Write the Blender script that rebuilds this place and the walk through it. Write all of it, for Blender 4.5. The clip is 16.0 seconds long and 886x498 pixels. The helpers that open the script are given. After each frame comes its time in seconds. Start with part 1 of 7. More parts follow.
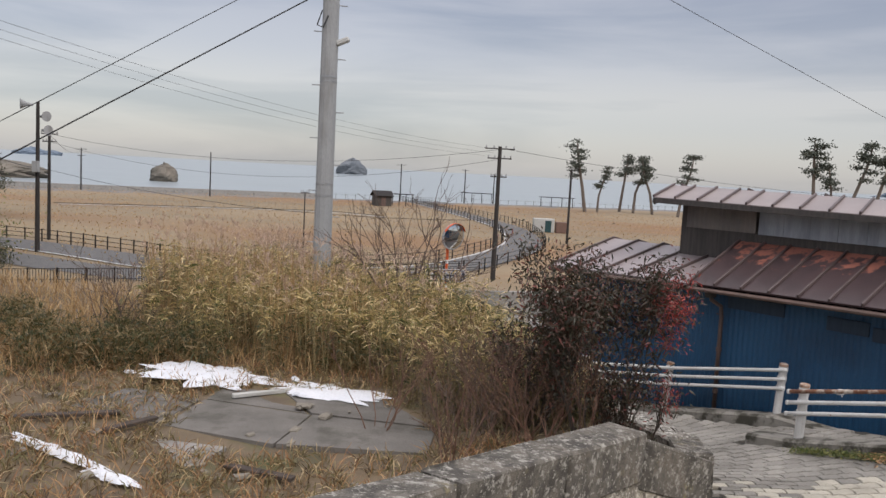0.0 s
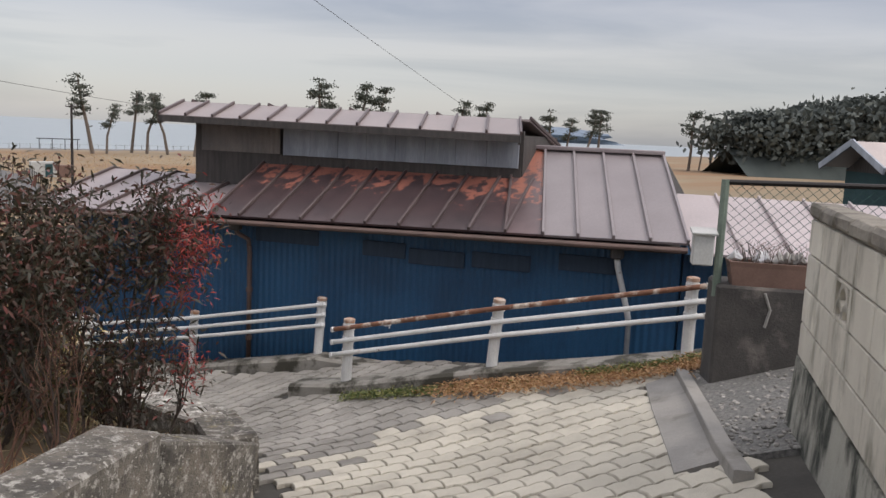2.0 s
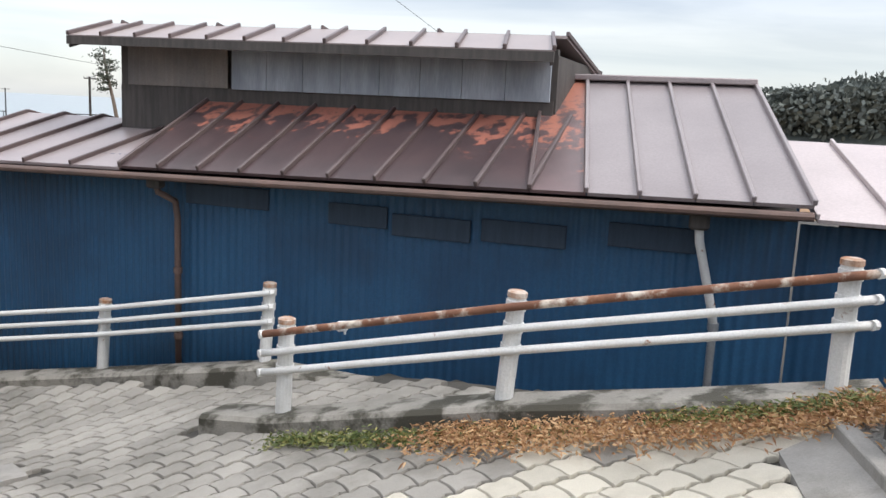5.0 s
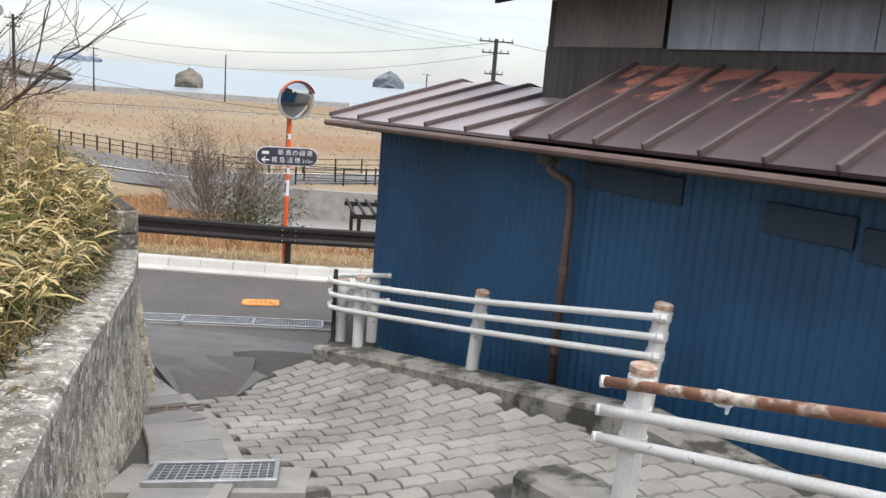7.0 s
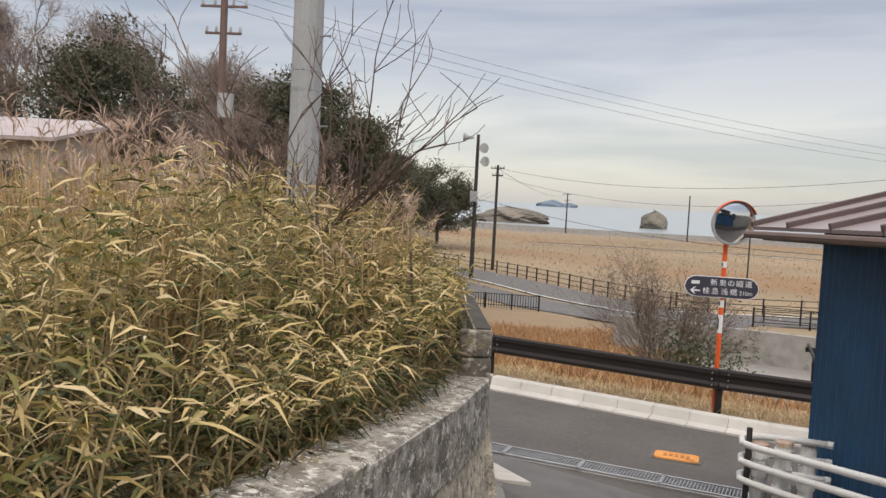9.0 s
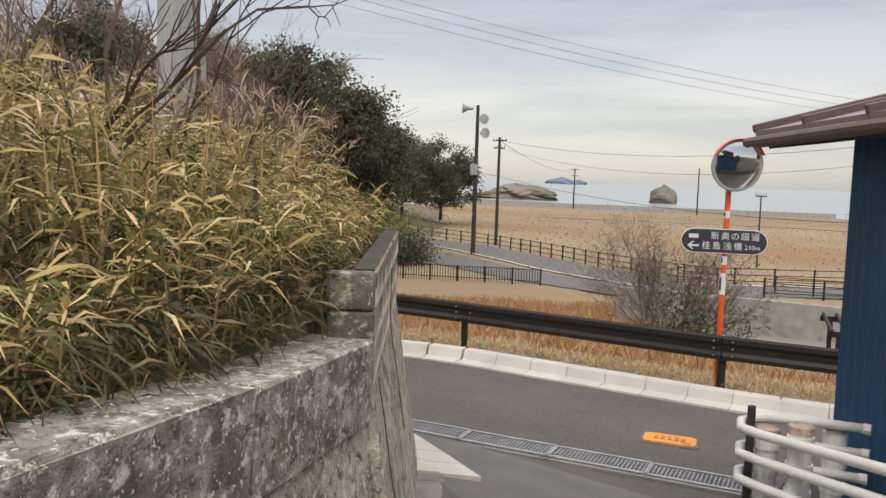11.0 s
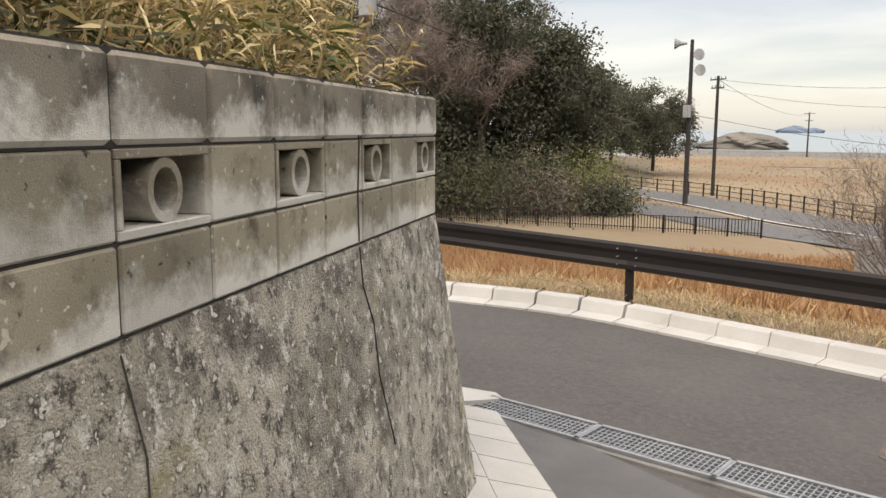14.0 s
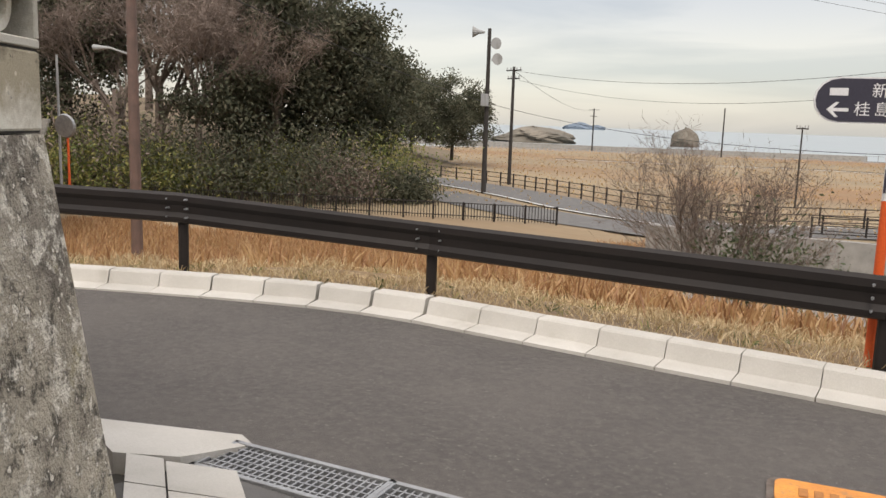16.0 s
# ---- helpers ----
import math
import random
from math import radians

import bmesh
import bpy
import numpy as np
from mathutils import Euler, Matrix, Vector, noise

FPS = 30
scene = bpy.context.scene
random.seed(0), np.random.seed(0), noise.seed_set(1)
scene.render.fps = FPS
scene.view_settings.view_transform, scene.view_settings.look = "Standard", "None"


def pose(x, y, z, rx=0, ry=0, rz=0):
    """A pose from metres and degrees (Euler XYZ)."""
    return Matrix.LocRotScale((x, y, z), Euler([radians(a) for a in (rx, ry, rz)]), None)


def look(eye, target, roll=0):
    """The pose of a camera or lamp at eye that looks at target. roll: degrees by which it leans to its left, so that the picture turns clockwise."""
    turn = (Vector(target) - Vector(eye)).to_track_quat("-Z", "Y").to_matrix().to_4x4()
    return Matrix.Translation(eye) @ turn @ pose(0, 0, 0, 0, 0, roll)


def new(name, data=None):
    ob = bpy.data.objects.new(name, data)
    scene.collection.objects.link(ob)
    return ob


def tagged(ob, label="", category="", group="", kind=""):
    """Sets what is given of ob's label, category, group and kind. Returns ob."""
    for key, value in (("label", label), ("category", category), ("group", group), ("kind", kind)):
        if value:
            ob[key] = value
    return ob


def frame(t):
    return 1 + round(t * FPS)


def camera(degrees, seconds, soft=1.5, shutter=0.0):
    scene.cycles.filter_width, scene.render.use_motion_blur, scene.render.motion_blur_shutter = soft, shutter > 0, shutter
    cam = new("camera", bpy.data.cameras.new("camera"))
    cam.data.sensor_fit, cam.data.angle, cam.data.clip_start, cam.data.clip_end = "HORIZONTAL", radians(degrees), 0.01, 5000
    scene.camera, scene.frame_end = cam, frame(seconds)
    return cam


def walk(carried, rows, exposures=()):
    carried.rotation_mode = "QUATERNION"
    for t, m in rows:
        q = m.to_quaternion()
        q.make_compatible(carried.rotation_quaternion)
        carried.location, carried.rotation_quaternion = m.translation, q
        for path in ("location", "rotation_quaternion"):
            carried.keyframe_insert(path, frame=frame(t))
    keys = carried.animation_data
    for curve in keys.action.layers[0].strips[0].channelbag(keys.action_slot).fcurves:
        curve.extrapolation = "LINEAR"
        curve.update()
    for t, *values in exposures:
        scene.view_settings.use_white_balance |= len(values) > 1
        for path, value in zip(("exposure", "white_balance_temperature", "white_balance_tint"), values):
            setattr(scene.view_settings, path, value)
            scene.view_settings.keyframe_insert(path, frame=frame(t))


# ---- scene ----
cam = camera(56.7, 16.0)
METRES, EYE, TILT, LEAN, TURN = 17.0, 1.4, 0.0, 0.0, 0.0
ROWS = [
    (0.0, 0.0, 0.0, 0.0, 0.28, -5.45, -2.96),
    (0.5, 0.0026, 0.0342, -0.0044, -1.62, -5.58, -3.02),
    (1.0, 0.0066, 0.068, -0.0101, -7.06, -5.18, -4.83),
    (1.5, 0.0247, 0.1035, -0.0169, -17.67, -4.85, -2.06),
    (2.0, 0.0403, 0.128, -0.0225, -32.46, -7.94, -2.6),
    (2.5, 0.0653, 0.1531, -0.0274, -41.93, -7.15, -2.27),
    (3.0, 0.0831, 0.1801, -0.0327, -43.22, -7.16, -0.55),
    (5.5, 0.174, 0.2978, -0.0592, -23.79, -10.27, -3.27),
    (6.0, 0.1927, 0.3239, -0.0639, -15.54, -10.83, -3.21),
    (6.5, 0.2071, 0.3494, -0.0679, -5.56, -11.09, -2.91),
    (7.0, 0.2216, 0.3776, -0.0726, 3.16, -11.3, -4.45),
    (7.5, 0.2306, 0.4021, -0.0763, 13.81, -8.8, -3.37),
    (8.0, 0.2367, 0.4276, -0.0796, 24.56, -3.56, -3.05),
    (10.5, 0.2062, 0.5642, -0.1123, 37.73, -4.8, -2.52),
    (11.0, 0.2038, 0.5939, -0.118, 35.21, -5.04, -1.92),
    (11.5, 0.1967, 0.6242, -0.125, 34.29, -5.2, -1.32),
    (12.0, 0.1925, 0.6548, -0.1312, 35.25, -5.42, -0.49),
    (12.5, 0.1812, 0.6835, -0.1368, 37.26, -5.65, -0.84),
    (13.0, 0.1697, 0.7136, -0.1435, 40.31, -7.0, -1.69),
    (13.5, 0.1536, 0.7398, -0.1496, 43.87, -8.85, -1.74),
    (14.0, 0.1382, 0.7645, -0.1556, 50.0, -8.36, -0.21),
    (14.5, 0.1176, 0.7896, -0.1627, 49.52, -5.04, -5.64),
    (15.0, 0.1008, 0.8133, -0.1658, 39.57, -6.07, -4.65),
    (15.5, 0.0795, 0.8359, -0.1736, 39.69, -9.99, -7.15),
    (16.0, 0.0638, 0.8614, -0.1783, 36.36, -8.81, -1.86),
]
walk(cam, [(t, pose(0, 0, EYE, TILT, LEAN, TURN) @ pose(METRES * x, METRES * y, METRES * z, 90 + pitch, roll, yaw)) for t, x, y, z, yaw, pitch, roll in ROWS],
     [(0.0, -0.1, 6600, 14), (1.5, -0.05, 6600, 14), (3.0, 0.05, 6600, 13), (4.2, 0.4, 6500, 10), (5.5, 0.66, 6350, 10), (6.5, 0.62, 6350, 10), (7.5, 0.42, 6500, 10), (8.0, 0.12, 6700, 11), (10.5, 0.2, 7000, 13), (12.5, 0.20, 7150, 12), (13.5, 0.26, 7150, 12), (14.0, 0.46, 7150, 12), (14.5, 0.50, 7150, 12), (15.0, 0.36, 7150, 12), (15.5, 0.28, 7150, 12), (16.0, 0.28, 7150, 12)])

# ---- sky and light ----
world = bpy.data.worlds.new("sky")
scene.world = world
world.use_nodes = True
wt = world.node_tree
wt.nodes.clear()
SUN_AZ, SUN_EL = 150.0, 50.0  # degrees clockwise from +y, degrees up


def wn(kind, **props):
    n = wt.nodes.new(kind)
    for k, v in props.items():
        n.inputs[k].default_value = v
    return n


sky = wt.nodes.new("ShaderNodeTexSky")
sky.sky_type, sky.sun_disc = "NISHITA", False
sky.sun_elevation, sky.sun_rotation = radians(SUN_EL), radians(SUN_AZ)
coord = wt.nodes.new("ShaderNodeTexCoord")
stretch = wt.nodes.new("ShaderNodeMapping")
stretch.inputs["Scale"].default_value = (1.3, 1.3, 11.0)
stretch.inputs["Location"].default_value = (3.1, 0.4, 1.7)
cloud = wn("ShaderNodeTexNoise", Scale=1.5, Detail=6.0, Roughness=0.52, Distortion=0.5)
wt.links.new(coord.outputs["Generated"], stretch.inputs["Vector"])
wt.links.new(stretch.outputs["Vector"], cloud.inputs["Vector"])
cloud_tone = wt.nodes.new("ShaderNodeValToRGB")
cloud_tone.color_ramp.elements[0].position, cloud_tone.color_ramp.elements[0].color = 0.40, (0.33, 0.345, 0.41, 1)
cloud_tone.color_ramp.elements[1].position, cloud_tone.color_ramp.elements[1].color = 0.60, (0.80, 0.77, 0.76, 1)
wt.links.new(cloud.outputs["Fac"], cloud_tone.inputs["Fac"])
# paler, warmer band low over the sea, greyer haze at the horizon
sep = wt.nodes.new("ShaderNodeSeparateXYZ")
wt.links.new(coord.outputs["Generated"], sep.inputs["Vector"])
band = wt.nodes.new("ShaderNodeValToRGB")
band.color_ramp.interpolation = "EASE"
stops = [(0.0, (0.46, 0.50, 0.55, 1)), (0.055, (0.54, 0.55, 0.57, 1)), (0.095, (0.70, 0.655, 0.60, 1)), (0.145, (0.55, 0.54, 0.555, 1)), (0.21, (0.42, 0.43, 0.48, 1)), (0.29, (0.52, 0.52, 0.57, 1)), (0.42, (1.5, 1.5, 1.54, 1)), (0.8, (3.3, 3.3, 3.36, 1))]
while len(band.color_ramp.elements) < len(stops):
    band.color_ramp.elements.new(0.5)
for el, (pos, col) in zip(band.color_ramp.elements, stops):
    el.position, el.color = pos, col
wt.links.new(sep.outputs["Z"], band.inputs["Fac"])
blend = wt.nodes.new("ShaderNodeMix")
blend.data_type = "RGBA"
blend.inputs["Factor"].default_value = 0.46
wt.links.new(band.outputs["Color"], blend.inputs["A"])
wt.links.new(cloud_tone.outputs["Color"], blend.inputs["B"])
back_clouds = wn("ShaderNodeBackground", Strength=0.60)
back_sky = wn("ShaderNodeBackground", Strength=0.05)
both = wt.nodes.new("ShaderNodeAddShader")
world_out = wt.nodes.new("ShaderNodeOutputWorld")
wt.links.new(blend.outputs["Result"], back_clouds.inputs["Color"])
wt.links.new(sky.outputs["Color"], back_sky.inputs["Color"])
wt.links.new(back_clouds.outputs["Background"], both.inputs[0])
wt.links.new(back_sky.outputs["Background"], both.inputs[1])
wt.links.new(both.outputs["Shader"], world_out.inputs["Surface"])

sun = new("sun", bpy.data.lights.new("sun", "SUN"))
sun.data.energy, sun.data.angle, sun.data.color = 1.5, radians(25), (1.0, 0.95, 0.88)
a, e = radians(SUN_AZ), radians(SUN_EL)
sun.matrix_world = look((0, 0, 30), (-math.sin(a) * math.cos(e), -math.cos(a) * math.cos(e), 30 - math.sin(e)))

# ---- materials ----
def mat(name, a, b=None, scale=6.0, rough=0.8, metal=0.0, bump=0.3, fine=60.0, c=None, c_scale=1.0, c_amount=(0.55, 0.7), vary=0.0, spec=0.5, stretch=(1, 1, 1), island=0.0, c_rise=None, lime=None, grit=None, weathered=False):
    """A surface of two close tones at a coarse scale, fine grain with relief, and stains of a third tone."""
    m = bpy.data.materials.new(name)
    m.use_nodes = True
    t = m.node_tree
    bsdf = t.nodes["Principled BSDF"]
    bsdf.inputs["Roughness"].default_value, bsdf.inputs["Metallic"].default_value = rough, metal
    bsdf.inputs["Specular IOR Level"].default_value = spec
    co = t.nodes.new("ShaderNodeTexCoord")
    mp = t.nodes.new("ShaderNodeMapping")
    mp.inputs["Scale"].default_value = stretch
    geo = t.nodes.new("ShaderNodeNewGeometry")
    t.links.new(geo.outputs["Position"], mp.inputs["Vector"])

    def noise_node(s, detail=4.0, rough_=0.55):
        n = t.nodes.new("ShaderNodeTexNoise")
        n.inputs["Scale"].default_value, n.inputs["Detail"].default_value, n.inputs["Roughness"].default_value = s, detail, rough_
        t.links.new(mp.outputs["Vector"], n.inputs["Vector"])
        return n

    def mix(f, x, y):
        n = t.nodes.new("ShaderNodeMix")
        n.data_type = "RGBA"
        for sock, v in (("Factor", f), ("A", x), ("B", y)):
            if hasattr(v, "is_output"):
                t.links.new(v, n.inputs[sock])
            else:
                n.inputs[sock].default_value = v if sock == "Factor" else (*v, 1)
        return n.outputs["Result"]

    def ramp(src, lo, hi):
        n = t.nodes.new("ShaderNodeMapRange")
        n.inputs["From Min"].default_value, n.inputs["From Max"].default_value = lo, hi
        t.links.new(src, n.inputs["Value"])
        return n.outputs["Result"]

    b = b or tuple(v * 0.8 for v in a)
    coarse, grain = noise_node(scale), noise_node(fine, 3.0, 0.65)
    col = mix(ramp(coarse.outputs["Fac"], 0.35, 0.65), a, b)
    col = mix(ramp(grain.outputs["Fac"], 0.3, 1.6), col, tuple(v * 0.45 for v in b))
    if c:
        st = noise_node(c_scale, 6.0, 0.62)
        amount = st.outputs["Fac"]
        if c_rise:  # the stain grows towards a height
            sx_ = t.nodes.new("ShaderNodeSeparateXYZ")
            t.links.new(geo.outputs["Position"], sx_.inputs["Vector"])
            rise = t.nodes.new("ShaderNodeMapRange")
            rise.inputs["From Min"].default_value, rise.inputs["From Max"].default_value = c_rise
            rise.inputs["To Min"].default_value, rise.inputs["To Max"].default_value = -0.3, 0.14
            t.links.new(sx_.outputs["Z"], rise.inputs["Value"])
            plus = t.nodes.new("ShaderNodeMath")
            t.links.new(amount, plus.inputs[0])
            t.links.new(rise.outputs["Result"], plus.inputs[1])
            amount = plus.outputs["Value"]
        col = mix(ramp(amount, *c_amount), col, c)
    if grit:  # pale stones showing in the worn face
        if weathered:
            blots = noise_node(3.4, 6.0, 0.68)
            col = mix(ramp(blots.outputs["Fac"], 0.50, 0.64), col, (0.19, 0.165, 0.135))
            mottle = noise_node(17.0, 7.0, 0.76)
            col = mix(ramp(mottle.outputs["Fac"], 0.50, 0.60), col, (0.10, 0.09, 0.072))
            pale = noise_node(13.0, 6.0, 0.74)
            col = mix(ramp(pale.outputs["Fac"], 0.53, 0.62), col, grit)
            moss = noise_node(2.3, 5.0, 0.7)
            col = mix(ramp(moss.outputs["Fac"], 0.60, 0.74), col, (0.34, 0.29, 0.13))
        chips = noise_node(34.0 if weathered else 38.0, 2.0, 0.5)
        low_ = 0.645 if weathered else 0.66
        col = mix(ramp(chips.outputs["Fac"], low_, low_ + 0.035), col, grit)
        holes = noise_node(31.0, 3.0, 0.6)
        col = mix(ramp(holes.outputs["Fac"], 0.66, 0.72), col, (0.07, 0.065, 0.055))
    if lime:  # pale efflorescence along the foot of each course
        sz = t.nodes.new("ShaderNodeSeparateXYZ")
        t.links.new(geo.outputs["Position"], sz.inputs["Vector"])
        less = t.nodes.new("ShaderNodeMath")
        less.operation, less.inputs[1].default_value = "SUBTRACT", lime[0]
        t.links.new(sz.outputs["Z"], less.inputs[0])
        fold = t.nodes.new("ShaderNodeMath")
        fold.operation, fold.inputs[1].default_value = "MODULO", lime[1]
        t.links.new(less.outputs["Value"], fold.inputs[0])
        bloom = noise_node(4.5, 5.0, 0.6)
        edge_ = t.nodes.new("ShaderNodeMath")
        edge_.operation, edge_.inputs[1].default_value = "MULTIPLY_ADD", -2.9
        t.links.new(fold.outputs["Value"], edge_.inputs[0])
        t.links.new(bloom.outputs["Fac"], edge_.inputs[2])
        streak = noise_node(38.0, 4.0, 0.7)
        both_ = t.nodes.new("ShaderNodeMath")
        both_.operation, both_.inputs[1].default_value = "MULTIPLY_ADD", 0.35
        t.links.new(streak.outputs["Fac"], both_.inputs[0])
        t.links.new(edge_.outputs["Value"], both_.inputs[2])
        col = mix(ramp(both_.outputs["Value"], 0.36, 0.62), col, (0.74, 0.71, 0.62))
    if vary:
        oi = t.nodes.new("ShaderNodeObjectInfo")
        hs = t.nodes.new("ShaderNodeHueSaturation")
        mr = t.nodes.new("ShaderNodeMapRange")
        mr.inputs["To Min"].default_value, mr.inputs["To Max"].default_value = 1 - vary, 1 + vary
        t.links.new(oi.outputs["Random"], mr.inputs["Value"])
        t.links.new(mr.outputs["Result"], hs.inputs["Value"])
        t.links.new(col, hs.inputs["Color"])
        col = hs.outputs["Color"]
    if island:
        hs = t.nodes.new("ShaderNodeHueSaturation")
        mr = t.nodes.new("ShaderNodeMapRange")
        mr.inputs["To Min"].default_value, mr.inputs["To Max"].default_value = 1 - island, 1 + island
        t.links.new(geo.outputs["Random Per Island"], mr.inputs["Value"])
        t.links.new(mr.outputs["Result"], hs.inputs["Value"])
        t.links.new(col, hs.inputs["Color"])
        col = hs.outputs["Color"]
    t.links.new(col, bsdf.inputs["Base Color"])
    if bump:
        bp = t.nodes.new("ShaderNodeBump")
        bp.inputs["Strength"].default_value, bp.inputs["Distance"].default_value = bump, 0.01
        t.links.new(grain.outputs["Fac"], bp.inputs["Height"])
        t.links.new(bp.outputs["Normal"], bsdf.inputs["Normal"])
    return m


def leaf_mat(name, stops_, rough=0.55, through_=0.25):
    """Leaves and blades: each island its own tone between the stops; some light passes through."""
    m = bpy.data.materials.new(name)
    m.use_nodes = True
    t = m.node_tree
    bsdf = t.nodes["Principled BSDF"]
    bsdf.inputs["Roughness"].default_value = rough
    geo = t.nodes.new("ShaderNodeNewGeometry")
    r = t.nodes.new("ShaderNodeValToRGB")
    while len(r.color_ramp.elements) < len(stops_):
        r.color_ramp.elements.new(0.5)
    for el, (pos, col) in zip(r.color_ramp.elements, stops_):
        el.position, el.color = pos, (*col, 1)
    t.links.new(geo.outputs["Random Per Island"], r.inputs["Fac"])
    t.links.new(r.outputs["Color"], bsdf.inputs["Base Color"])
    tr = t.nodes.new("ShaderNodeBsdfTranslucent")
    t.links.new(r.outputs["Color"], tr.inputs["Color"])
    mx = t.nodes.new("ShaderNodeMixShader")
    mx.inputs["Fac"].default_value = through_
    t.links.new(bsdf.outputs["BSDF"], mx.inputs[1])
    t.links.new(tr.outputs["BSDF"], mx.inputs[2])
    t.links.new(mx.outputs["Shader"], t.nodes["Material Output"].inputs["Surface"])
    return m


M_FIELD = mat("dry_field", (0.31, 0.235, 0.145), (0.24, 0.185, 0.115), 0.05, 0.95, bump=0.6, fine=2.0, c=(0.24, 0.14, 0.07), c_scale=0.012, c_amount=(0.48, 0.60), stretch=(0.6, 1.6, 1))
M_SOIL = mat("terrace_soil", (0.12, 0.09, 0.06), (0.19, 0.14, 0.085), 1.5, 0.95, bump=0.8, fine=25.0, c=(0.09, 0.10, 0.04), c_scale=0.9)
M_VERGE = mat("verge_earth", (0.26, 0.18, 0.10), (0.19, 0.135, 0.08), 1.0, 0.95, bump=0.8, fine=20.0)
M_SAND = mat("beach_sand", (0.25, 0.23, 0.21), (0.19, 0.18, 0.17), 0.2, 0.95, fine=5.0)
M_PEBBLE = mat("loose_pebble", (0.34, 0.32, 0.29), (0.20, 0.19, 0.17), 12.0, 0.9, bump=0.3, fine=150.0, island=0.4)
M_GRAVEL = mat("gravel", (0.26, 0.25, 0.23), (0.12, 0.12, 0.11), 40.0, 0.9, bump=1.0, fine=120.0)
M_ASPHALT = mat("asphalt", (0.112, 0.101, 0.093), (0.086, 0.078, 0.073), 0.9, 0.85, bump=1.0, fine=130.0, c=(0.135, 0.122, 0.112), c_scale=16.0, c_amount=(0.42, 0.80), grit=(0.17, 0.158, 0.145))
M_SLAB = mat("old_slab_concrete", (0.20, 0.185, 0.165), (0.14, 0.13, 0.115), 2.5, 0.93, bump=0.8, fine=50.0, c=(0.08, 0.075, 0.06), c_scale=2.0, c_amount=(0.5, 0.68))
M_OLD_ASPHALT = mat("old_asphalt", (0.16, 0.155, 0.15), (0.12, 0.118, 0.115), 2.0, 0.9, bump=0.7, fine=110.0)
M_CONCRETE = mat("concrete", (0.34, 0.32, 0.29), (0.25, 0.24, 0.22), 2.5, 0.9, bump=0.5, fine=70.0, c=(0.13, 0.12, 0.10), c_scale=1.4)
M_WALLBASE = mat("weathered_concrete", (0.66, 0.60, 0.485), (0.43, 0.385, 0.305), 2.2, 0.93, bump=1.4, fine=95.0, c=(0.20, 0.175, 0.145), c_scale=1.7, c_amount=(0.48, 0.68), grit=(0.74, 0.70, 0.61), weathered=True)
M_BLOCK = mat("concrete_block", (0.46, 0.405, 0.295), (0.32, 0.28, 0.20), 2.6, 0.95, bump=0.35, fine=210.0, c=(0.13, 0.11, 0.075), c_scale=7.0, c_amount=(0.54, 0.70), vary=0.22, lime=(-1.69, 0.202), grit=(0.62, 0.57, 0.46))
M_BLOCK_TOP = mat("dark_concrete_block", (0.35, 0.305, 0.235), (0.22, 0.19, 0.145), 4.0, 0.95, bump=0.4, fine=190.0, c=(0.085, 0.075, 0.055), c_scale=5.0, c_amount=(0.5, 0.66), vary=0.1, lime=(-1.69, 0.202), grit=(0.52, 0.48, 0.40))
M_PALE_BLOCK = mat("pale_concrete_block", (0.72, 0.68, 0.58), (0.57, 0.53, 0.445), 1.6, 0.93, bump=0.5, fine=220.0, c=(0.24, 0.225, 0.175), c_scale=3.4, c_amount=(0.5, 0.72), vary=0.10, stretch=(1.6, 1.6, 0.7))
M_MOSSY_BASE = mat("mossy_concrete", (0.42, 0.41, 0.35), (0.30, 0.29, 0.245), 3.0, 0.95, bump=0.8, fine=120.0, c=(0.045, 0.05, 0.04), c_scale=3.0, c_amount=(0.46, 0.60), stretch=(1.4, 1.4, 0.7))
M_STONE = mat("lichen_stone", (0.21, 0.19, 0.16), (0.12, 0.11, 0.095), 4.0, 0.95, bump=1.2, fine=70.0, c=(0.07, 0.064, 0.055), c_scale=5.0, c_amount=(0.46, 0.58), grit=(0.40, 0.38, 0.335), weathered=True)
M_LICHEN = mat("white_lichen_stone", (0.47, 0.44, 0.39), (0.29, 0.27, 0.235), 4.0, 0.95, bump=1.2, fine=70.0, c=(0.11, 0.10, 0.088), c_scale=6.0, c_amount=(0.50, 0.62), grit=(0.68, 0.655, 0.59), weathered=True)
M_STONE_TOP = mat("stone_coping", (0.30, 0.27, 0.22), (0.20, 0.18, 0.15), 4.0, 0.95, bump=1.0, fine=45.0, c=(0.10, 0.09, 0.07), c_scale=4.0)
M_KERB = mat("new_kerb_concrete", (0.58, 0.56, 0.52), (0.50, 0.48, 0.44), 2.0, 0.9, bump=0.3, fine=120.0, c=(0.36, 0.34, 0.30), c_scale=2.0, c_amount=(0.6, 0.8), vary=0.06)
M_PAVER = mat("paving_block", (0.385, 0.362, 0.322), (0.27, 0.254, 0.224), 0.9, 0.85, bump=0.7, fine=160.0, c=(0.15, 0.14, 0.12), c_scale=1.6, c_amount=(0.50, 0.74), vary=0.12)
M_JOINT = mat("joint_and_cavity_shade", (0.07, 0.065, 0.055), (0.045, 0.042, 0.036), 3.0, 0.95, fine=60.0)
M_BLUE = mat("blue_corrugated_steel", (0.022, 0.098, 0.20), (0.018, 0.075, 0.16), 0.7, 0.5, metal=0.0, bump=0.08, fine=40.0, c=(0.014, 0.048, 0.095), c_scale=0.7, c_amount=(0.5, 0.75))
M_ROOF = mat("brown_roof_steel", (0.36, 0.305, 0.30), (0.28, 0.235, 0.235), 0.8, 0.32, bump=0.08, fine=50.0, vary=0.06)
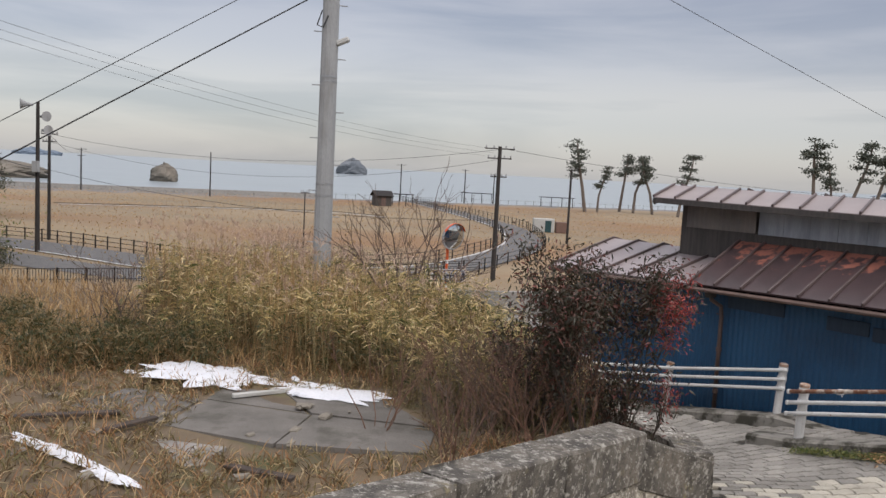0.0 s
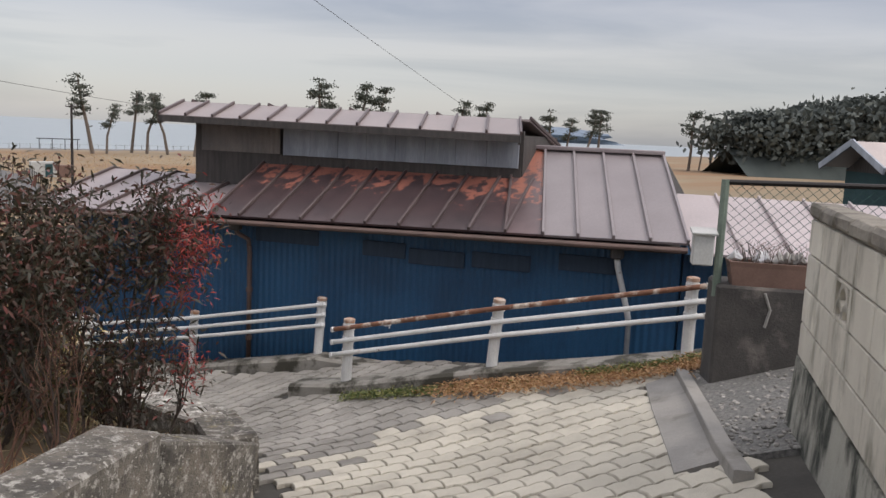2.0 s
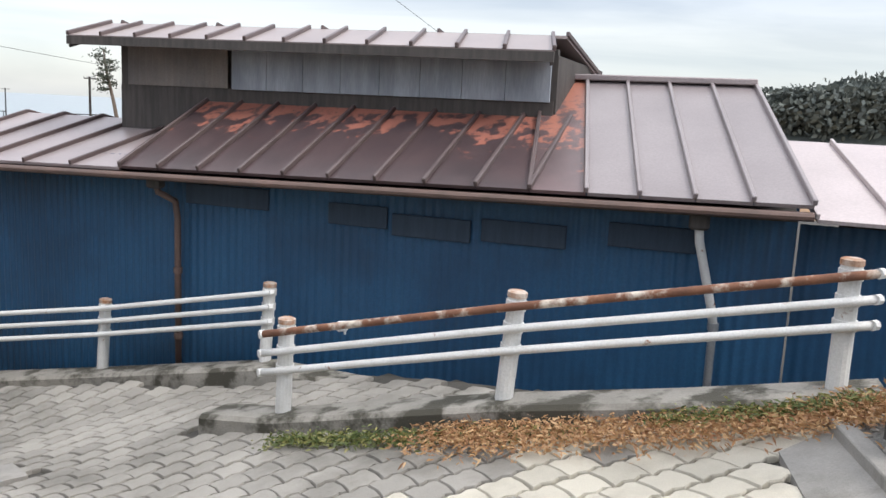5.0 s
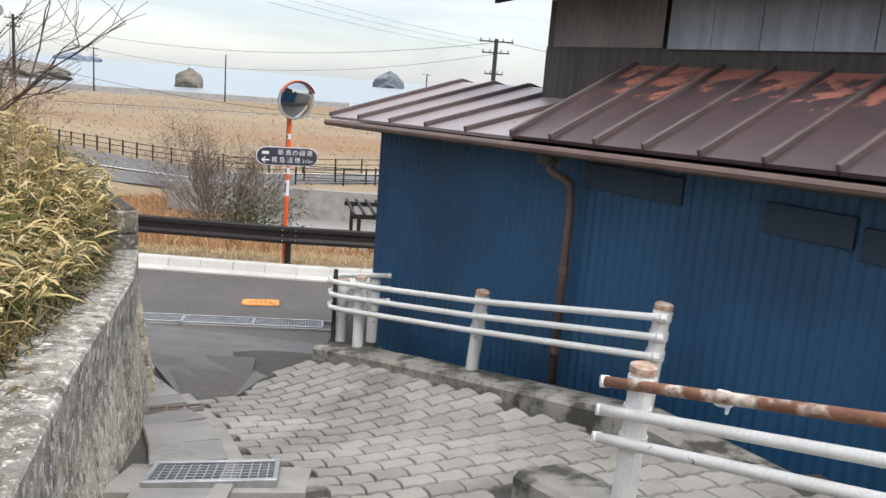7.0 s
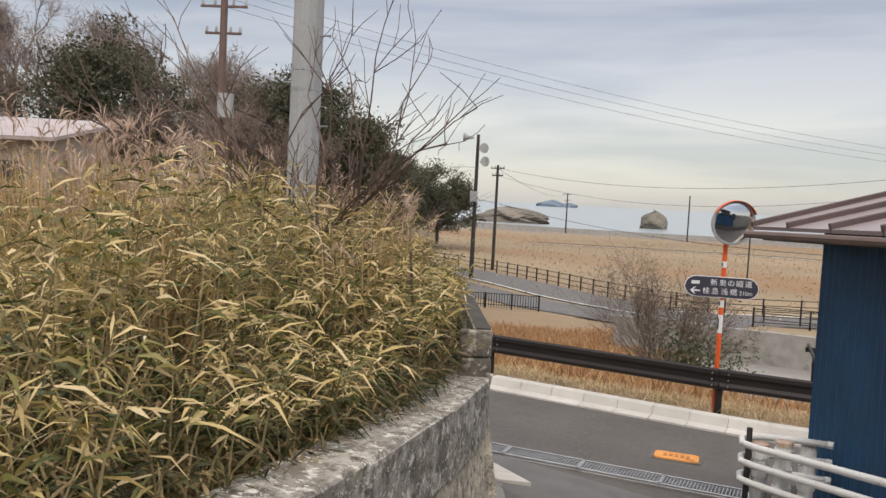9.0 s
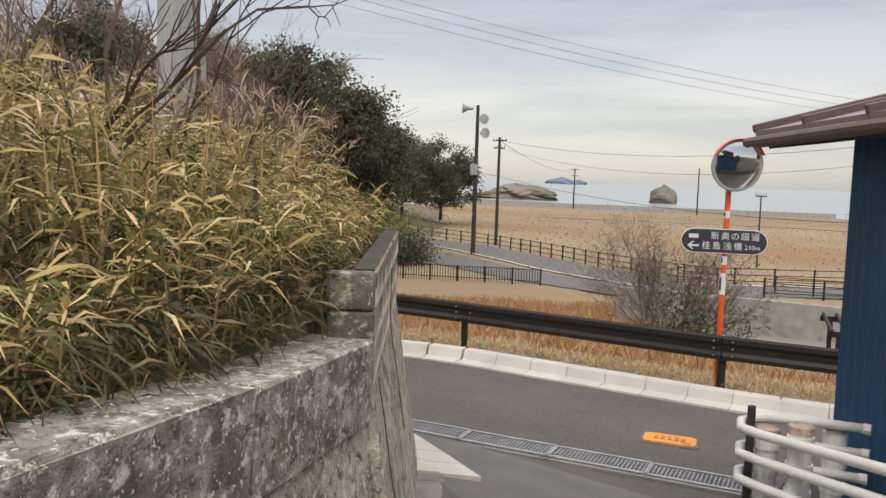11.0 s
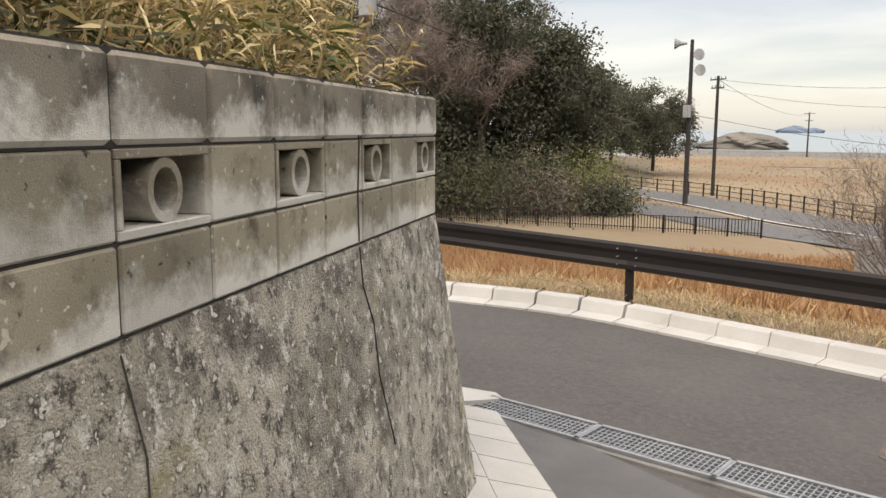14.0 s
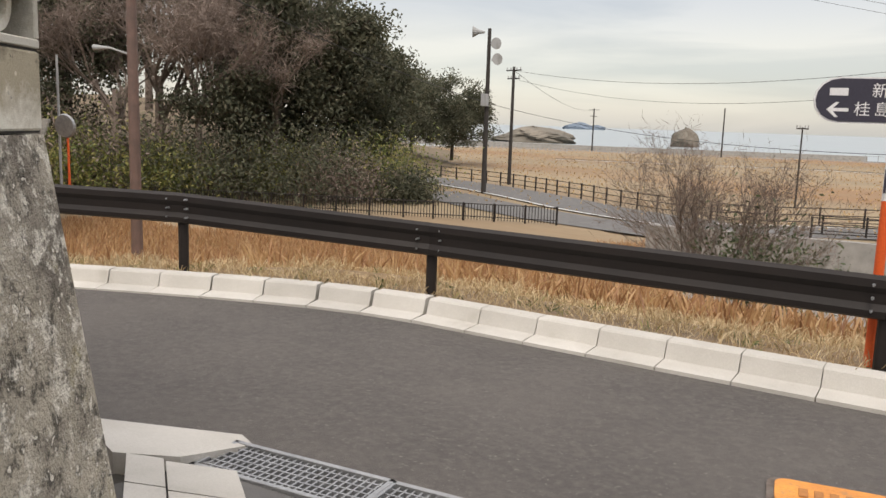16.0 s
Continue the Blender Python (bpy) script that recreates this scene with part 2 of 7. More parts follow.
M_SEAM = mat("dark_roof_seam", (0.13, 0.095, 0.09), (0.09, 0.066, 0.064), 2.0, 0.4, bump=0.1)
M_ROOF_RUST_END = mat("peeling_roof_end", (0.15, 0.10, 0.10), (0.10, 0.07, 0.07), 1.0, 0.35, bump=0.15, fine=50.0, c=(0.36, 0.145, 0.10), c_scale=2.6, c_amount=(0.46, 0.55), stretch=(2.2, 2.2, 0.6), c_rise=(-0.3, 0.8))
M_ROOF_LIGHT = mat("pale_roof_steel", (0.36, 0.30, 0.28), (0.28, 0.23, 0.22), 0.8, 0.35, bump=0.08, fine=50.0, vary=0.05)
M_ROOF_PALE_END = mat("pale_end_roof", (0.27, 0.235, 0.235), (0.21, 0.18, 0.18), 0.8, 0.35, bump=0.08, fine=50.0, vary=0.05)
M_ROOF_RUST = mat("peeling_roof_steel", (0.085, 0.056, 0.057), (0.060, 0.042, 0.044), 1.0, 0.30, bump=0.15, fine=50.0, c=(0.36, 0.14, 0.10), c_scale=2.6, c_amount=(0.46, 0.54), vary=0.12, stretch=(2.4, 2.4, 0.9), c_rise=(-0.08, 0.56))
M_SLATEBOARD = mat("slate_boarding", (0.045, 0.070, 0.105), (0.032, 0.052, 0.082), 3.0, 0.8, fine=40.0, stretch=(6, 6, 0.6))
M_DARKWOOD = mat("dark_boarding", (0.10, 0.088, 0.08), (0.06, 0.054, 0.05), 3.0, 0.85, fine=40.0, stretch=(6, 6, 0.6))
M_GREYWALL = mat("grey_sheet", (0.46, 0.495, 0.55), (0.27, 0.30, 0.34), 1.8, 0.45, bump=0.1, fine=30.0, stretch=(2, 2, 0.3))
M_PANEL = mat("tan_corrugated_sheet", (0.24, 0.21, 0.185), (0.16, 0.145, 0.135), 2.0, 0.7, bump=0.1)
M_WHITE = mat("white_rail_paint", (0.74, 0.74, 0.72), (0.66, 0.65, 0.62), 5.0, 0.45, bump=0.15, fine=80.0, c=(0.25, 0.11, 0.05), c_scale=7.0, c_amount=(0.66, 0.70))
M_RUSTRAIL = mat("rusty_rail", (0.25, 0.115, 0.065), (0.155, 0.07, 0.042), 6.0, 0.85, bump=0.4, fine=80.0, c=(0.58, 0.52, 0.44), c_scale=5.0, c_amount=(0.50, 0.62))
M_DARKBROWN = mat("dark_brown_paint", (0.022, 0.017, 0.015), (0.016, 0.013, 0.012), 2.0, 0.55, bump=0.05, fine=60.0, spec=0.3)
M_STEEL = mat("galvanised_steel", (0.45, 0.46, 0.47), (0.34, 0.35, 0.36), 8.0, 0.45, metal=0.7, bump=0.1, fine=90.0)
M_ORANGE = mat("orange_paint", (0.80, 0.13, 0.025), (0.70, 0.10, 0.02), 3.0, 0.5, bump=0.05)
M_YELLOW = mat("orange_yellow_paint", (0.78, 0.33, 0.07), (0.62, 0.25, 0.06), 9.0, 0.8, bump=0.4, c=(0.30, 0.19, 0.11), c_scale=14.0, c_amount=(0.56, 0.72))
M_SIGN = mat("dark_sign_plate", (0.055, 0.05, 0.07), (0.045, 0.042, 0.06), 2.0, 0.4, bump=0.0)
M_LETTER = mat("white_lettering", (0.78, 0.78, 0.78), (0.72, 0.72, 0.72), 8.0, 0.5, bump=0.0)
M_POLE = mat("concrete_pole", (0.40, 0.41, 0.41), (0.33, 0.34, 0.34), 1.2, 0.85, bump=0.2, fine=60.0, c=(0.24, 0.24, 0.23), c_scale=2.0, stretch=(1, 1, 0.3))
M_DARKPOLE = mat("dark_pole", (0.045, 0.038, 0.034), (0.03, 0.027, 0.025), 2.0, 0.85)
M_BROWNPIPE = mat("brown_pipe", (0.17, 0.105, 0.085), (0.12, 0.08, 0.065), 3.0, 0.55, bump=0.1)
M_BLACK = mat("black_cable_and_pit_shade", (0.012, 0.012, 0.013), None, 4.0, 0.6, bump=0)
M_SNOW = mat("snow", (0.82, 0.83, 0.86), (0.75, 0.77, 0.81), 4.0, 0.7, bump=0.6, fine=40.0)
M_BARK = mat("bark", (0.10, 0.075, 0.06), (0.06, 0.048, 0.04), 8.0, 0.95, bump=1.0, fine=40.0)
M_PALEBARK = mat("pale_bark", (0.30, 0.24, 0.20), (0.20, 0.16, 0.135), 4.0, 0.95, bump=0.6, fine=40.0)
M_TWIG = mat("twig", (0.17, 0.115, 0.09), (0.10, 0.07, 0.055), 6.0, 0.9, bump=0.0)
M_ROCK = mat("cliff_rock", (0.24, 0.21, 0.17), (0.13, 0.12, 0.10), 0.15, 0.95, bump=0.8, fine=1.5)
# distance haze is painted into this blue-grey; the air itself is clear
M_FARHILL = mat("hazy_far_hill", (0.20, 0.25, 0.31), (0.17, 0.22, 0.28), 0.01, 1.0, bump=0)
M_ROADLINE = mat("road_line", (0.62, 0.62, 0.60), (0.5, 0.5, 0.48), 3.0, 0.8)
M_MIRROR = mat("mirror_glass", (0.75, 0.77, 0.78), (0.72, 0.74, 0.75), 1.0, 0.06, metal=1.0, bump=0)
M_GREEN_MESH = mat("green_mesh", (0.035, 0.10, 0.085), (0.03, 0.08, 0.07), 5.0, 0.6, bump=0)
M_TERRACOTTA = mat("brown_planter", (0.21, 0.125, 0.095), (0.16, 0.095, 0.072), 4.0, 0.7, bump=0.1)
M_SEA = mat("sea", (0.33, 0.375, 0.39), (0.28, 0.325, 0.345), 0.02, 0.28, bump=0.25, fine=0.7, stretch=(1, 3, 1))
M_RUSTCAP = mat("rusty_cap", (0.55, 0.50, 0.44), (0.32, 0.16, 0.08), 14.0, 0.7, bump=0.3, fine=80.0)
M_RUSTSTEEL = mat("rusty_steel", (0.20, 0.17, 0.15), (0.12, 0.09, 0.07), 9.0, 0.7, metal=0.3, bump=0.3)
M_LID = mat("gutter_lid_concrete", (0.30, 0.29, 0.27), (0.22, 0.21, 0.20), 1.8, 0.9, bump=0.4, fine=80.0, c=(0.13, 0.12, 0.11), c_scale=1.5, vary=0.1)
M_WORNMARK = mat("worn_orange", (0.50, 0.20, 0.05), (0.35, 0.15, 0.05), 9.0, 0.8, bump=0.1)
M_DARKCONC = mat("dark_concrete", (0.085, 0.078, 0.07), (0.05, 0.046, 0.042), 3.0, 0.95, bump=0.6, fine=50.0, c=(0.17, 0.15, 0.13), c_scale=2.5, c_amount=(0.58, 0.72))
M_PALEGREEN = mat("pale_green_paint", (0.20, 0.25, 0.20), (0.14, 0.18, 0.14), 6.0, 0.6, bump=0.1)
M_PANELWHITE = mat("off_white_sheet", (0.55, 0.55, 0.52), (0.46, 0.46, 0.43), 4.0, 0.5, bump=0.05)
M_ROOF_PINK = mat("pinkish_roof_steel", (0.50, 0.43, 0.42), (0.42, 0.36, 0.35), 0.9, 0.4, bump=0.06, fine=40.0, vary=0.05)
M_ROOF_PALE2 = mat("sun_faded_roof", (0.55, 0.47, 0.42), (0.45, 0.38, 0.35), 0.8, 0.4, bump=0.06, fine=40.0, vary=0.05)
M_TEAL = mat("teal_boarding", (0.03, 0.085, 0.09), (0.02, 0.06, 0.065), 2.0, 0.8, bump=0.3)
M_GREYYARD = mat("grey_yard", (0.30, 0.28, 0.26), (0.22, 0.21, 0.19), 0.3, 0.95, bump=0.5, fine=8.0)
M_CREAM = mat("cream_wall", (0.42, 0.37, 0.31), (0.36, 0.31, 0.26), 1.0, 0.9, bump=0.1)
# rock colour shifted to grey-blue to carry the haze over the water
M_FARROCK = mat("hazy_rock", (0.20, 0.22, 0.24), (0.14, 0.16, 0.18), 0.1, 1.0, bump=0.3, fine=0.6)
M_PAVER_REST = mat("paving_blocks", (0.385, 0.362, 0.322), (0.27, 0.254, 0.224), 0.9, 0.85, bump=0.7, fine=160.0, c=(0.15, 0.14, 0.12), c_scale=1.6, c_amount=(0.50, 0.74), island=0.12)
M_PAVER_PALE = mat("pale_worn_paving", (0.62, 0.575, 0.475), (0.49, 0.455, 0.375), 0.8, 0.85, bump=0.7, fine=160.0, c=(0.33, 0.30, 0.245), c_scale=1.8, c_amount=(0.52, 0.76), island=0.11)
M_STRAW = mat("straw_culm", (0.36, 0.28, 0.13), (0.24, 0.19, 0.09), 4.0, 0.8, bump=0)
# paler than the near hill: haze is put into the colour
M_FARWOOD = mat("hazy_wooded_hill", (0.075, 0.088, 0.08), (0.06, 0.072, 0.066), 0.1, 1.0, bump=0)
M_DARKHILL = mat("dark_hill", (0.035, 0.04, 0.025), (0.025, 0.03, 0.02), 0.1, 1.0, bump=0)
L_PLUME = leaf_mat("plume", [(0.0, (0.38, 0.25, 0.18)), (1.0, (0.60, 0.46, 0.36))], 0.8, 0.3)
L_REDLEAF = leaf_mat("red_leaf", [(0.0, (0.22, 0.03, 0.03)), (1.0, (0.42, 0.08, 0.06))], 0.5, 0.25)
L_BAMBOOFAR = leaf_mat("far_bamboo_leaf", [(0.0, (0.06, 0.09, 0.025)), (0.5, (0.17, 0.19, 0.05)), (1.0, (0.36, 0.32, 0.11))], 0.6, 0.3)
M_KERBOLD = mat("stained_kerb", (0.34, 0.32, 0.28), (0.24, 0.225, 0.195), 3.0, 0.93, bump=0.8, fine=60.0, c=(0.06, 0.056, 0.042), c_scale=3.4, c_amount=(0.46, 0.58))
M_GREYTWIG = mat("grey_twig", (0.20, 0.16, 0.13), (0.13, 0.105, 0.085), 6.0, 0.9, bump=0.0)
M_REDTWIG = mat("reddish_twig", (0.24, 0.13, 0.085), (0.15, 0.085, 0.06), 6.0, 0.9, bump=0.0)
# needle greens greyed and lightened so the colour holds the haze
L_PINEFAR = leaf_mat("hazy_far_pine_needles", [(0.0, (0.080, 0.093, 0.088)), (0.7, (0.105, 0.119, 0.105)), (1.0, (0.135, 0.147, 0.127))], 0.95, 0.1)
L_STRAW = leaf_mat("straw_blade", [(0.0, (0.30, 0.20, 0.10)), (0.4, (0.50, 0.37, 0.20)), (1.0, (0.70, 0.57, 0.37))])
L_TUFT = leaf_mat("tuft_blade", [(0.0, (0.09, 0.055, 0.03)), (0.35, (0.22, 0.15, 0.07)), (0.6, (0.14, 0.13, 0.045)), (1.0, (0.55, 0.42, 0.24))])
# darker copy of the bamboo leaf tones: shade inside the growth is in the colour
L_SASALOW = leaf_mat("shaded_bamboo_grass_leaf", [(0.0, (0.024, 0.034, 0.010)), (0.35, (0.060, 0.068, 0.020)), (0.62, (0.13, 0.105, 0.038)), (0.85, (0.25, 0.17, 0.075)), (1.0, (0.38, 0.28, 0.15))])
L_SASA = leaf_mat("bamboo_grass_leaf", [(0.0, (0.055, 0.075, 0.018)), (0.22, (0.12, 0.13, 0.03)), (0.36, (0.27, 0.23, 0.07)), (0.50, (0.50, 0.38, 0.14)), (0.75, (0.62, 0.47, 0.22)), (1.0, (0.74, 0.60, 0.36))])
L_DRY = leaf_mat("dry_grass_blade", [(0.0, (0.24, 0.14, 0.065)), (0.5, (0.42, 0.27, 0.12)), (1.0, (0.58, 0.42, 0.22))])
L_RUSSET = leaf_mat("russet_grass_blade", [(0.0, (0.25, 0.12, 0.055)), (0.5, (0.41, 0.23, 0.105)), (1.0, (0.55, 0.37, 0.19))])
L_GREEN = leaf_mat("green_weed_blade", [(0.0, (0.05, 0.075, 0.02)), (0.6, (0.12, 0.15, 0.04)), (1.0, (0.30, 0.27, 0.09))])
L_DARKLEAF = leaf_mat("evergreen_leaf", [(0.0, (0.045, 0.052, 0.032)), (0.6, (0.095, 0.10, 0.062)), (1.0, (0.15, 0.14, 0.095))], 0.85, 0.3)
L_HEART = leaf_mat("green_heart_leaf", [(0.0, (0.035, 0.055, 0.022)), (0.7, (0.08, 0.105, 0.045)), (1.0, (0.15, 0.15, 0.075))], 0.6, 0.2)
# coast pine greens raised to paint in the haze of their distance
L_PINE = leaf_mat("pine_needles", [(0.0, (0.060, 0.072, 0.058)), (0.7, (0.085, 0.098, 0.075)), (1.0, (0.12, 0.13, 0.095))], 0.8, 0.15)
L_NANDINA = leaf_mat("nandina_leaf", [(0.0, (0.022, 0.024, 0.012)), (0.5, (0.055, 0.046, 0.025)), (0.8, (0.095, 0.05, 0.034)), (1.0, (0.19, 0.06, 0.05))], 0.5, 0.2)
L_BROWNLEAF = leaf_mat("brown_twig_leaf", [(0.0, (0.09, 0.06, 0.045)), (0.6, (0.16, 0.11, 0.085)), (1.0, (0.22, 0.16, 0.12))], 0.8, 0.15)
L_DEADWOOD = leaf_mat("dull_brown_crown", [(0.0, (0.14, 0.105, 0.088)), (0.6, (0.24, 0.188, 0.158)), (1.0, (0.33, 0.265, 0.225))], 0.8, 0.2)


# ---- mesh building ----
class MB:
    """Gathers vertices and faces for one mesh."""

    def __init__(self):
        self.v, self.f, self.smooth = [], [], False

    def add(self, verts, faces):
        o = len(self.v)
        self.v.extend(tuple(p) for p in verts)
        self.f.extend(tuple(i + o for i in f) for f in faces)
        return self

    def box(self, c, size, m=None, chamfer=0.0):
        """A box about c, its edges cut back by chamfer; m turns it."""
        hx, hy, hz = (s / 2 for s in size)
        r = m or Matrix.Identity(3)
        c = Vector(c)
        if chamfer <= 0:
            pts = [Vector((x, y, z)) for z in (-hz, hz) for x, y in ((-hx, -hy), (hx, -hy), (hx, hy), (-hx, hy))]
            fs = [(3, 2, 1, 0), (4, 5, 6, 7), (0, 1, 5, 4), (1, 2, 6, 5), (2, 3, 7, 6), (3, 0, 4, 7)]
        else:
            k = min(chamfer, hx * 0.9, hy * 0.9, hz * 0.9)
            rings = [(hx - k, hy - k, -hz), (hx, hy, -hz + k), (hx, hy, hz - k), (hx - k, hy - k, hz)]
            pts, fs = [], []
            for x, y, z in rings:
                q = k if x == hx else k * 0.5
                pts += [Vector(p) for p in ((-x + q, -y, z), (x - q, -y, z), (x, -y + q, z), (x, y - q, z), (x - q, y, z), (-x + q, y, z), (-x, y - q, z), (-x, -y + q, z))]
            fs.append(tuple(range(7, -1, -1)))
            for a_ in range(3):
                for i in range(8):
                    j = (i + 1) % 8
                    fs.append((a_ * 8 + i, a_ * 8 + j, a_ * 8 + 8 + j, a_ * 8 + 8 + i))
            fs.append(tuple(range(24, 32)))
        return self.add([r @ p + c for p in pts], fs)

    def tube(self, pts, radius, n=8, caps=True):
        """A round bar through pts; radius is a number or one for each point."""
        pts = [Vector(p) for p in pts]
        rad = radius if isinstance(radius, (list, tuple)) else [radius] * len(pts)
        vs, fs = [], []
        side = None
        for i, p in enumerate(pts):
            way = (pts[min(i + 1, len(pts) - 1)] - pts[max(i - 1, 0)]).normalized()
            if side is None:
                side = way.orthogonal().normalized()
            side = (side - way * side.dot(way)).normalized()
            up = way.cross(side)
            for k in range(n):
                g = 2 * math.pi * k / n
                vs.append(p + (side * math.cos(g) + up * math.sin(g)) * rad[i])
        for i in range(len(pts) - 1):
            for k in range(n):
                fs.append((i * n + k, i * n + (k + 1) % n, (i + 1) * n + (k + 1) % n, (i + 1) * n + k))
        if caps:
            fs.append(tuple(range(n - 1, -1, -1)))
            fs.append(tuple(range((len(pts) - 1) * n, len(pts) * n)))
        return self.add(vs, fs)

    def prism(self, outline, z0, z1):
        """An upright prism over an outline of (x, y), counter-clockwise; z0 and z1 may be functions of (x, y)."""
        n = len(outline)
        g = lambda z, p: z(*p) if callable(z) else z
        vs = [(x, y, g(z0, (x, y))) for x, y in outline] + [(x, y, g(z1, (x, y))) for x, y in outline]
        fs = [tuple(range(n - 1, -1, -1)), tuple(range(n, 2 * n))] + [(i, (i + 1) % n, n + (i + 1) % n, n + i) for i in range(n)]
        return self.add(vs, fs)

    def sweep(self, path, profile, up=(0, 0, 1)):
        """A profile of (sideways, up) pairs, closed, swept along path."""
        path = [Vector(p) for p in path]
        n = len(profile)
        vs, fs = [], []
        for i, p in enumerate(path):
            way = path[min(i + 1, len(path) - 1)] - path[max(i - 1, 0)]
            way.z = 0
            way.normalize()
            side = Vector((way.y, -way.x, 0))
            vs += [p + side * a_ + Vector((0, 0, b_)) for a_, b_ in profile]
        for i in range(len(path) - 1):
            for k in range(n):
                fs.append((i * n + k, (i + 1) * n + k, (i + 1) * n + (k + 1) % n, i * n + (k + 1) % n))
        fs += [tuple(range(n)), tuple(range((len(path) - 1) * n + n - 1, (len(path) - 1) * n - 1, -1))]
        return self.add(vs, fs)

    def mesh(self, name, material):
        me = bpy.data.meshes.new(name)
        me.from_pydata(self.v, [], self.f)
        me.materials.append(material)
        if self.smooth:
            me.polygons.foreach_set("use_smooth", [True] * len(me.polygons))
        me.update()
        return me


def thing(name, label, category, at=(0, 0, 0), group="", kind="", turn=0.0):
    ob = new(name)
    ob.empty_display_size = 0.2
    ob.matrix_world = pose(*at, 0, 0, turn)
    return tagged(ob, label, category, group, kind)


def part(name, mb, material, parent=None, label="", **tags):
    """One mesh object; under parent, in the parent's own axes."""
    data = mb if isinstance(mb, bpy.types.Mesh) else mb.mesh(name, material)
    ob = new(name, data)
    if parent:
        ob.parent = parent
    return tagged(ob, label, **tags)


def rot_z(deg):
    return Matrix.Rotation(radians(deg), 3, "Z")


def along(p, q):
    """Turn that lays the x axis along p to q."""
    v = Vector(q) - Vector(p)
    return v.to_track_quat("X", "Z").to_matrix()

# ---- the lie of the land ----
PATH_Y = [-12, 0, 3.06, 6.4, 7.3, 9.6, 12.1, 14.64, 17.5, 30]
PATH_X = [-1.5, 0.0, 1.41, 3.77, 4.02, 3.5, 2.88, 1.08, -0.8, -0.8]
LANE_Y = [-12, 0, 6.4, 10.1, 12.1, 14.6, 17.4, 19.2, 21.5, 40]
LANE_Z = [1.8, 0.0, -1.25, -1.98, -2.42, -2.98, -3.46, -3.53, -3.55, -3.55]
WALL_LINE = [(-7.0, -3.4), (-0.65, 3.65), (1.72, 6.62), (2.56, 7.38), (2.62, 7.95), (2.06, 9.6), (1.32, 12.0), (0.84, 13.20), (-0.97, 15.74)]
KERB_LINE = [(-30.0, 5.0), (-16.0, 14.6), (-9.0, 18.35), (-7.25, 19.33), (-5.75, 20.08), (-4.65, 20.52), (-3.85, 20.70), (-2.7, 20.76), (-1.35, 20.83), (-0.15, 20.90), (1.0, 20.98), (3.0, 21.3), (9.0, 22.5), (30.0, 27.0)]
FIELD_Z = -6.85
SHORE = ((-86.0, 185.0), (70.0, 252.0))


def lane_z(x, y):
    cross = np.interp(y, [5, 8, 12, 13.5, 14.5, 16.3], [0.18, 0.145, 0.16, 0.24, 0.28, 0.0])
    off = np.clip(x - np.interp(y, PATH_Y, PATH_X), -2.5, np.interp(y, [12, 13.3], [4.0, 1.2]))
    off = np.where(off < 0, off * 0.35, off)
    return np.interp(y, LANE_Y, LANE_Z) + cross * off


def kerb_y(x):
    return np.interp(x, [p[0] for p in KERB_LINE], [p[1] for p in KERB_LINE])


def inside(x, y, outline):
    r = np.zeros(np.shape(x), bool)
    for (x0, y0), (x1, y1) in zip(outline, outline[1:] + outline[:1]):
        with np.errstate(divide="ignore", invalid="ignore"):
            r ^= ((y0 > y) != (y1 > y)) & (x < (x1 - x0) * (y - y0) / (y1 - y0) + x0)
    return r


TERRACE = WALL_LINE + [(-2.4, 16.2), (-9.0, 15.0), (-16.0, 11.0), (-26.0, 3.0), (-26.0, -12.0)]
PIT = [(3.0, 14.75), (3.62, 13.75), (5.05, 12.0), (5.85, 10.8), (6.1, 9.6), (6.45, 8.7), (7.05, 7.5), (7.3, 6.4), (9.0, 6.0), (30.0, 2.0), (30.0, 40.0), (2.0, 16.3)]


def terrace_z(x, y):
    return -1.34 + 0.10 * np.clip(8.0 - y, 0, 6) * 0.5 + 0.06 * np.sin(1.3 * x) * np.cos(0.9 * y) + 0.05 * np.clip(-x - 4, 0, 14)


def wall_gap(x, y):
    """Distance to the stone and block wall's line."""
    d_ = np.full(np.shape(x), 1e9)
    for (x0, y0), (x1, y1) in zip(WALL_LINE, WALL_LINE[1:]):
        dx_, dy_ = x1 - x0, y1 - y0
        t = np.clip(((x - x0) * dx_ + (y - y0) * dy_) / (dx_ * dx_ + dy_ * dy_), 0, 1)
        d_ = np.minimum(d_, np.hypot(x - x0 - t * dx_, y - y0 - t * dy_))
    return d_


def ground_z(x, y):
    x, y = np.asarray(x, float), np.asarray(y, float)
    z = lane_z(x, y) - 0.07
    z = np.where(inside(x, y, PIT), -2.75 + 0 * x, z)
    z = np.where(inside(x, y, TERRACE) & (wall_gap(x, y) > 0.27), terrace_z(x, y), z)
    e = y - kerb_y(x)
    bank = np.interp(e, [0, 0.45, 0.55, 2.2, 5.0, 15.0], [-3.62, -3.62, -3.40, -3.62, -4.3, FIELD_Z])
    bank = bank + np.where((e > 2) & (e < 40), 0.10 * np.sin(0.7 * x + 0.4 * y) * np.sin(0.5 * y), 0)
    z = np.where(e > 0.1, bank, z)
    (x0, y0), (x1, y1) = SHORE
    s = (y - y0) - (x - x0) * (y1 - y0) / (x1 - x0)
    z = np.where(s > -14, np.minimum(z, FIELD_Z + 0.0 - np.clip(s + 4, 0, 60) * 0.12), z)
    return z


def steps_of(*runs):
    return np.unique(np.round(np.concatenate([np.arange(a_, b_, s_) for a_, b_, s_ in runs]), 3))


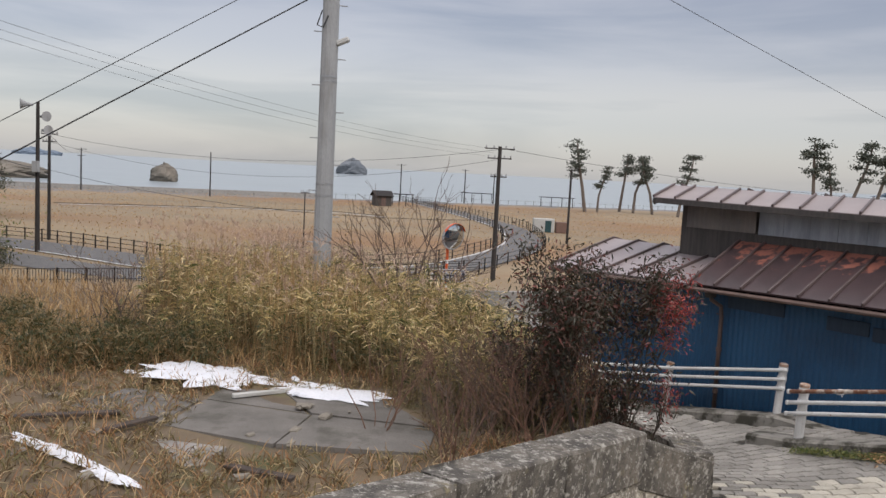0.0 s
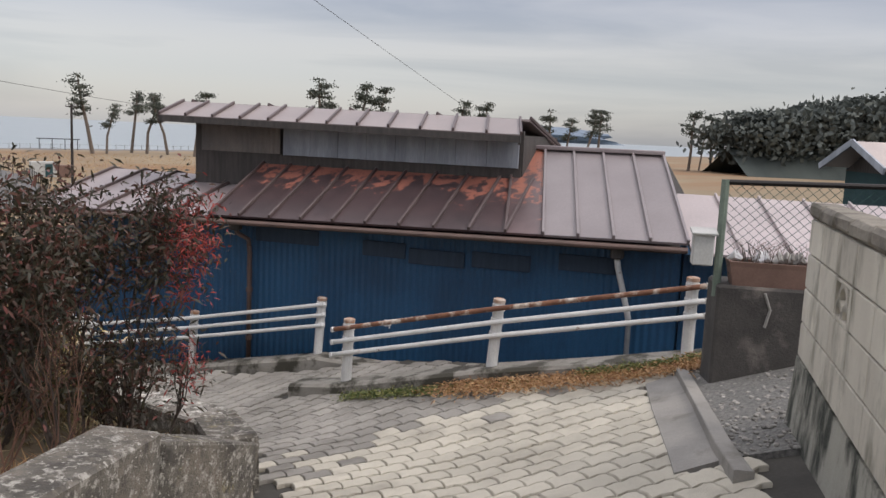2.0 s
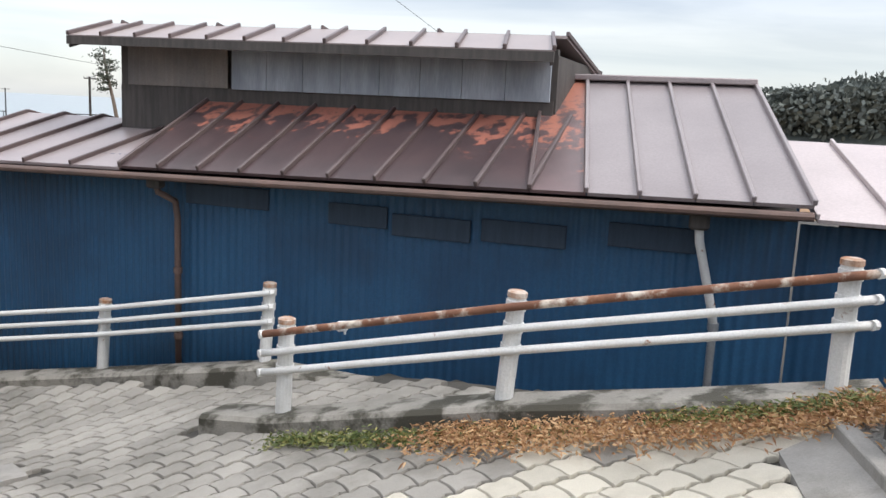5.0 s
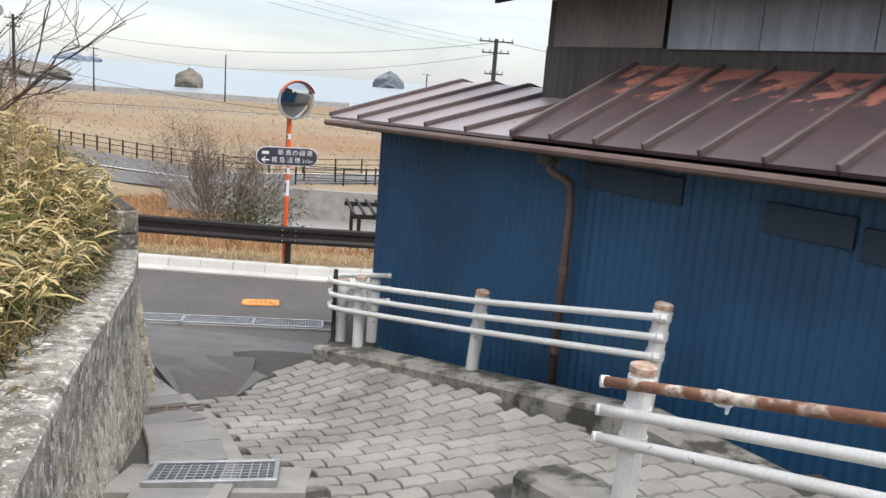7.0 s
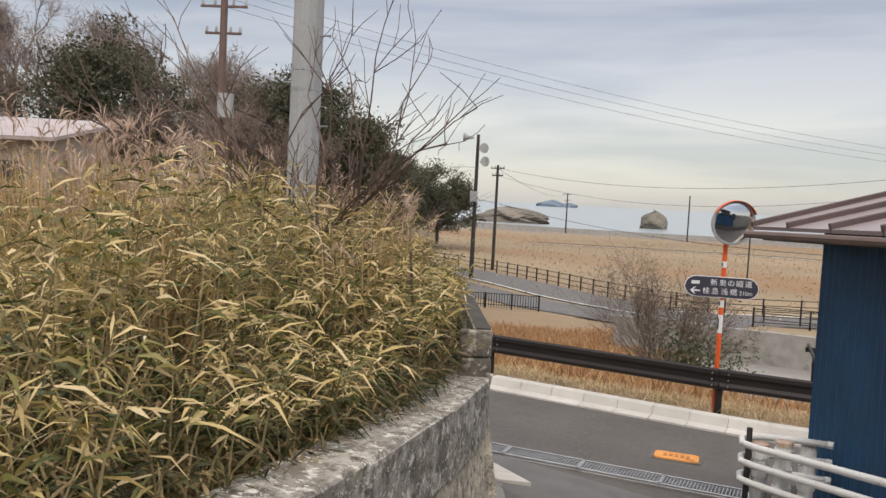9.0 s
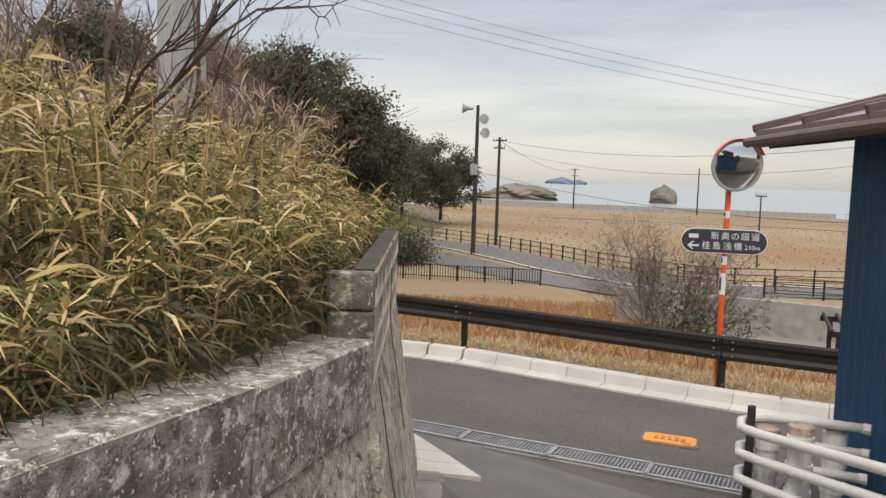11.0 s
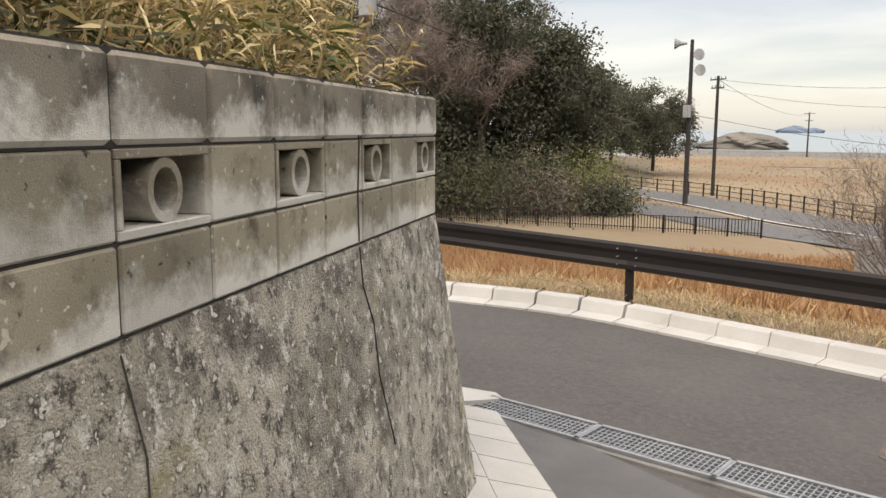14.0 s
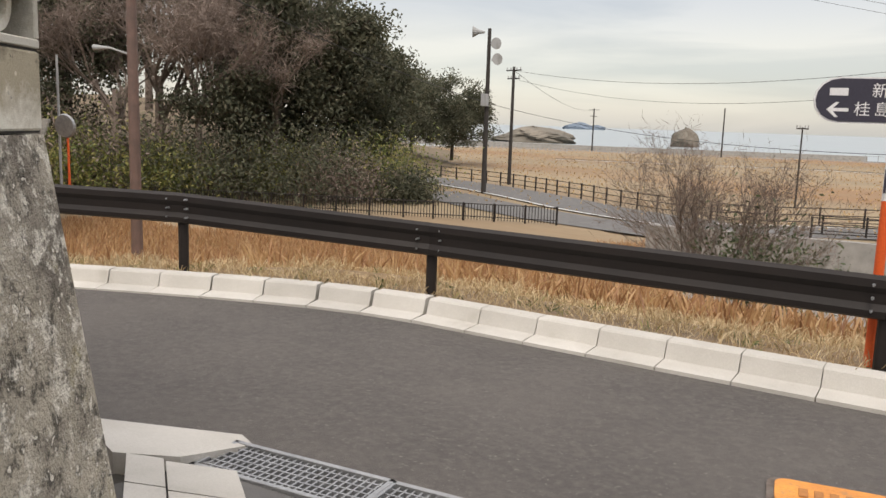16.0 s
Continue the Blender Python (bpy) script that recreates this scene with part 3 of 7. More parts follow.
gx = steps_of((-900, -100, 80), (-100, -28, 4), (-28, -6, 0.5), (-6, 8, 0.2), (8, 30, 1.0), (30, 100, 5), (100, 1300, 80))
gy = steps_of((-60, -6, 3), (-6, 24, 0.2), (24, 50, 0.8), (50, 120, 4), (120, 900, 6))
GX, GY = np.meshgrid(gx, gy)
GZ = ground_z(GX, GY)
gm = MB()
nx, ny = len(gx), len(gy)
gm.v = list(zip(GX.ravel().tolist(), GY.ravel().tolist(), GZ.ravel().tolist()))
gm.f = [(j * nx + i, j * nx + i + 1, (j + 1) * nx + i + 1, (j + 1) * nx + i) for j in range(ny - 1) for i in range(nx - 1)]
gm.smooth = True
ground = tagged(part("ground", gm, M_FIELD), "dry tan winter grassland running down to the sea", "ground", kind="structure")
for extra in (M_SOIL, M_VERGE, M_SAND, M_JOINT):
    ground.data.materials.append(extra)
CX, CY = (GX[:-1, :-1] + GX[1:, 1:]) / 2, (GY[:-1, :-1] + GY[1:, 1:]) / 2
s_shore = (CY - SHORE[0][1]) - (CX - SHORE[0][0]) * (SHORE[1][1] - SHORE[0][1]) / (SHORE[1][0] - SHORE[0][0])
e_kerb = CY - kerb_y(CX)
zone = np.where(e_kerb > np.where(CX < 0, 32, 18), 0, np.where(e_kerb > 0, 2, 4))
zone = np.where(inside(CX, CY, TERRACE), 1, zone)
zone = np.where(s_shore > -16, 3, zone)
ground.data.polygons.foreach_set("material_index", zone.ravel().astype(int).tolist())

sea = MB().add([(-4500, -500, -7.55), (4500, -500, -7.55), (4500, 4600, -7.55), (-4500, 4600, -7.55)], [(0, 1, 2, 3)])
tagged(part("water", sea, M_SEA), "calm pale grey-blue sea under cloud", "sea", kind="structure")

# lower road: asphalt sheet between the wall and the kerb
rm = MB()
rx = np.arange(-30, 12.01, 0.5)
rows_ = 14
for i, x in enumerate(rx):
    y0, y1 = np.interp(x, [-30, -16, -9, -2.6, 2.0, 12], [-2.0, 9.0, 14.4, 17.1, 16.2, 16.2]), kerb_y(x) - 0.0
    for j in range(rows_ + 1):
        y = y0 + (y1 - y0) * j / rows_
        rm.v.append((x, y, float(lane_z(x, y)) - 0.012 + 0.02 * math.sin(j / rows_ * math.pi)))
rm.f = [(i * 15 + j, (i + 1) * 15 + j, (i + 1) * 15 + j + 1, i * 15 + j + 1) for i in range(len(rx) - 1) for j in range(rows_)]
rm.smooth = True
tagged(part("road", rm, M_ASPHALT), "dark grey asphalt road bending past the lane", "road", kind="structure")

# ---- the blue shed ----
W0, WD, WN = Vector((2.65, 15.4, 0)), Vector((0.6308, -0.7759, 0)), Vector((0.7759, 0.6308, 0))


def fp(s, off, z):
    """A place by its run along the shed's front, its depth behind it and its height."""
    return W0 + WD * s + WN * off + Vector((0, 0, z))


def eave_z(s):
    return -0.26 + 0.021 * (s + 0.4)


def corrugated(mb, s0, s1, z0, z1, off0=0.0, pitch=0.09, depth=0.009, at=fp):
    n = int((s1 - s0) / pitch * 6)
    base = len(mb.v)
    for i in range(n + 1):
        s = s0 + (s1 - s0) * i / n
        o = off0 - depth * math.cos(2 * math.pi * (s - s0) / pitch)
        mb.v += [tuple(at(s, o, z0)), tuple(at(s, o, z1(s) if callable(z1) else z1))]
    mb.f += [(base + 2 * i, base + 2 * i + 2, base + 2 * i + 3, base + 2 * i + 1) for i in range(n)]
    mb.smooth = True
    return mb


def slab(mb, quad, thick):
    """A plate under four corners."""
    q = [Vector(p) for p in quad]
    nrm = (q[1] - q[0]).cross(q[3] - q[0]).normalized()
    if nrm.z < 0:
        nrm.negate()
    low = [p - nrm * thick for p in q]
    return mb.add(q + low, [(0, 1, 2, 3), (7, 6, 5, 4), (0, 4, 5, 1), (1, 5, 6, 2), (2, 6, 7, 3), (3, 7, 4, 0)])


shed = thing("storage_shed", "blue corrugated steel shed with brown metal roofs", "shed", fp(0, 0, -2.75))


def shed_part(name, mb, material, label="", parent=None):
    o = fp(0, 0, -2.75)
    mb.v = [tuple(Vector(p) - o) for p in mb.v]
    return part(name, mb, material, parent or shed, label)


shed_part("front_wall", corrugated(MB(), 0.0, 8.72, -2.78, lambda s: eave_z(s) + 0.10), M_BLUE)
shed_part("side_wall", corrugated(MB(), 0.0, 4.1, -2.78, lambda s: float(np.interp(s, [0, 1.35, 4.1], [-0.26, 0.14, -0.45])), at=lambda s, o, z: fp(-0.01 + o, s, z)), M_BLUE)
shed_part("end_wall", corrugated(MB(), 0.0, 5.0, -2.78, -0.12, at=lambda s, o, z: fp(8.72 + o, s, z)), M_BLUE)
shed_part("back_wall", MB().box(fp(4.36, 4.1, -1.65), (8.7, 0.08, 2.2), along(fp(0, 0, 0), fp(1, 0, 0))), M_DARKWOOD)
shed_part("inner_lining", MB().box(fp(4.36, 0.1, -1.5), (8.6, 0.06, 2.5), along(fp(0, 0, 0), fp(1, 0, 0))), M_DARKWOOD)


def roof_run(s_list, off0, off1, z_low, z_high, material, name="roof_sheet", skew=0.0):
    """Sheets between standing seams, each a piece, with the seam bars over their joints."""
    for i, (s0, s1) in enumerate(zip(s_list, s_list[1:])):
        m = MB()
        slab(m, [fp(s0 + 0.004, off0, z_low(s0)), fp(s1 - 0.004, off0, z_low(s1)), fp(s1 - 0.004 + skew, off1, z_high(s1)), fp(s0 + 0.004 + skew, off1, z_high(s0))], 0.03)
        shed_part(name, m, material)
    for s in s_list:
        p, q = fp(s, off0 - 0.01, z_low(s) + 0.018), fp(s + skew, off1, z_high(s) + 0.018)
        shed_part("standing_seam", MB().box((p + q) / 2, ((q - p).length, 0.035, 0.05), along(p, q), 0.006), material if material is M_ROOF_PALE_END else M_SEAM)


def frange(a_, b_, n):
    return [a_ + (b_ - a_) * i / n for i in range(n + 1)]


# left low roof, main brown roof, pale end roof
roof_run(frange(-0.42, 2.62, 5), -0.42, 1.35, eave_z, lambda s: 0.22, M_ROOF)
roof_run(frange(-0.42, 2.62, 5), 4.2, 1.352, lambda s: -0.4, lambda s: 0.22, M_ROOF)
roof_run(frange(2.62, 6.706, 9), -0.42, 0.97, lambda s: eave_z(s) + 0.012, lambda s: 0.47, M_ROOF_RUST)
roof_run([6.706, 7.16], -0.42, 1.9, lambda s: eave_z(s) + 0.012, lambda s: 0.88, M_ROOF_RUST_END, skew=-0.5)
roof_run(frange(7.164, 8.80, 4), -0.42, 1.9, lambda s: eave_z(s) + 0.012, lambda s: 0.88, M_ROOF_PALE_END, skew=-0.5)
shed_part("ridge_cap", MB().box(fp(7.28, 1.9, 0.90), (2.1, 0.22, 0.06), along(fp(0, 0, 0), fp(1, 0, 0)), 0.01), M_ROOF)
shed_part("back_roof", slab(MB(), [fp(6.33, 1.905, 0.87), fp(8.32, 1.905, 0.87), fp(8.8, 4.4, -0.4), fp(6.33, 4.4, -0.4)], 0.03), M_ROOF)
shed_part("back_lean_roof", slab(MB(), [fp(2.63, 3.1, 0.05), fp(6.32, 3.1, 0.05), fp(6.32, 4.4, -0.42), fp(2.63, 4.4, -0.42)], 0.03), M_ROOF)
shed_part("upper_back_wall", MB().box(fp(3.98, 3.2, 0.35), (5.1, 0.1, 1.0), along(fp(0, 0, 0), fp(1, 0, 0))), M_DARKWOOD)
shed_part("gable_wall", MB().add([fp(8.72, 0, -0.1), fp(8.72, 4.9, -0.1), fp(8.34, 1.9, 0.84), fp(8.67, 0, -0.1), fp(8.67, 4.9, -0.1), fp(8.28, 1.9, 0.84)], [(0, 1, 2), (5, 4, 3), (0, 2, 5, 3), (2, 1, 4, 5)]), M_DARKWOOD)
# wall of the raised middle
TURN_F = along(fp(0, 0, 0), fp(1, 0, 0))
shed_part("upper_wall", MB().box(fp(3.98, 1.04, 0.28), (5.1, 0.14, 0.68), TURN_F), M_DARKWOOD, "dark weathered boarding")
shed_part("upper_side_wall", MB().box(fp(1.46, 2.2, 0.5), (0.1, 2.4, 1.15), TURN_F), M_DARKWOOD)
shed_part("upper_end_wall", MB().box(fp(6.5, 2.2, 0.55), (0.1, 2.4, 1.0), TURN_F), M_DARKWOOD)
for i, (s0, s1) in enumerate(zip(frange(2.95, 6.5, 8), frange(2.95, 6.5, 8)[1:])):
    shed_part("window_sheet", MB().box(fp((s0 + s1) / 2, 0.955, 0.84), (s1 - s0 - 0.004, 0.03, 0.46), TURN_F, 0.004), M_GREYWALL)
shed_part("corrugated_panel", corrugated(MB(), 1.55, 2.9, 0.62, 1.06, 0.955), M_PANEL)
shed_part("upper_lining", MB().box(fp(3.98, 1.08, 0.83), (5.1, 0.08, 0.56), TURN_F), M_DARKWOOD)
# upper roof
up = frange(1.12, 6.62, 12)
roof_run(up, 0.5, 1.45, lambda s: 1.14 - 0.012 * s, lambda s: 1.37 - 0.014 * s, M_ROOF_LIGHT, skew=-0.25)
roof_run(up[::3], 3.3, 1.452, lambda s: 0.9, lambda s: 1.37 - 0.014 * s, M_ROOF_LIGHT, skew=-0.1)
p, q = fp(1.12, 0.49, 1.07), fp(6.62, 0.49, 1.0)
shed_part("fascia", MB().box((p + q) / 2, ((q - p).length, 0.03, 0.09), along(p, q)), M_DARKWOOD)
for s in (1.14, 6.6):
    p, q = fp(s, 0.5, 1.06 - 0.012 * s), fp(s - 0.25, 1.45, 1.29 - 0.014 * s)
    shed_part("barge_board", MB().box((p + q) / 2, ((q - p).length, 0.03, 0.11), along(p, q)), M_DARKWOOD)
p, q = fp(-0.42, -0.40, eave_z(-0.42) - 0.07), fp(8.8, -0.40, eave_z(8.8) - 0.07)
shed_part("eave_board", MB().box((p + q) / 2, ((q - p).length, 0.025, 0.06), along(p, q)), M_BROWNPIPE)
shed_part("eave_gutter", MB().tube([p + Vector((-0.05, -0.04, 0.0)), q + Vector((-0.05, -0.04, 0.0))], 0.032, 8), M_BROWNPIPE)
shed_part("soffit", slab(MB(), [fp(-0.3, -0.38, -0.35), fp(8.7, -0.38, -0.17), fp(8.7, 0.0, -0.12), fp(-0.3, 0.0, -0.3)], 0.02), M_DARKWOOD)


def downpipe(s, z_top, z_low, material, label):
    m = MB().tube([fp(s - 0.10, -0.30, z_top + 0.02), fp(s - 0.09, -0.28, z_top - 0.10), fp(s - 0.01, -0.12, z_top - 0.20), fp(s, -0.10, z_top - 0.38), fp(s, -0.10, z_low)], 0.033, 10)
    m.smooth = True
    o = shed_part("downpipe", m, material, label)
    shed_part("hopper", MB().box(fp(s - 0.10, -0.30, z_top), (0.15, 0.13, 0.13), TURN_F, 0.02), M_DARKWOOD)
    for z in (z_top - 0.9, z_low + 0.4):
        m = MB().tube([fp(s, -0.10, z - 0.03), fp(s, -0.10, z + 0.03)], 0.045, 10)
        shed_part("pipe_collar", m, material)


downpipe(3.05, -0.32, -2.3, M_BROWNPIPE, "rusty brown downpipe")
shed_part("hopper", MB().box(fp(8.02, -0.30, -0.24), (0.15, 0.13, 0.15), TURN_F, 0.02), M_DARKWOOD)
kink = MB().tube([fp(8.02, -0.28, -0.30), fp(8.03, -0.22, -0.42), fp(8.17, -0.12, -0.98), fp(8.19, -0.10, -1.10)], 0.036, 10)
kink.smooth = True
shed_part("pipe_length", kink, M_WHITE, "white painted length of pipe")
shed_part("downpipe", MB().tube([fp(8.19, -0.10, -1.08), fp(8.19, -0.10, -2.5)], 0.033, 10), M_STEEL, "grey downpipe with a pale upper length")
for z in (-1.1, -1.7):
    shed_part("pipe_collar", MB().tube([fp(8.19, -0.10, z - 0.03), fp(8.19, -0.10, z + 0.03)], 0.045, 10), M_STEEL)
for s0, s1, z in ((3.1, 4.05, -0.44), (4.7, 5.3, -0.50), (5.35, 6.1, -0.55), (6.2, 6.95, -0.52), (7.3, 8.0, -0.45)):
    shed_part("shuttered_vent", MB().box(fp((s0 + s1) / 2, -0.02, z), (s1 - s0, 0.03, 0.20), TURN_F, 0.005), M_SLATEBOARD, "dark boarded vent")

# ---- walls along the lane ----
def wall_run(mb, pts, top, bottom, thick, batter=0.0):
    """A wall along pts; its lane face leans back by batter; top and bottom take (x, y)."""
    pts = [Vector((*p, 0)) for p in pts]
    vs, fs = [], []
    for i, p in enumerate(pts):
        way = (pts[min(i + 1, len(pts) - 1)] - pts[max(i - 1, 0)]).normalized()
        out = Vector((way.y, -way.x, 0))
        t_, b_ = top(p.x, p.y), bottom(p.x, p.y)
        for q, z in ((p, t_), (p + out * batter * (t_ - b_), b_), (p - out * thick, b_), (p - out * thick, t_)):
            vs.append((q.x, q.y, z))
    n = len(pts)
    for i in range(n - 1):
        for k in range(4):
            fs.append((i * 4 + k, i * 4 + (k + 1) % 4, i * 4 + 4 + (k + 1) % 4, i * 4 + 4 + k))
    fs += [(3, 2, 1, 0), (n * 4 - 4, n * 4 - 3, n * 4 - 2, n * 4 - 1)]
    return mb.add(vs, fs)


def fine_line(pts, step):
    out = []
    for (x0, y0), (x1, y1) in zip(pts, pts[1:]):
        n = max(1, int(math.hypot(x1 - x0, y1 - y0) / step))
        out += [(x0 + (x1 - x0) * i / n, y0 + (y1 - y0) * i / n) for i in range(n)]
    return out + [pts[-1]]


def stone_top(x, y):
    return float(np.interp(y, [-3.4, 3.65, 6.6, 7.4, 9.6, 12.0, 13.2], [0.9, -0.30, -0.66, -1.10, -1.22, -1.36, -1.42]))


low = lambda x, y: float(lane_z(x, y)) - 0.2
stone_wall = thing("wall_stone", "lichen-spotted dark stone retaining wall along the lane", "retaining wall", (1.5, 8, -2.4), kind="structure")


def local(mb, at):
    mb.v = [(x - at[0], y - at[1], z - at[2]) for x, y, z in mb.v]
    return mb


core = wall_run(MB(), fine_line(WALL_LINE[:8], 0.4), lambda x, y: stone_top(x, y) - 0.36, low, 0.32, 0.14)
part("core", local(core, (1.5, 8, -2.4)), M_WALLBASE, stone_wall)
# coping stones, uneven
line = fine_line(WALL_LINE[0:8], 0.95)
for i, (p, q) in enumerate(zip(line, line[1:])):
    dx, dy = q[0] - p[0], q[1] - p[1]
    ln = math.hypot(dx, dy)
    if ln < 0.1:
        continue
    c_ = ((p[0] + q[0]) / 2 - dy / ln * 0.13, (p[1] + q[1]) / 2 + dx / ln * 0.13)
    slope = (stone_top(*q) - stone_top(*p)) / ln
    z = stone_top(*c_) - 0.20 + random.uniform(-0.02, 0.02)
    m = MB().box((0, 0, 0), (ln * 0.992, 0.34 + random.uniform(-0.02, 0.02), 0.42), along((0, 0, 0), (dx / ln, dy / ln, slope)), 0.014)
    m.v = [tuple(Vector(v) + Vector((random.uniform(-1, 1), random.uniform(-1, 1), random.uniform(-1, 1))) * 0.012) for v in m.v]
    ob = part("coping_stone", m, M_LICHEN if c_[1] > 8.2 else M_STONE, stone_wall)
    ob.location = (c_[0] - 1.5, c_[1] - 8, z + 2.4)

# block wall at the lane's foot: three courses with pierced blocks on a battered base
B0, B1 = Vector((0.84, 13.26, 0)), Vector((-0.98, 15.74, 0))
BD = (B1 - B0).normalized()
BL = (B1 - B0).length
BN = Vector((BD.y, -BD.x, 0))
BTURN = along((0, 0, 0), BD)
block_wall = thing("wall_block", "stained concrete block wall with pierced blocks on a battered concrete base", "wall", (B0.x, B0.y, -2.7), kind="structure")
bm_ = wall_run(MB(), [(B0 + BD * s).to_tuple()[:2] for s in frange(-0.05, BL, 8)], lambda x, y: -1.695, low, 0.45, 0.16)
part("base", local(bm_, (B0.x, B0.y, -2.7)), M_WALLBASE, block_wall)


def pierced_block(mb, ln, ht, th):
    """A block with a square opening, a ring standing in it."""
    w, h = ln * 0.445, ht * 0.385
    mb.box((0, 0, (ht / 2 + h) / 2), (ln, th, ht / 2 - h), None, 0.003)
    mb.box((0, 0, -(ht / 2 + h) / 2), (ln, th, ht / 2 - h), None, 0.003)
    for s in (-1, 1):
        mb.box((s * (ln / 2 + w) / 2, 0, 0), (ln / 2 - w, th, 2 * h), None, 0.003)
    n, r0, r1 = 20, h * 1.0, h * 0.70
    vs, fs = [], []
    for k in range(n):
        g = 2 * math.pi * k / n
        for r in (r0, r1):
            for y in (-th * 0.46, th * 0.46):
                vs.append((r * math.cos(g) * 0.95, y, r * math.sin(g)))
    for k in range(n):
        i, j = k * 4, (k + 1) % n * 4
        fs += [(i, j, j + 1, i + 1), (i + 2, i + 3, j + 3, j + 2), (i, i + 2, j + 2, j), (i + 1, j + 1, j + 3, i + 3)]
    return mb.add(vs, fs)


NB = 8
bl, bh, bt = BL / NB, 0.202, 0.12
for r in range(3):
    # dark stone colour on these concrete blocks stands in for the end's shade
    ob = part("end_block", MB().box((0, 0, 0), (0.07, 0.235, 0.194), BTURN, 0.012), M_STONE, block_wall)
    c_ = BD * -0.038 - BN * 0.117
    ob.location = (c_.x, c_.y, -1.69 + bh * (r + 0.5) + 2.7)
solid_mesh = MB().box((0, 0, 0), (bl - 0.008, bt, bh - 0.008), None, 0.006).mesh("block", M_BLOCK)
top_mesh = MB().box((0, 0, 0), (bl - 0.009, bt + 0.012, bh - 0.008), None, 0.012).mesh("block", M_BLOCK_TOP)
vent_mesh = pierced_block(MB(), bl - 0.007, bh - 0.007, bt).mesh("pierced_block", M_BLOCK)
# added dark plate behind the pierced course: paints the shade inside the openings
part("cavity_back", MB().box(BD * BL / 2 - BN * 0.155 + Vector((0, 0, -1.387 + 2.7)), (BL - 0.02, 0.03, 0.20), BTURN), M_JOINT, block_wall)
for z_ in (-1.69 + 0.101, -1.69 + 0.505):
    part("mortar", MB().box(BD * BL / 2 - BN * 0.06 + Vector((0, 0, z_ + 2.7)), (BL - 0.01, bt - 0.014, 0.206), BTURN), M_JOINT, block_wall)
for pts in ([(1.86, -1.08), (1.85, -1.2), (1.88, -1.3), (1.86, -1.5), (1.87, -1.68)], [(1.87, -1.70), (1.84, -1.85), (1.89, -2.0), (1.86, -2.2), (1.91, -2.5)], [(0.36, -1.72), (0.38, -1.95), (0.33, -2.2), (0.36, -2.45)]):
    part("crack", MB().tube([BD * a_ + BN * (0.003 if b_ > -1.69 else 0.16 * (-1.695 - b_) + 0.004) + Vector((0, 0, b_ + 2.7)) for a_, b_ in pts], 0.0028, 4), M_JOINT, block_wall)
for r in range(3):
    for i in range(NB):
        data = top_mesh if r == 2 else vent_mesh if r == 1 and i % 2 == 1 else solid_mesh
        ob = part("pierced_block" if data is vent_mesh else "block", data, None, block_wall)
        c_ = BD * (bl * (i + 0.5)) - BN * 0.06
        ob.matrix_local = Matrix.Translation((c_.x, c_.y, -1.69 + bh * (r + 0.5) + 2.7)) @ BTURN.to_4x4()
# return of the wall along the road
part("return_wall", MB().box(Vector((-5.25, 14.95, -2.7)) - Vector((B0.x, B0.y, -2.7)), (7.7, 0.3, 1.95), along((0, 0, 0), (1.0, 0.15, 0))), M_WALLBASE, block_wall)

# pale block wall on the other side of the lane
C0, CD = Vector((4.98, 4.97, 0)), Vector((-0.74, -0.672, 0)).normalized()
CN = Vector((CD.y, -CD.x, 0))
CTURN = along((0, 0, 0), CD)
pale_wall = thing("wall_pale_block", "pale concrete block wall with fan-pierced blocks and rough coping", "wall", (C0.x, C0.y, -0.9), kind="structure")
pl, ph, pt = 0.40, 0.20, 0.12


def fan_block(mb, ln, ht, th):
    """A pierced block: three small arches, two below and one above."""
    mb.box((0, 0, ht * 0.46), (ln, th, ht * 0.08)).box((0, 0, -ht * 0.46), (ln, th, ht * 0.08))
    for s in (-1, 1):
        mb.box((s * ln * 0.44, 0, 0), (ln * 0.12, th, ht * 0.84))
    for cx, cz, r in ((-0.19, -0.42, 0.17), (0.19, -0.42, 0.17), (0.0, 0.0, 0.2)):
        pts = []
        for k in range(9):
            g = math.pi * k / 8
            pts.append((cx * ln + r * ln * math.cos(g), 0, cz * ht + r * ln * 1.0 * math.sin(g)))
        for a_, b_ in zip(pts, pts[1:]):
            mid = (Vector(a_) + Vector(b_)) / 2
            mb.box(mid, ((Vector(b_) - Vector(a_)).length + 0.01, th * 0.94, 0.03), along(a_, b_))
    return mb


pale_mesh = MB().box((0, 0, 0), (pl - 0.008, pt, ph - 0.008), None, 0.005).mesh("block", M_PALE_BLOCK)
fan_mesh = fan_block(MB(), pl - 0.008, ph - 0.008, pt).mesh("fan_block", M_PALE_BLOCK)
P_TOP, P_ROWS, P_COLS = 0.74, 4, 11

for c_i in range(P_COLS):
    for r_i in range(P_ROWS):
        data = fan_mesh if r_i == 1 and c_i % 3 == 2 else pale_mesh
        ob = part("fan_block" if data is fan_mesh else "block", data, None, pale_wall)
        c_ = CD * (pl * (c_i + 0.5)) - CN * 0.06
        ob.matrix_local = Matrix.Translation((c_.x, c_.y, P_TOP - 0.1 - ph * (r_i - 1 + 0.5 + 1) + 0.9)) @ CTURN.to_4x4()
CL = P_COLS * pl
for i in range(12):
    s0 = CL * (i + 0.5) / 12
    m = MB().box((0, 0, 0), (CL / 12 - 0.004, 0.165, 0.085), CTURN, 0.02)
    m.v = [tuple(Vector(v) + Vector((random.uniform(-1, 1), random.uniform(-1, 1), random.uniform(-1, 1))) * 0.005) for v in m.v]
    ob = part("coping", m, M_STONE_TOP, pale_wall)
    c_ = CD * s0 - CN * 0.06
    ob.location = (c_.x, c_.y, P_TOP - 0.05 + 0.9)
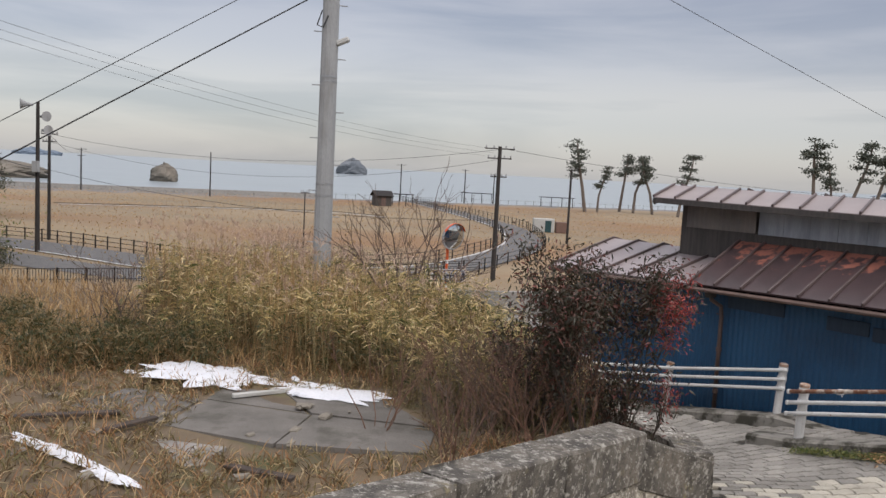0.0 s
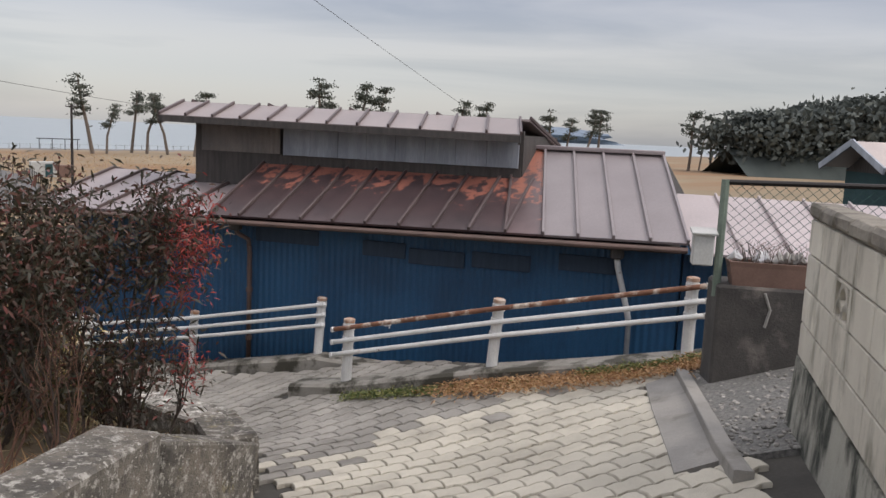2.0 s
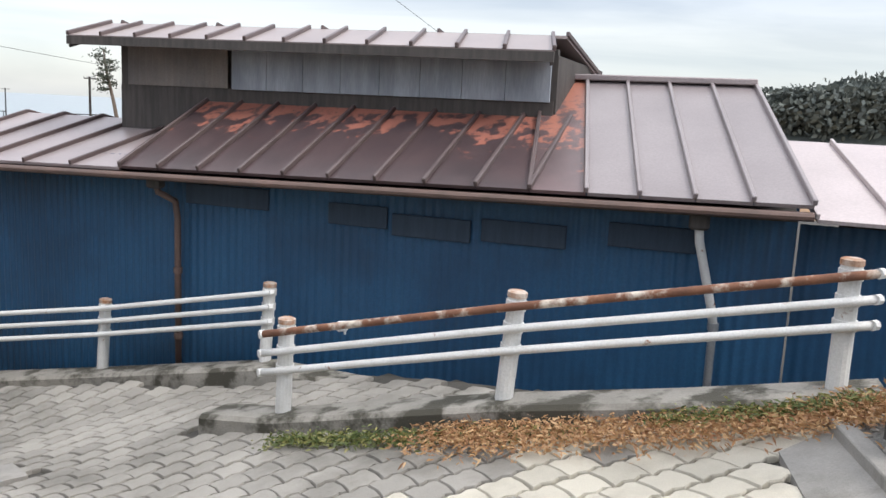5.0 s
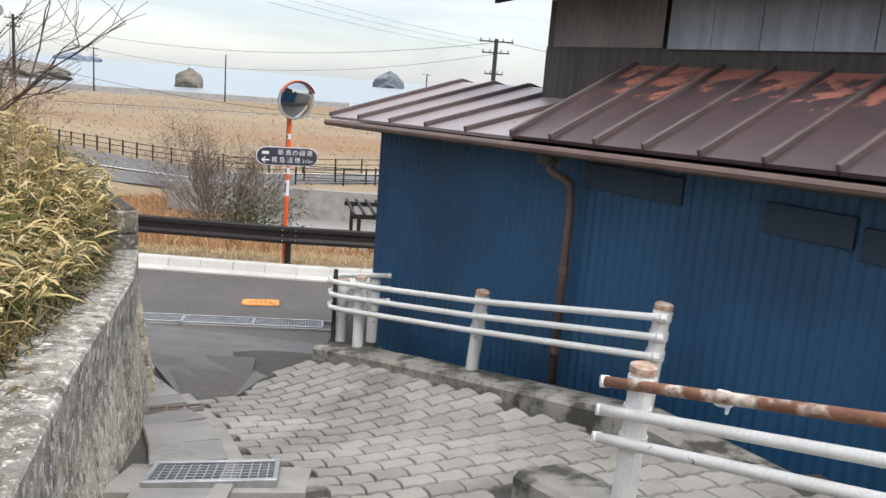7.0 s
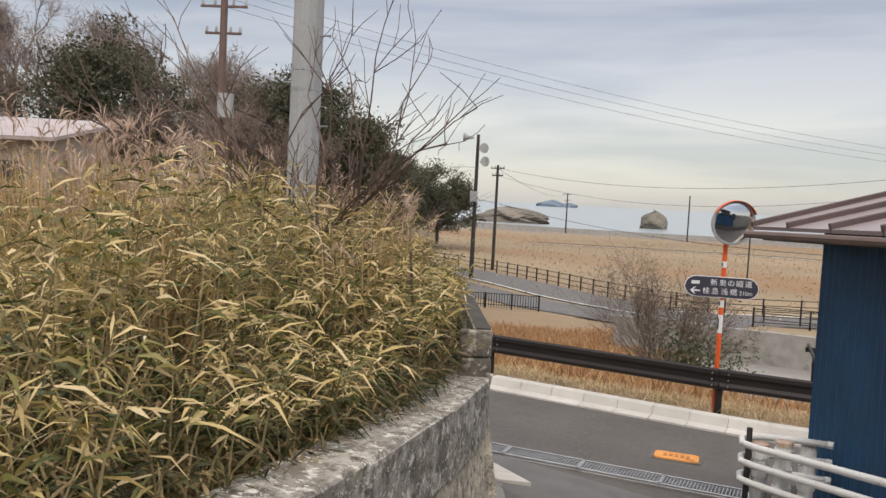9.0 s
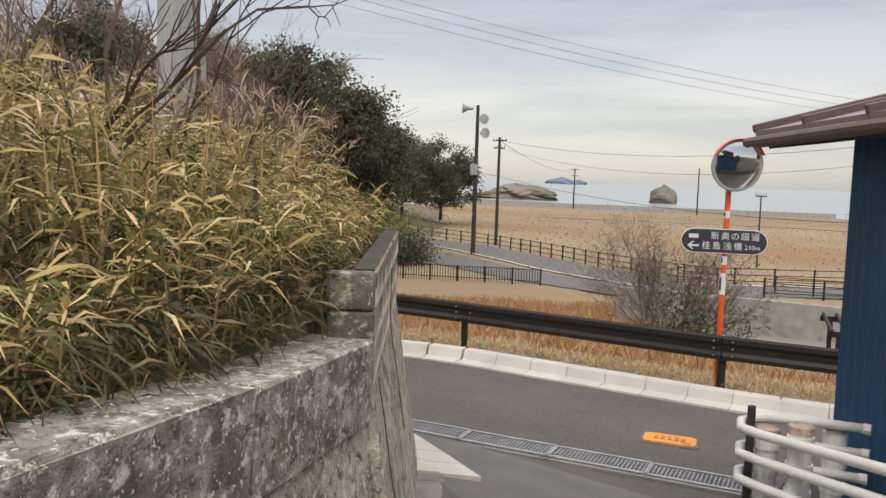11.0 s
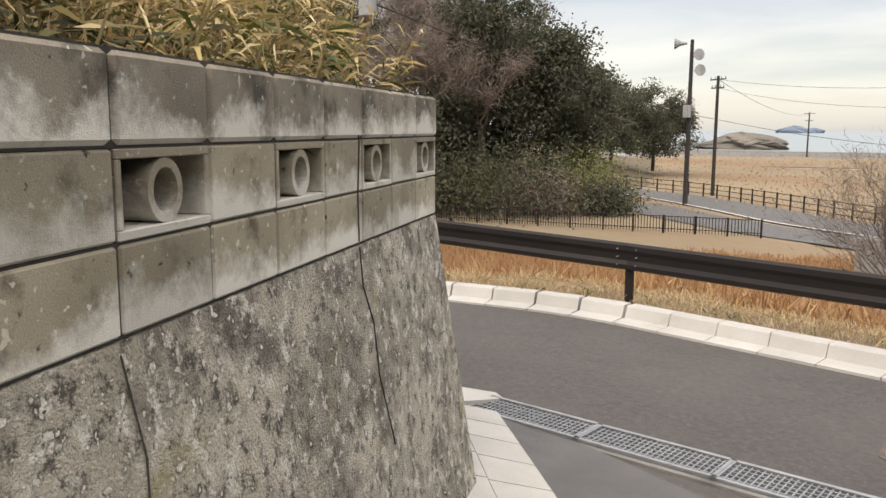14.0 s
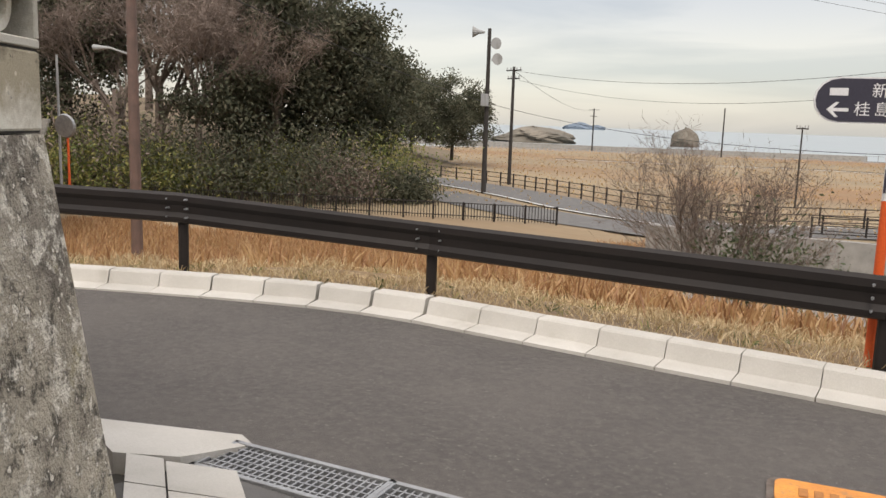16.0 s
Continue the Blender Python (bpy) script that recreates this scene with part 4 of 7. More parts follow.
part("mortar", MB().box(CD * (CL / 2) - CN * 0.06 + Vector((0, 0, P_TOP - 0.1 - 0.7 + 0.9)), (CL - 0.02, pt - 0.04, 0.19), CTURN), M_JOINT, pale_wall)
part("base", local(wall_run(MB(), [tuple((C0 + CD * s_))[:2] for s_ in (-0.03, CL / 2, CL)], lambda x, y: P_TOP - 0.91, low, 0.3, 0.06), (C0.x, C0.y, -0.9)), M_MOSSY_BASE, pale_wall)

# ---- kerbs, rails and drains ----
def kerb_run(pts, tops, width, name, label, material, depth=0.5):
    m = MB()
    path = [(p[0], p[1], z) for p, z in zip(pts, tops)]
    w = width / 2
    m.sweep(path, [(-w, -depth), (-w, -0.03), (-w + 0.03, 0), (w - 0.03, 0), (w, -0.03), (w, -depth)])
    ob = part(name, m, material)
    return tagged(ob, label, "kerb", kind="structure")


A_POSTS = [(2.66, 14.38, -2.50), (3.83, 13.42, -2.29), (5.02, 11.80, -1.87)]
B_POSTS = [(4.56, 10.02, -1.75), (5.54, 8.70, -1.34), (6.78, 7.28, -0.95)]
kerb_run([(2.30, 14.55), (2.62, 14.30), (3.80, 13.32), (5.0, 11.68), (5.62, 10.75), (6.0, 9.5)], [-2.56, -2.50, -2.29, -1.87, -1.85, -1.9], 0.34, "kerb_lower", "old grey concrete kerb under the white railing", M_KERBOLD)
kerb_run([(4.22, 10.55), (4.54, 10.0), (5.52, 8.70), (6.2, 7.88), (6.92, 7.10)], [-1.80, -1.69, -1.29, -1.09, -0.88], 0.34, "kerb_upper", "old concrete kerb with moss along its foot", M_KERBOLD)


def rail_post(parent, at, height, name="post", lean=(0.0, 0.0)):
    x, y, z = at
    up_ = lambda h: (x + lean[0] * h, y + lean[1] * h, z + h)
    post = part(name, MB().tube([up_(-0.02), up_(height - 0.035)], 0.057, 14), M_WHITE, parent)
    part("cap", MB().tube([up_(height - 0.04), up_(height - 0.008), up_(height)], [0.063, 0.063, 0.045], 14), M_RUSTCAP, post, "rust-stained post cap")
    for h in (0.66, 0.52, 0.38):
        g_ = h * height / 0.75
        part("bracket", MB().tube([up_(g_ - 0.03), up_(g_ + 0.03)], 0.066, 14), M_WHITE, post)
    return post


def railing(label, posts, height, over0, over1, top_mat, bends=None, lean=(0, 0, 0)):
    rail = thing("railing", label, "railing", (0, 0, 0), group="white railings by the lane")
    leans = [tuple((Vector(posts[-1]) - Vector(posts[0])).normalized() * k)[:2] for k in lean]
    for p_, l_ in zip(posts, leans):
        rail_post(rail, p_, height, lean=l_)
    for h, m_ in ((0.66, top_mat), (0.52, M_WHITE), (0.38, M_WHITE)):
        line_ = [Vector((x + l_[0] * h, y + l_[1] * h, z + h * height / 0.75)) for (x, y, z), l_ in zip(posts, leans)]
        way0, way1 = (line_[0] - line_[1]).normalized(), (line_[-1] - line_[-2]).normalized()
        side = Vector((way0.y, -way0.x, 0)) * 0.075
        line_ = [v - side for v in line_]
        head = [line_[0] + way0 * over0]
        if bends:
            head = [line_[0] + way0 * over0 + Vector(b) for b in reversed(bends)] + head
        line_ = head + line_ + [line_[-1] + way1 * over1]
        m = MB().tube(line_, 0.026, 10)
        m.smooth = True
        ob = part("rail", m, m_, rail, "rusted top rail" if m_ is M_RUSTRAIL else "")
        for end in (line_[0], line_[-1]):
            part("end_cap", MB().tube([end - Vector((0.02, 0, 0)), end + Vector((0.02, 0, 0))], 0.03, 8), M_WHITE, ob)
    return rail


railing("white tubular railing with a rusted top rail", B_POSTS, 0.755, 0.16, 0.14, M_RUSTRAIL, None, (0.03, 0.07, 0.0))
loop = railing("white tubular railing that bends round its lower end", A_POSTS, 0.735, 0.20, 0.05, M_WHITE, [(-0.12, 0.06, 0), (-0.16, 0.2, 0), (-0.08, 0.34, 0), (0.2, 0.46, 0), (0.42, 0.5, 0)], (0.0, 0.08, 0.06))
rail_post(loop, (2.44, 14.66, -2.62), 0.735)
rail_post(loop, (2.72, 15.0, -2.62), 0.735)
m = MB().tube([(2.36, 14.62, -2.75), (2.36, 14.62, -1.78)], 0.022, 8)
tagged(part("marker_post", m, M_DARKPOLE), "thin dark marker post beside the railing", "post")
cloth = MB().tube([(4.80, 9.62, -0.985), (4.83, 9.57, -0.972)], [0.036, 0.034], 8).tube([(4.83, 9.57, -0.96), (4.82, 9.56, -1.03)], [0.016, 0.006], 6)
tagged(part("rag", cloth, M_LETTER), "pale rag knotted round the rusted top rail", "rag")

# kerb stones of the lower road
kerb_block = thing("kerb_stones", "new pale concrete kerb stones along the road", "kerb", (0, 0, 0), kind="structure")
prof = [(0.0, -0.25), (0.0, 0.005), (-0.24, 0.02), (-0.285, 0.15), (-0.305, 0.165), (-0.46, 0.165), (-0.47, 0.155), (-0.47, -0.25)]
kl = fine_line(KERB_LINE[1:13], 0.1)
acc = [0.0]
for p_, q_ in zip(kl, kl[1:]):
    acc.append(acc[-1] + math.hypot(q_[0] - p_[0], q_[1] - p_[1]))
for i in range(int(acc[-1] / 0.6)):
    ends = []
    for s_ in (i * 0.6 + 0.005, i * 0.6 + 0.595):
        ends.append((float(np.interp(s_, acc, [p_[0] for p_ in kl])), float(np.interp(s_, acc, [p_[1] for p_ in kl])), -3.53))
    part("kerb_stone", MB().sweep(ends, prof), M_KERB, kerb_block)

# dark guard rail
G_POSTS = [(-17.5, 15.3), (-13.9, 17.2), (-10.4, 18.75), (-6.66, 20.31), (-3.93, 21.34), (0.23, 21.54), (3.93, 22.4), (7.8, 23.3), (11.7, 24.1)]
g_ground = lambda x: float(np.interp(x, [-17, -6.7, -3.93, 0.23, 8], [-3.1, -3.2, -3.35, -3.36, -3.5]))
guard = thing("guard_rail", "dark brown steel guard rail beside the road", "guard rail", (0, 0, 0))
wave = [(0.0, 0.0), (0.045, 0.02), (0.05, 0.07), (0.012, 0.12), (0.012, 0.17), (0.012, 0.20), (0.05, 0.25), (0.045, 0.31), (0.0, 0.34), (-0.012, 0.335), (-0.012, 0.2), (-0.012, 0.12), (-0.012, 0.01)]
for (x0, y0), (x1, y1) in zip(G_POSTS, G_POSTS[1:]):
    ends = [(x0 + (x1 - x0) * u, y0 + (y1 - y0) * u, g_ground(x0 + (x1 - x0) * u) + 0.36) for u in (0.0, 0.25, 0.5, 0.75, 1.0)]
    part("beam", MB().sweep(ends, [(a_ + 0.06, b_) for a_, b_ in wave]), M_DARKBROWN, guard)
for x, y in G_POSTS:
    z = g_ground(x)
    ob = part("post", MB().tube([(x, y, z - 0.4), (x, y, z + 0.66), (x, y, z + 0.68)], [0.057, 0.057, 0.03], 12), M_DARKBROWN, guard)
    for dx_ in (-0.12, 0.12):
        for dz in (0.43, 0.53, 0.63):
            c_ = Vector((x + dx_, y + dx_ * 0.27, z + dz))
            part("bolt", MB().tube([c_ + Vector((0.03, -0.085, 0)), c_ + Vector((0.035, -0.135, 0))], [0.013, 0.009], 6), M_STEEL, ob)


def grating(name, label, corner, u, v, nu, nv, material, bar=0.006, depth=0.03, tilt=None, frame_w=0.03):
    """A steel grating: frame, bars both ways, over a black sheet that paints the dark depth."""
    u, v = Vector(u), Vector(v)
    g = thing(name, label, "drain grating", corner)
    un, vn = u.normalized(), v.normalized()
    # flat black sheet close under the bars, painted shade for a drain without depth
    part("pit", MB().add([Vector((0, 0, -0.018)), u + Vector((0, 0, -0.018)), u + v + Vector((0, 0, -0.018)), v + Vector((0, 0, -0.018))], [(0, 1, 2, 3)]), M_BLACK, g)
    fm = MB()
    for a_, b_ in ((Vector(), u), (v, u + v), (Vector(), v), (u, u + v)):
        fm.box((a_ + b_) / 2 + Vector((0, 0, -0.03)), ((b_ - a_).length + frame_w, frame_w, 0.10), along(a_, b_), 0.003)
    part("grate_frame", fm, material, g)
    for i in range(1, nu):
        a_ = u * (i / nu)
        part("bar", MB().box(a_ + v / 2 + Vector((0, 0, -0.005)), (v.length, bar, depth), along((0, 0, 0), v)), material, g)
    for j in range(1, nv):
        a_ = v * (j / nv)
        part("cross_bar", MB().box(a_ + u / 2 + Vector((0, 0, -0.003)), (u.length, bar, depth), along((0, 0, 0), u)), material, g)
    return g


# the road's channel grating, in lengths
GD, GZ_ = Vector((0.985, 0.17, 0)).normalized(), -3.425
GV = Vector((-GD.y, GD.x, 0)) * 0.34
for i in range(4):
    p_ = Vector((-2.28, 17.14, GZ_)) + GD * (1.0 * i) + Vector((0, 0, -0.004 * i))
    grating("drain_grating", "galvanised steel grating across the road", p_, GD * 0.985, GV, 24, 6, M_STEEL, 0.011, 0.022)
m = MB()
for o in (-0.045, 0.385):
    q_ = GV.normalized() * o
    m.box(Vector((-0.31, 17.48, GZ_ - 0.075)) + q_, (4.3, 0.045, 0.13), along((0, 0, 0), GD))
tagged(part("channel_edging", m, M_LID), "pale concrete edging beside the gutter grating", "edging", kind="structure")
dz_ = float(lane_z(2.4, 10.8))
grating("lane_grating", "worn grey steel grating over the lane's gutter", (2.06, 10.52, dz_ + 0.06), (0.70, 0.12, 0.03), (-0.08, 0.40, -0.085), 14, 7, M_STEEL, 0.007, 0.02)
grating("small_grating", "small worn grating in the gutter lid", (1.28, 12.42, float(lane_z(1.4, 12.6)) + 0.035), (0.42, 0.10, 0.03), (-0.06, 0.2, -0.04), 3, 2, M_RUSTSTEEL, 0.02, 0.03)


# gutter lids along the stone wall
gutter = thing("gutter_lids", "grey concrete gutter lids beside the stone wall", "gutter", (0, 0, 0), kind="structure")
gl = fine_line([(2.78, 8.9), (2.42, 9.9), (2.28, 10.45)], 0.5) + [None] + fine_line([(2.15, 11.02), (1.95, 11.5), (1.66, 12.1), (1.40, 12.42)], 0.5) + [None] + fine_line([(1.28, 12.72), (1.1, 13.05), (0.75, 13.6), (0.2, 14.4), (-0.5, 15.5), (-0.85, 16.05)], 0.55)
for p_, q_ in zip(gl, gl[1:]):
    if p_ is None or q_ is None:
        continue
    ends = [(x, y, float(lane_z(x, y)) + 0.03) for x, y in (p_, (p_[0] + (q_[0] - p_[0]) * 0.985, p_[1] + (q_[1] - p_[1]) * 0.985))]
    part("lid", MB().sweep(ends, [(0.22, -0.12), (0.22, -0.012), (0.208, 0), (-0.24, 0), (-0.25, -0.012), (-0.25, -0.12)]), M_LID, gutter)
edge = MB()
for a_, b_ in (((2.55, 10.2), (2.42, 11.05)), ((2.42, 11.05), (2.0, 12.0)), ((2.0, 12.0), (1.3, 13.2))):
    edge.sweep([(a_[0], a_[1], float(lane_z(*a_)) + 0.03), (b_[0], b_[1], float(lane_z(*b_)) + 0.03)], [(0.05, -0.1), (0.05, 0), (-0.05, 0), (-0.05, -0.1)])
tagged(part("gutter_edging", edge, M_CONCRETE), "narrow concrete edging of the gutter", "edging", kind="structure")
# frame slab round the lane grating
slab_m = MB()
slab_m.prism([(1.86, 10.38), (2.95, 10.56), (2.88, 11.08), (1.80, 10.98)], lambda x, y: float(lane_z(x, y)) - 0.1, lambda x, y: float(lane_z(x, y)) + 0.004)
tagged(part("drain_surround", slab_m, M_CONCRETE), "cracked concrete surround of the drain", "drain", kind="structure")
# pale lids where the gutter meets the road
lids = thing("corner_lids", "new pale concrete gutter lids at the road corner", "gutter", (0, 0, 0), kind="structure")
c0, c1 = Vector((-1.98, 17.18, 0)), Vector((-0.52, 16.20, 0))
side_ = Vector((-0.30, -0.20, 0))
for i in range(5):
    for j, (o0, o1, n_) in enumerate(((0.01, 1.0, 1), (1.03, 1.55, 1))):
        a_, b_ = c0.lerp(c1, i / 4 + 0.004), c0.lerp(c1, (i + 1) / 4 - 0.004)
        q = [a_ + side_ * o0, b_ + side_ * o0, b_ + side_ * o1, a_ + side_ * o1]
        part("lid", MB().prism([tuple(v)[:2] for v in reversed(q)], -3.6, lambda x, y: float(lane_z(x, y)) + 0.048 + 0.012 * j), M_KERB, lids)
part("corner_slab", MB().prism([(-3.2, 17.05), (-2.52, 16.84), (-2.30, 17.08), (-2.26, 17.52), (-2.42, 17.58)], -3.6, lambda x, y: float(lane_z(x, y)) + 0.046), M_KERB, lids)

# orange plate in the road
pc = Vector((0.40, 19.08, -3.512))
hyd = thing("hydrant_cover", "orange-yellow painted hydrant cover in the asphalt", "manhole cover", pc, turn=14)
def round_plate(w, d, r, z0, z1):
    pts = []
    for cx_, cy_, g0 in ((w / 2 - r, d / 2 - r, 0), (-w / 2 + r, d / 2 - r, 90), (-w / 2 + r, -d / 2 + r, 180), (w / 2 - r, -d / 2 + r, 270)):
        pts += [(cx_ + r * math.cos(radians(g0 + 15 * k_)), cy_ + r * math.sin(radians(g0 + 15 * k_))) for k_ in range(7)]
    return MB().prism(pts, z0, z1)


part("cover_frame", round_plate(0.66, 0.41, 0.09, -0.03, 0.012), M_RUSTSTEEL, hyd)
part("lid", round_plate(0.58, 0.33, 0.07, -0.02, 0.026), M_YELLOW, hyd, "orange-yellow painted lid")
for i in range(5):
    part("raised_mark", MB().box((-0.15 + 0.075 * i, 0, 0.03), (0.045, 0.10, 0.008), None, 0.002), M_WORNMARK, hyd)
part("worn_patch", MB().box((0.18, -0.10, 0.0285), (0.12, 0.045, 0.003)), M_WORNMARK, hyd)

# traffic mirror with its direction plate
mp_ = Vector((0.12, 21.72, -3.5))
mirror = thing("traffic_mirror", "round convex traffic mirror on an orange and white pole", "traffic mirror", mp_)
part("pole", MB().tube([(0, 0, -0.2), (0, 0, 3.35)], 0.038, 14), M_ORANGE, mirror)
for z, h in ((1.38, 0.3), (1.80, 0.12), (2.45, 0.1)):
    part("white_band", MB().tube([(0, 0, z), (0, 0, z + h)], 0.0395, 14), M_LETTER, mirror)
    part("mark", MB().box((-0.02, -0.036, z + h / 2), (0.02, 0.008, h * 0.6)), M_SIGN, mirror)
hc = Vector((0.14, -0.14, 3.18))
face = Vector((0.62, -0.76, -0.14)).normalized()
rr = face.to_track_quat("Z", "Y").to_matrix()
dome, n_r, n_k = MB(), 10, 32
for i in range(n_r + 1):
    r = 0.35 * i / n_r
    for k in range(n_k):
        g = 2 * math.pi * k / n_k
        dome.v.append(tuple(rr @ Vector((r * math.cos(g), r * math.sin(g), 0.07 * (1 - (r / 0.35) ** 2))) + hc))
dome.f = [(i * n_k + k, i * n_k + (k + 1) % n_k, (i + 1) * n_k + (k + 1) % n_k, (i + 1) * n_k + k) for i in range(n_r) for k in range(n_k)]
dome.smooth = True
head = part("mirror_face", dome, M_MIRROR, mirror, "convex mirror glass")
part("mirror_rim", MB().tube([rr @ Vector((0, 0, -0.07)) + hc, rr @ Vector((0, 0, -0.05)) + hc, rr @ Vector((0, 0, 0.0)) + hc, rr @ Vector((0, 0, 0.012)) + hc], [0.28, 0.352, 0.362, 0.35], 32), M_POLE, head)
hood = MB()
for k in range(13):
    g = radians(25 + 130 * k / 12)
    for r, z in ((0.362, 0.0), (0.366, 0.07)):
        hood.v.append(tuple(rr @ Vector((r * math.cos(g), r * math.sin(g), z)) + hc))
    for r, z in ((0.368, 0.0), (0.372, 0.07)):
        hood.v.append(tuple(rr @ Vector((r * math.cos(g), r * math.sin(g), z)) + hc))
hood.f = [f for k in range(12) for f in ((k * 4, k * 4 + 4, k * 4 + 5, k * 4 + 1), (k * 4 + 2, k * 4 + 3, k * 4 + 7, k * 4 + 6), (k * 4 + 1, k * 4 + 5, k * 4 + 7, k * 4 + 3))]
part("hood", hood, M_ORANGE, head)
part("arm", MB().tube([(0, 0, 3.2), (0.06, -0.08, 3.22), tuple(hc - face * 0.06)], 0.02, 8), M_ORANGE, mirror)

SA = 22.0
plate = thing("direction_sign", "dark rounded direction plate with white writing and an arrow", "sign", (mp_.x, mp_.y - 0.075, -1.37), turn=SA)
plate.scale = (0.86, 0.86, 0.86)
out = []
for cx, g0 in ((0.47, -90), (-0.47, 90)):
    for k in range(9):
        g = radians(g0 + 180 * k / 8)
        out.append((cx + 0.20 * math.cos(g), 0.20 * math.sin(g)))


def plate_mesh(scale_, thick, y0):
    mb = MB()
    n = len(out)
    pts = [(x * scale_ if abs(x) < 0.0 else math.copysign(abs(x) - 0.2 * (1 - scale_), x) if abs(x) > 0.3 else x, z * scale_) for x, z in out]
    mb.v = [(x, y0, z) for x, z in pts] + [(x, y0 + thick, z) for x, z in pts]
    mb.f = [tuple(range(n)), tuple(range(2 * n - 1, n - 1, -1))] + [(i, n + i, n + (i + 1) % n, (i + 1) % n) for i in range(n)]
    return mb


part("plate_rim", plate_mesh(1.0, 0.018, 0.0), M_LETTER, plate, "white rim line")
part("plate", plate_mesh(0.93, 0.006, -0.006), M_SIGN, plate)
part("clamp", MB().box((0, 0.04, 0), (0.09, 0.06, 0.14), None, 0.01), M_STEEL, plate)


def lettering(body, size, x, z, parent, y=-0.0085, mat_=None, turn=None):
    cu = bpy.data.curves.new("lettering", "FONT")
    cu.body, cu.size, cu.align_x, cu.align_y, cu.extrude = body, size, "CENTER", "CENTER", 0.0008
    cu.materials.append(mat_ or M_LETTER)
    tmp = bpy.data.objects.new("lettering", cu)
    me = bpy.data.meshes.new_from_object(tmp)
    bpy.data.objects.remove(tmp)
    ob = new("lettering", me)
    ob.parent = parent
    ob.matrix_local = pose(x, y, z, 90, 0, 0)
    return ob


for body, x in zip("\u65b0\u5965\u306e\u7d30\u9053", (-0.14, 0.02, 0.17, 0.32, 0.48)):
    lettering(body, 0.135, x, 0.078, plate)
for body, x in zip("\u6842\u5cf6\u6d45\u6a4b", (-0.27, -0.11, 0.06, 0.22)):
    lettering(body, 0.135, x, -0.085, plate)
lettering("210m", 0.105, 0.44, -0.09, plate)
part("mark_bar", MB().box((-0.47, -0.008, 0.07), (0.15, 0.004, 0.065)), M_LETTER, plate)
part("arrow", MB().add([(-0.56, -0.009, -0.085), (-0.49, -0.009, -0.02), (-0.46, -0.009, -0.02), (-0.505, -0.009, -0.07), (-0.38, -0.009, -0.07), (-0.38, -0.009, -0.1), (-0.505, -0.009, -0.1), (-0.46, -0.009, -0.15), (-0.49, -0.009, -0.15)], [(0, 8, 7, 6, 3, 2, 1), (6, 5, 4, 3)]), M_LETTER, plate)

# planter on its pier, mesh fence, meter box, neighbour's roofs
pier = thing("pier", "dark stained concrete pier beside the lane", "pier", (6.46, 6.20, -1.02))
part("pier_body", MB().box((0, 0, 0.44), (0.95, 0.5, 1.06), rot_z(-42), 0.02), M_DARKCONC, pier)
part("scar", MB().tube([tuple(rot_z(-42) @ Vector((-0.12, -0.255, 0.93))), tuple(rot_z(-42) @ Vector((-0.07, -0.256, 0.8))), tuple(rot_z(-42) @ Vector((-0.1, -0.256, 0.66)))], 0.012, 6), M_CONCRETE, pier)
pl_ = thing("planter", "brown plastic trough planter with dead plants", "planter", (6.32, 6.16, -0.05), turn=-42)
m = MB()
m.v = [(x * w, y * w2, z) for z, w, w2 in ((0.0, 0.92, 0.85), (0.15, 1, 1), (0.19, 1.04, 1.08), (0.19, 0.95, 0.8), (0.13, 0.93, 0.75)) for x, y in ((-0.31, -0.11), (0.31, -0.11), (0.31, 0.11), (-0.31, 0.11))]
m.f = [(3, 2, 1, 0)] + [(r * 4 + k, r * 4 + (k + 1) % 4, r * 4 + 4 + (k + 1) % 4, r * 4 + 4 + k) for r in range(4) for k in range(4)] + [(16, 17, 18, 19)]
part("trough", m, M_TERRACOTTA, pl_)
for i in range(9):
    x = random.uniform(-0.27, 0.27)
    part("pebble", MB().tube([(x - 0.045, random.uniform(-0.05, 0.05), 0.19), (x, 0, 0.235), (x + 0.045, 0, 0.2)], [0.02, 0.045, 0.02], 7), random.choice((M_LETTER, M_KERB, M_CONCRETE)), pl_)
m = MB()
for i in range(40):
    a_ = Vector((random.uniform(-0.25, 0.25), random.uniform(-0.06, 0.06), 0.15))
    m.tube([a_, a_ + Vector((random.uniform(-0.05, 0.05), random.uniform(-0.05, 0.05), 0.12)), a_ + Vector((random.uniform(-0.12, 0.12), random.uniform(-0.1, 0.1), 0.2))], [0.004, 0.003, 0.001], 3)
part("dead_stalks", m, M_TWIG, pl_)

fence = thing("mesh_fence", "green wire mesh fence on a pale green frame", "fence", (6.03, 6.42, -0.16))
fd = (Vector((9.0, 4.2, 0)) - Vector((6.03, 6.42, 0)))
part("post", MB().tube([(0, 0, 0.0), (0, 0, 0.93)], 0.032, 8), M_PALEGREEN, fence)
part("post", MB().tube([tuple(fd * 0.5), tuple(fd * 0.5 + Vector((0, 0, 0.95)))], 0.025, 8), M_PALEGREEN, fence)
part("top_rail", MB().tube([(0, 0, 0.91), tuple(fd + Vector((0, 0, 0.97)))], 0.022, 8), M_DARKBROWN, fence)
m = MB()
n_c = 44
for i in range(-14, n_c):
    for sgn in (1, -1):
        u0, u1 = (i / n_c, (i + 11) / n_c)
        if sgn < 0:
            u0, u1 = u1, u0
        a_, b_ = fd * u0 + Vector((0, 0, 0.12)), fd * u1 + Vector((0, 0, 0.92))
        ks = [k / 10 for k in range(11) if 0.0 <= u0 + (u1 - u0) * k / 10 <= 1]
        if len(ks) > 1:
            m.tube([a_.lerp(b_, ks[0]), a_.lerp(b_, ks[-1])], 0.0022, 3, False)
part("mesh", m, M_GREEN_MESH, fence, "green wire mesh")
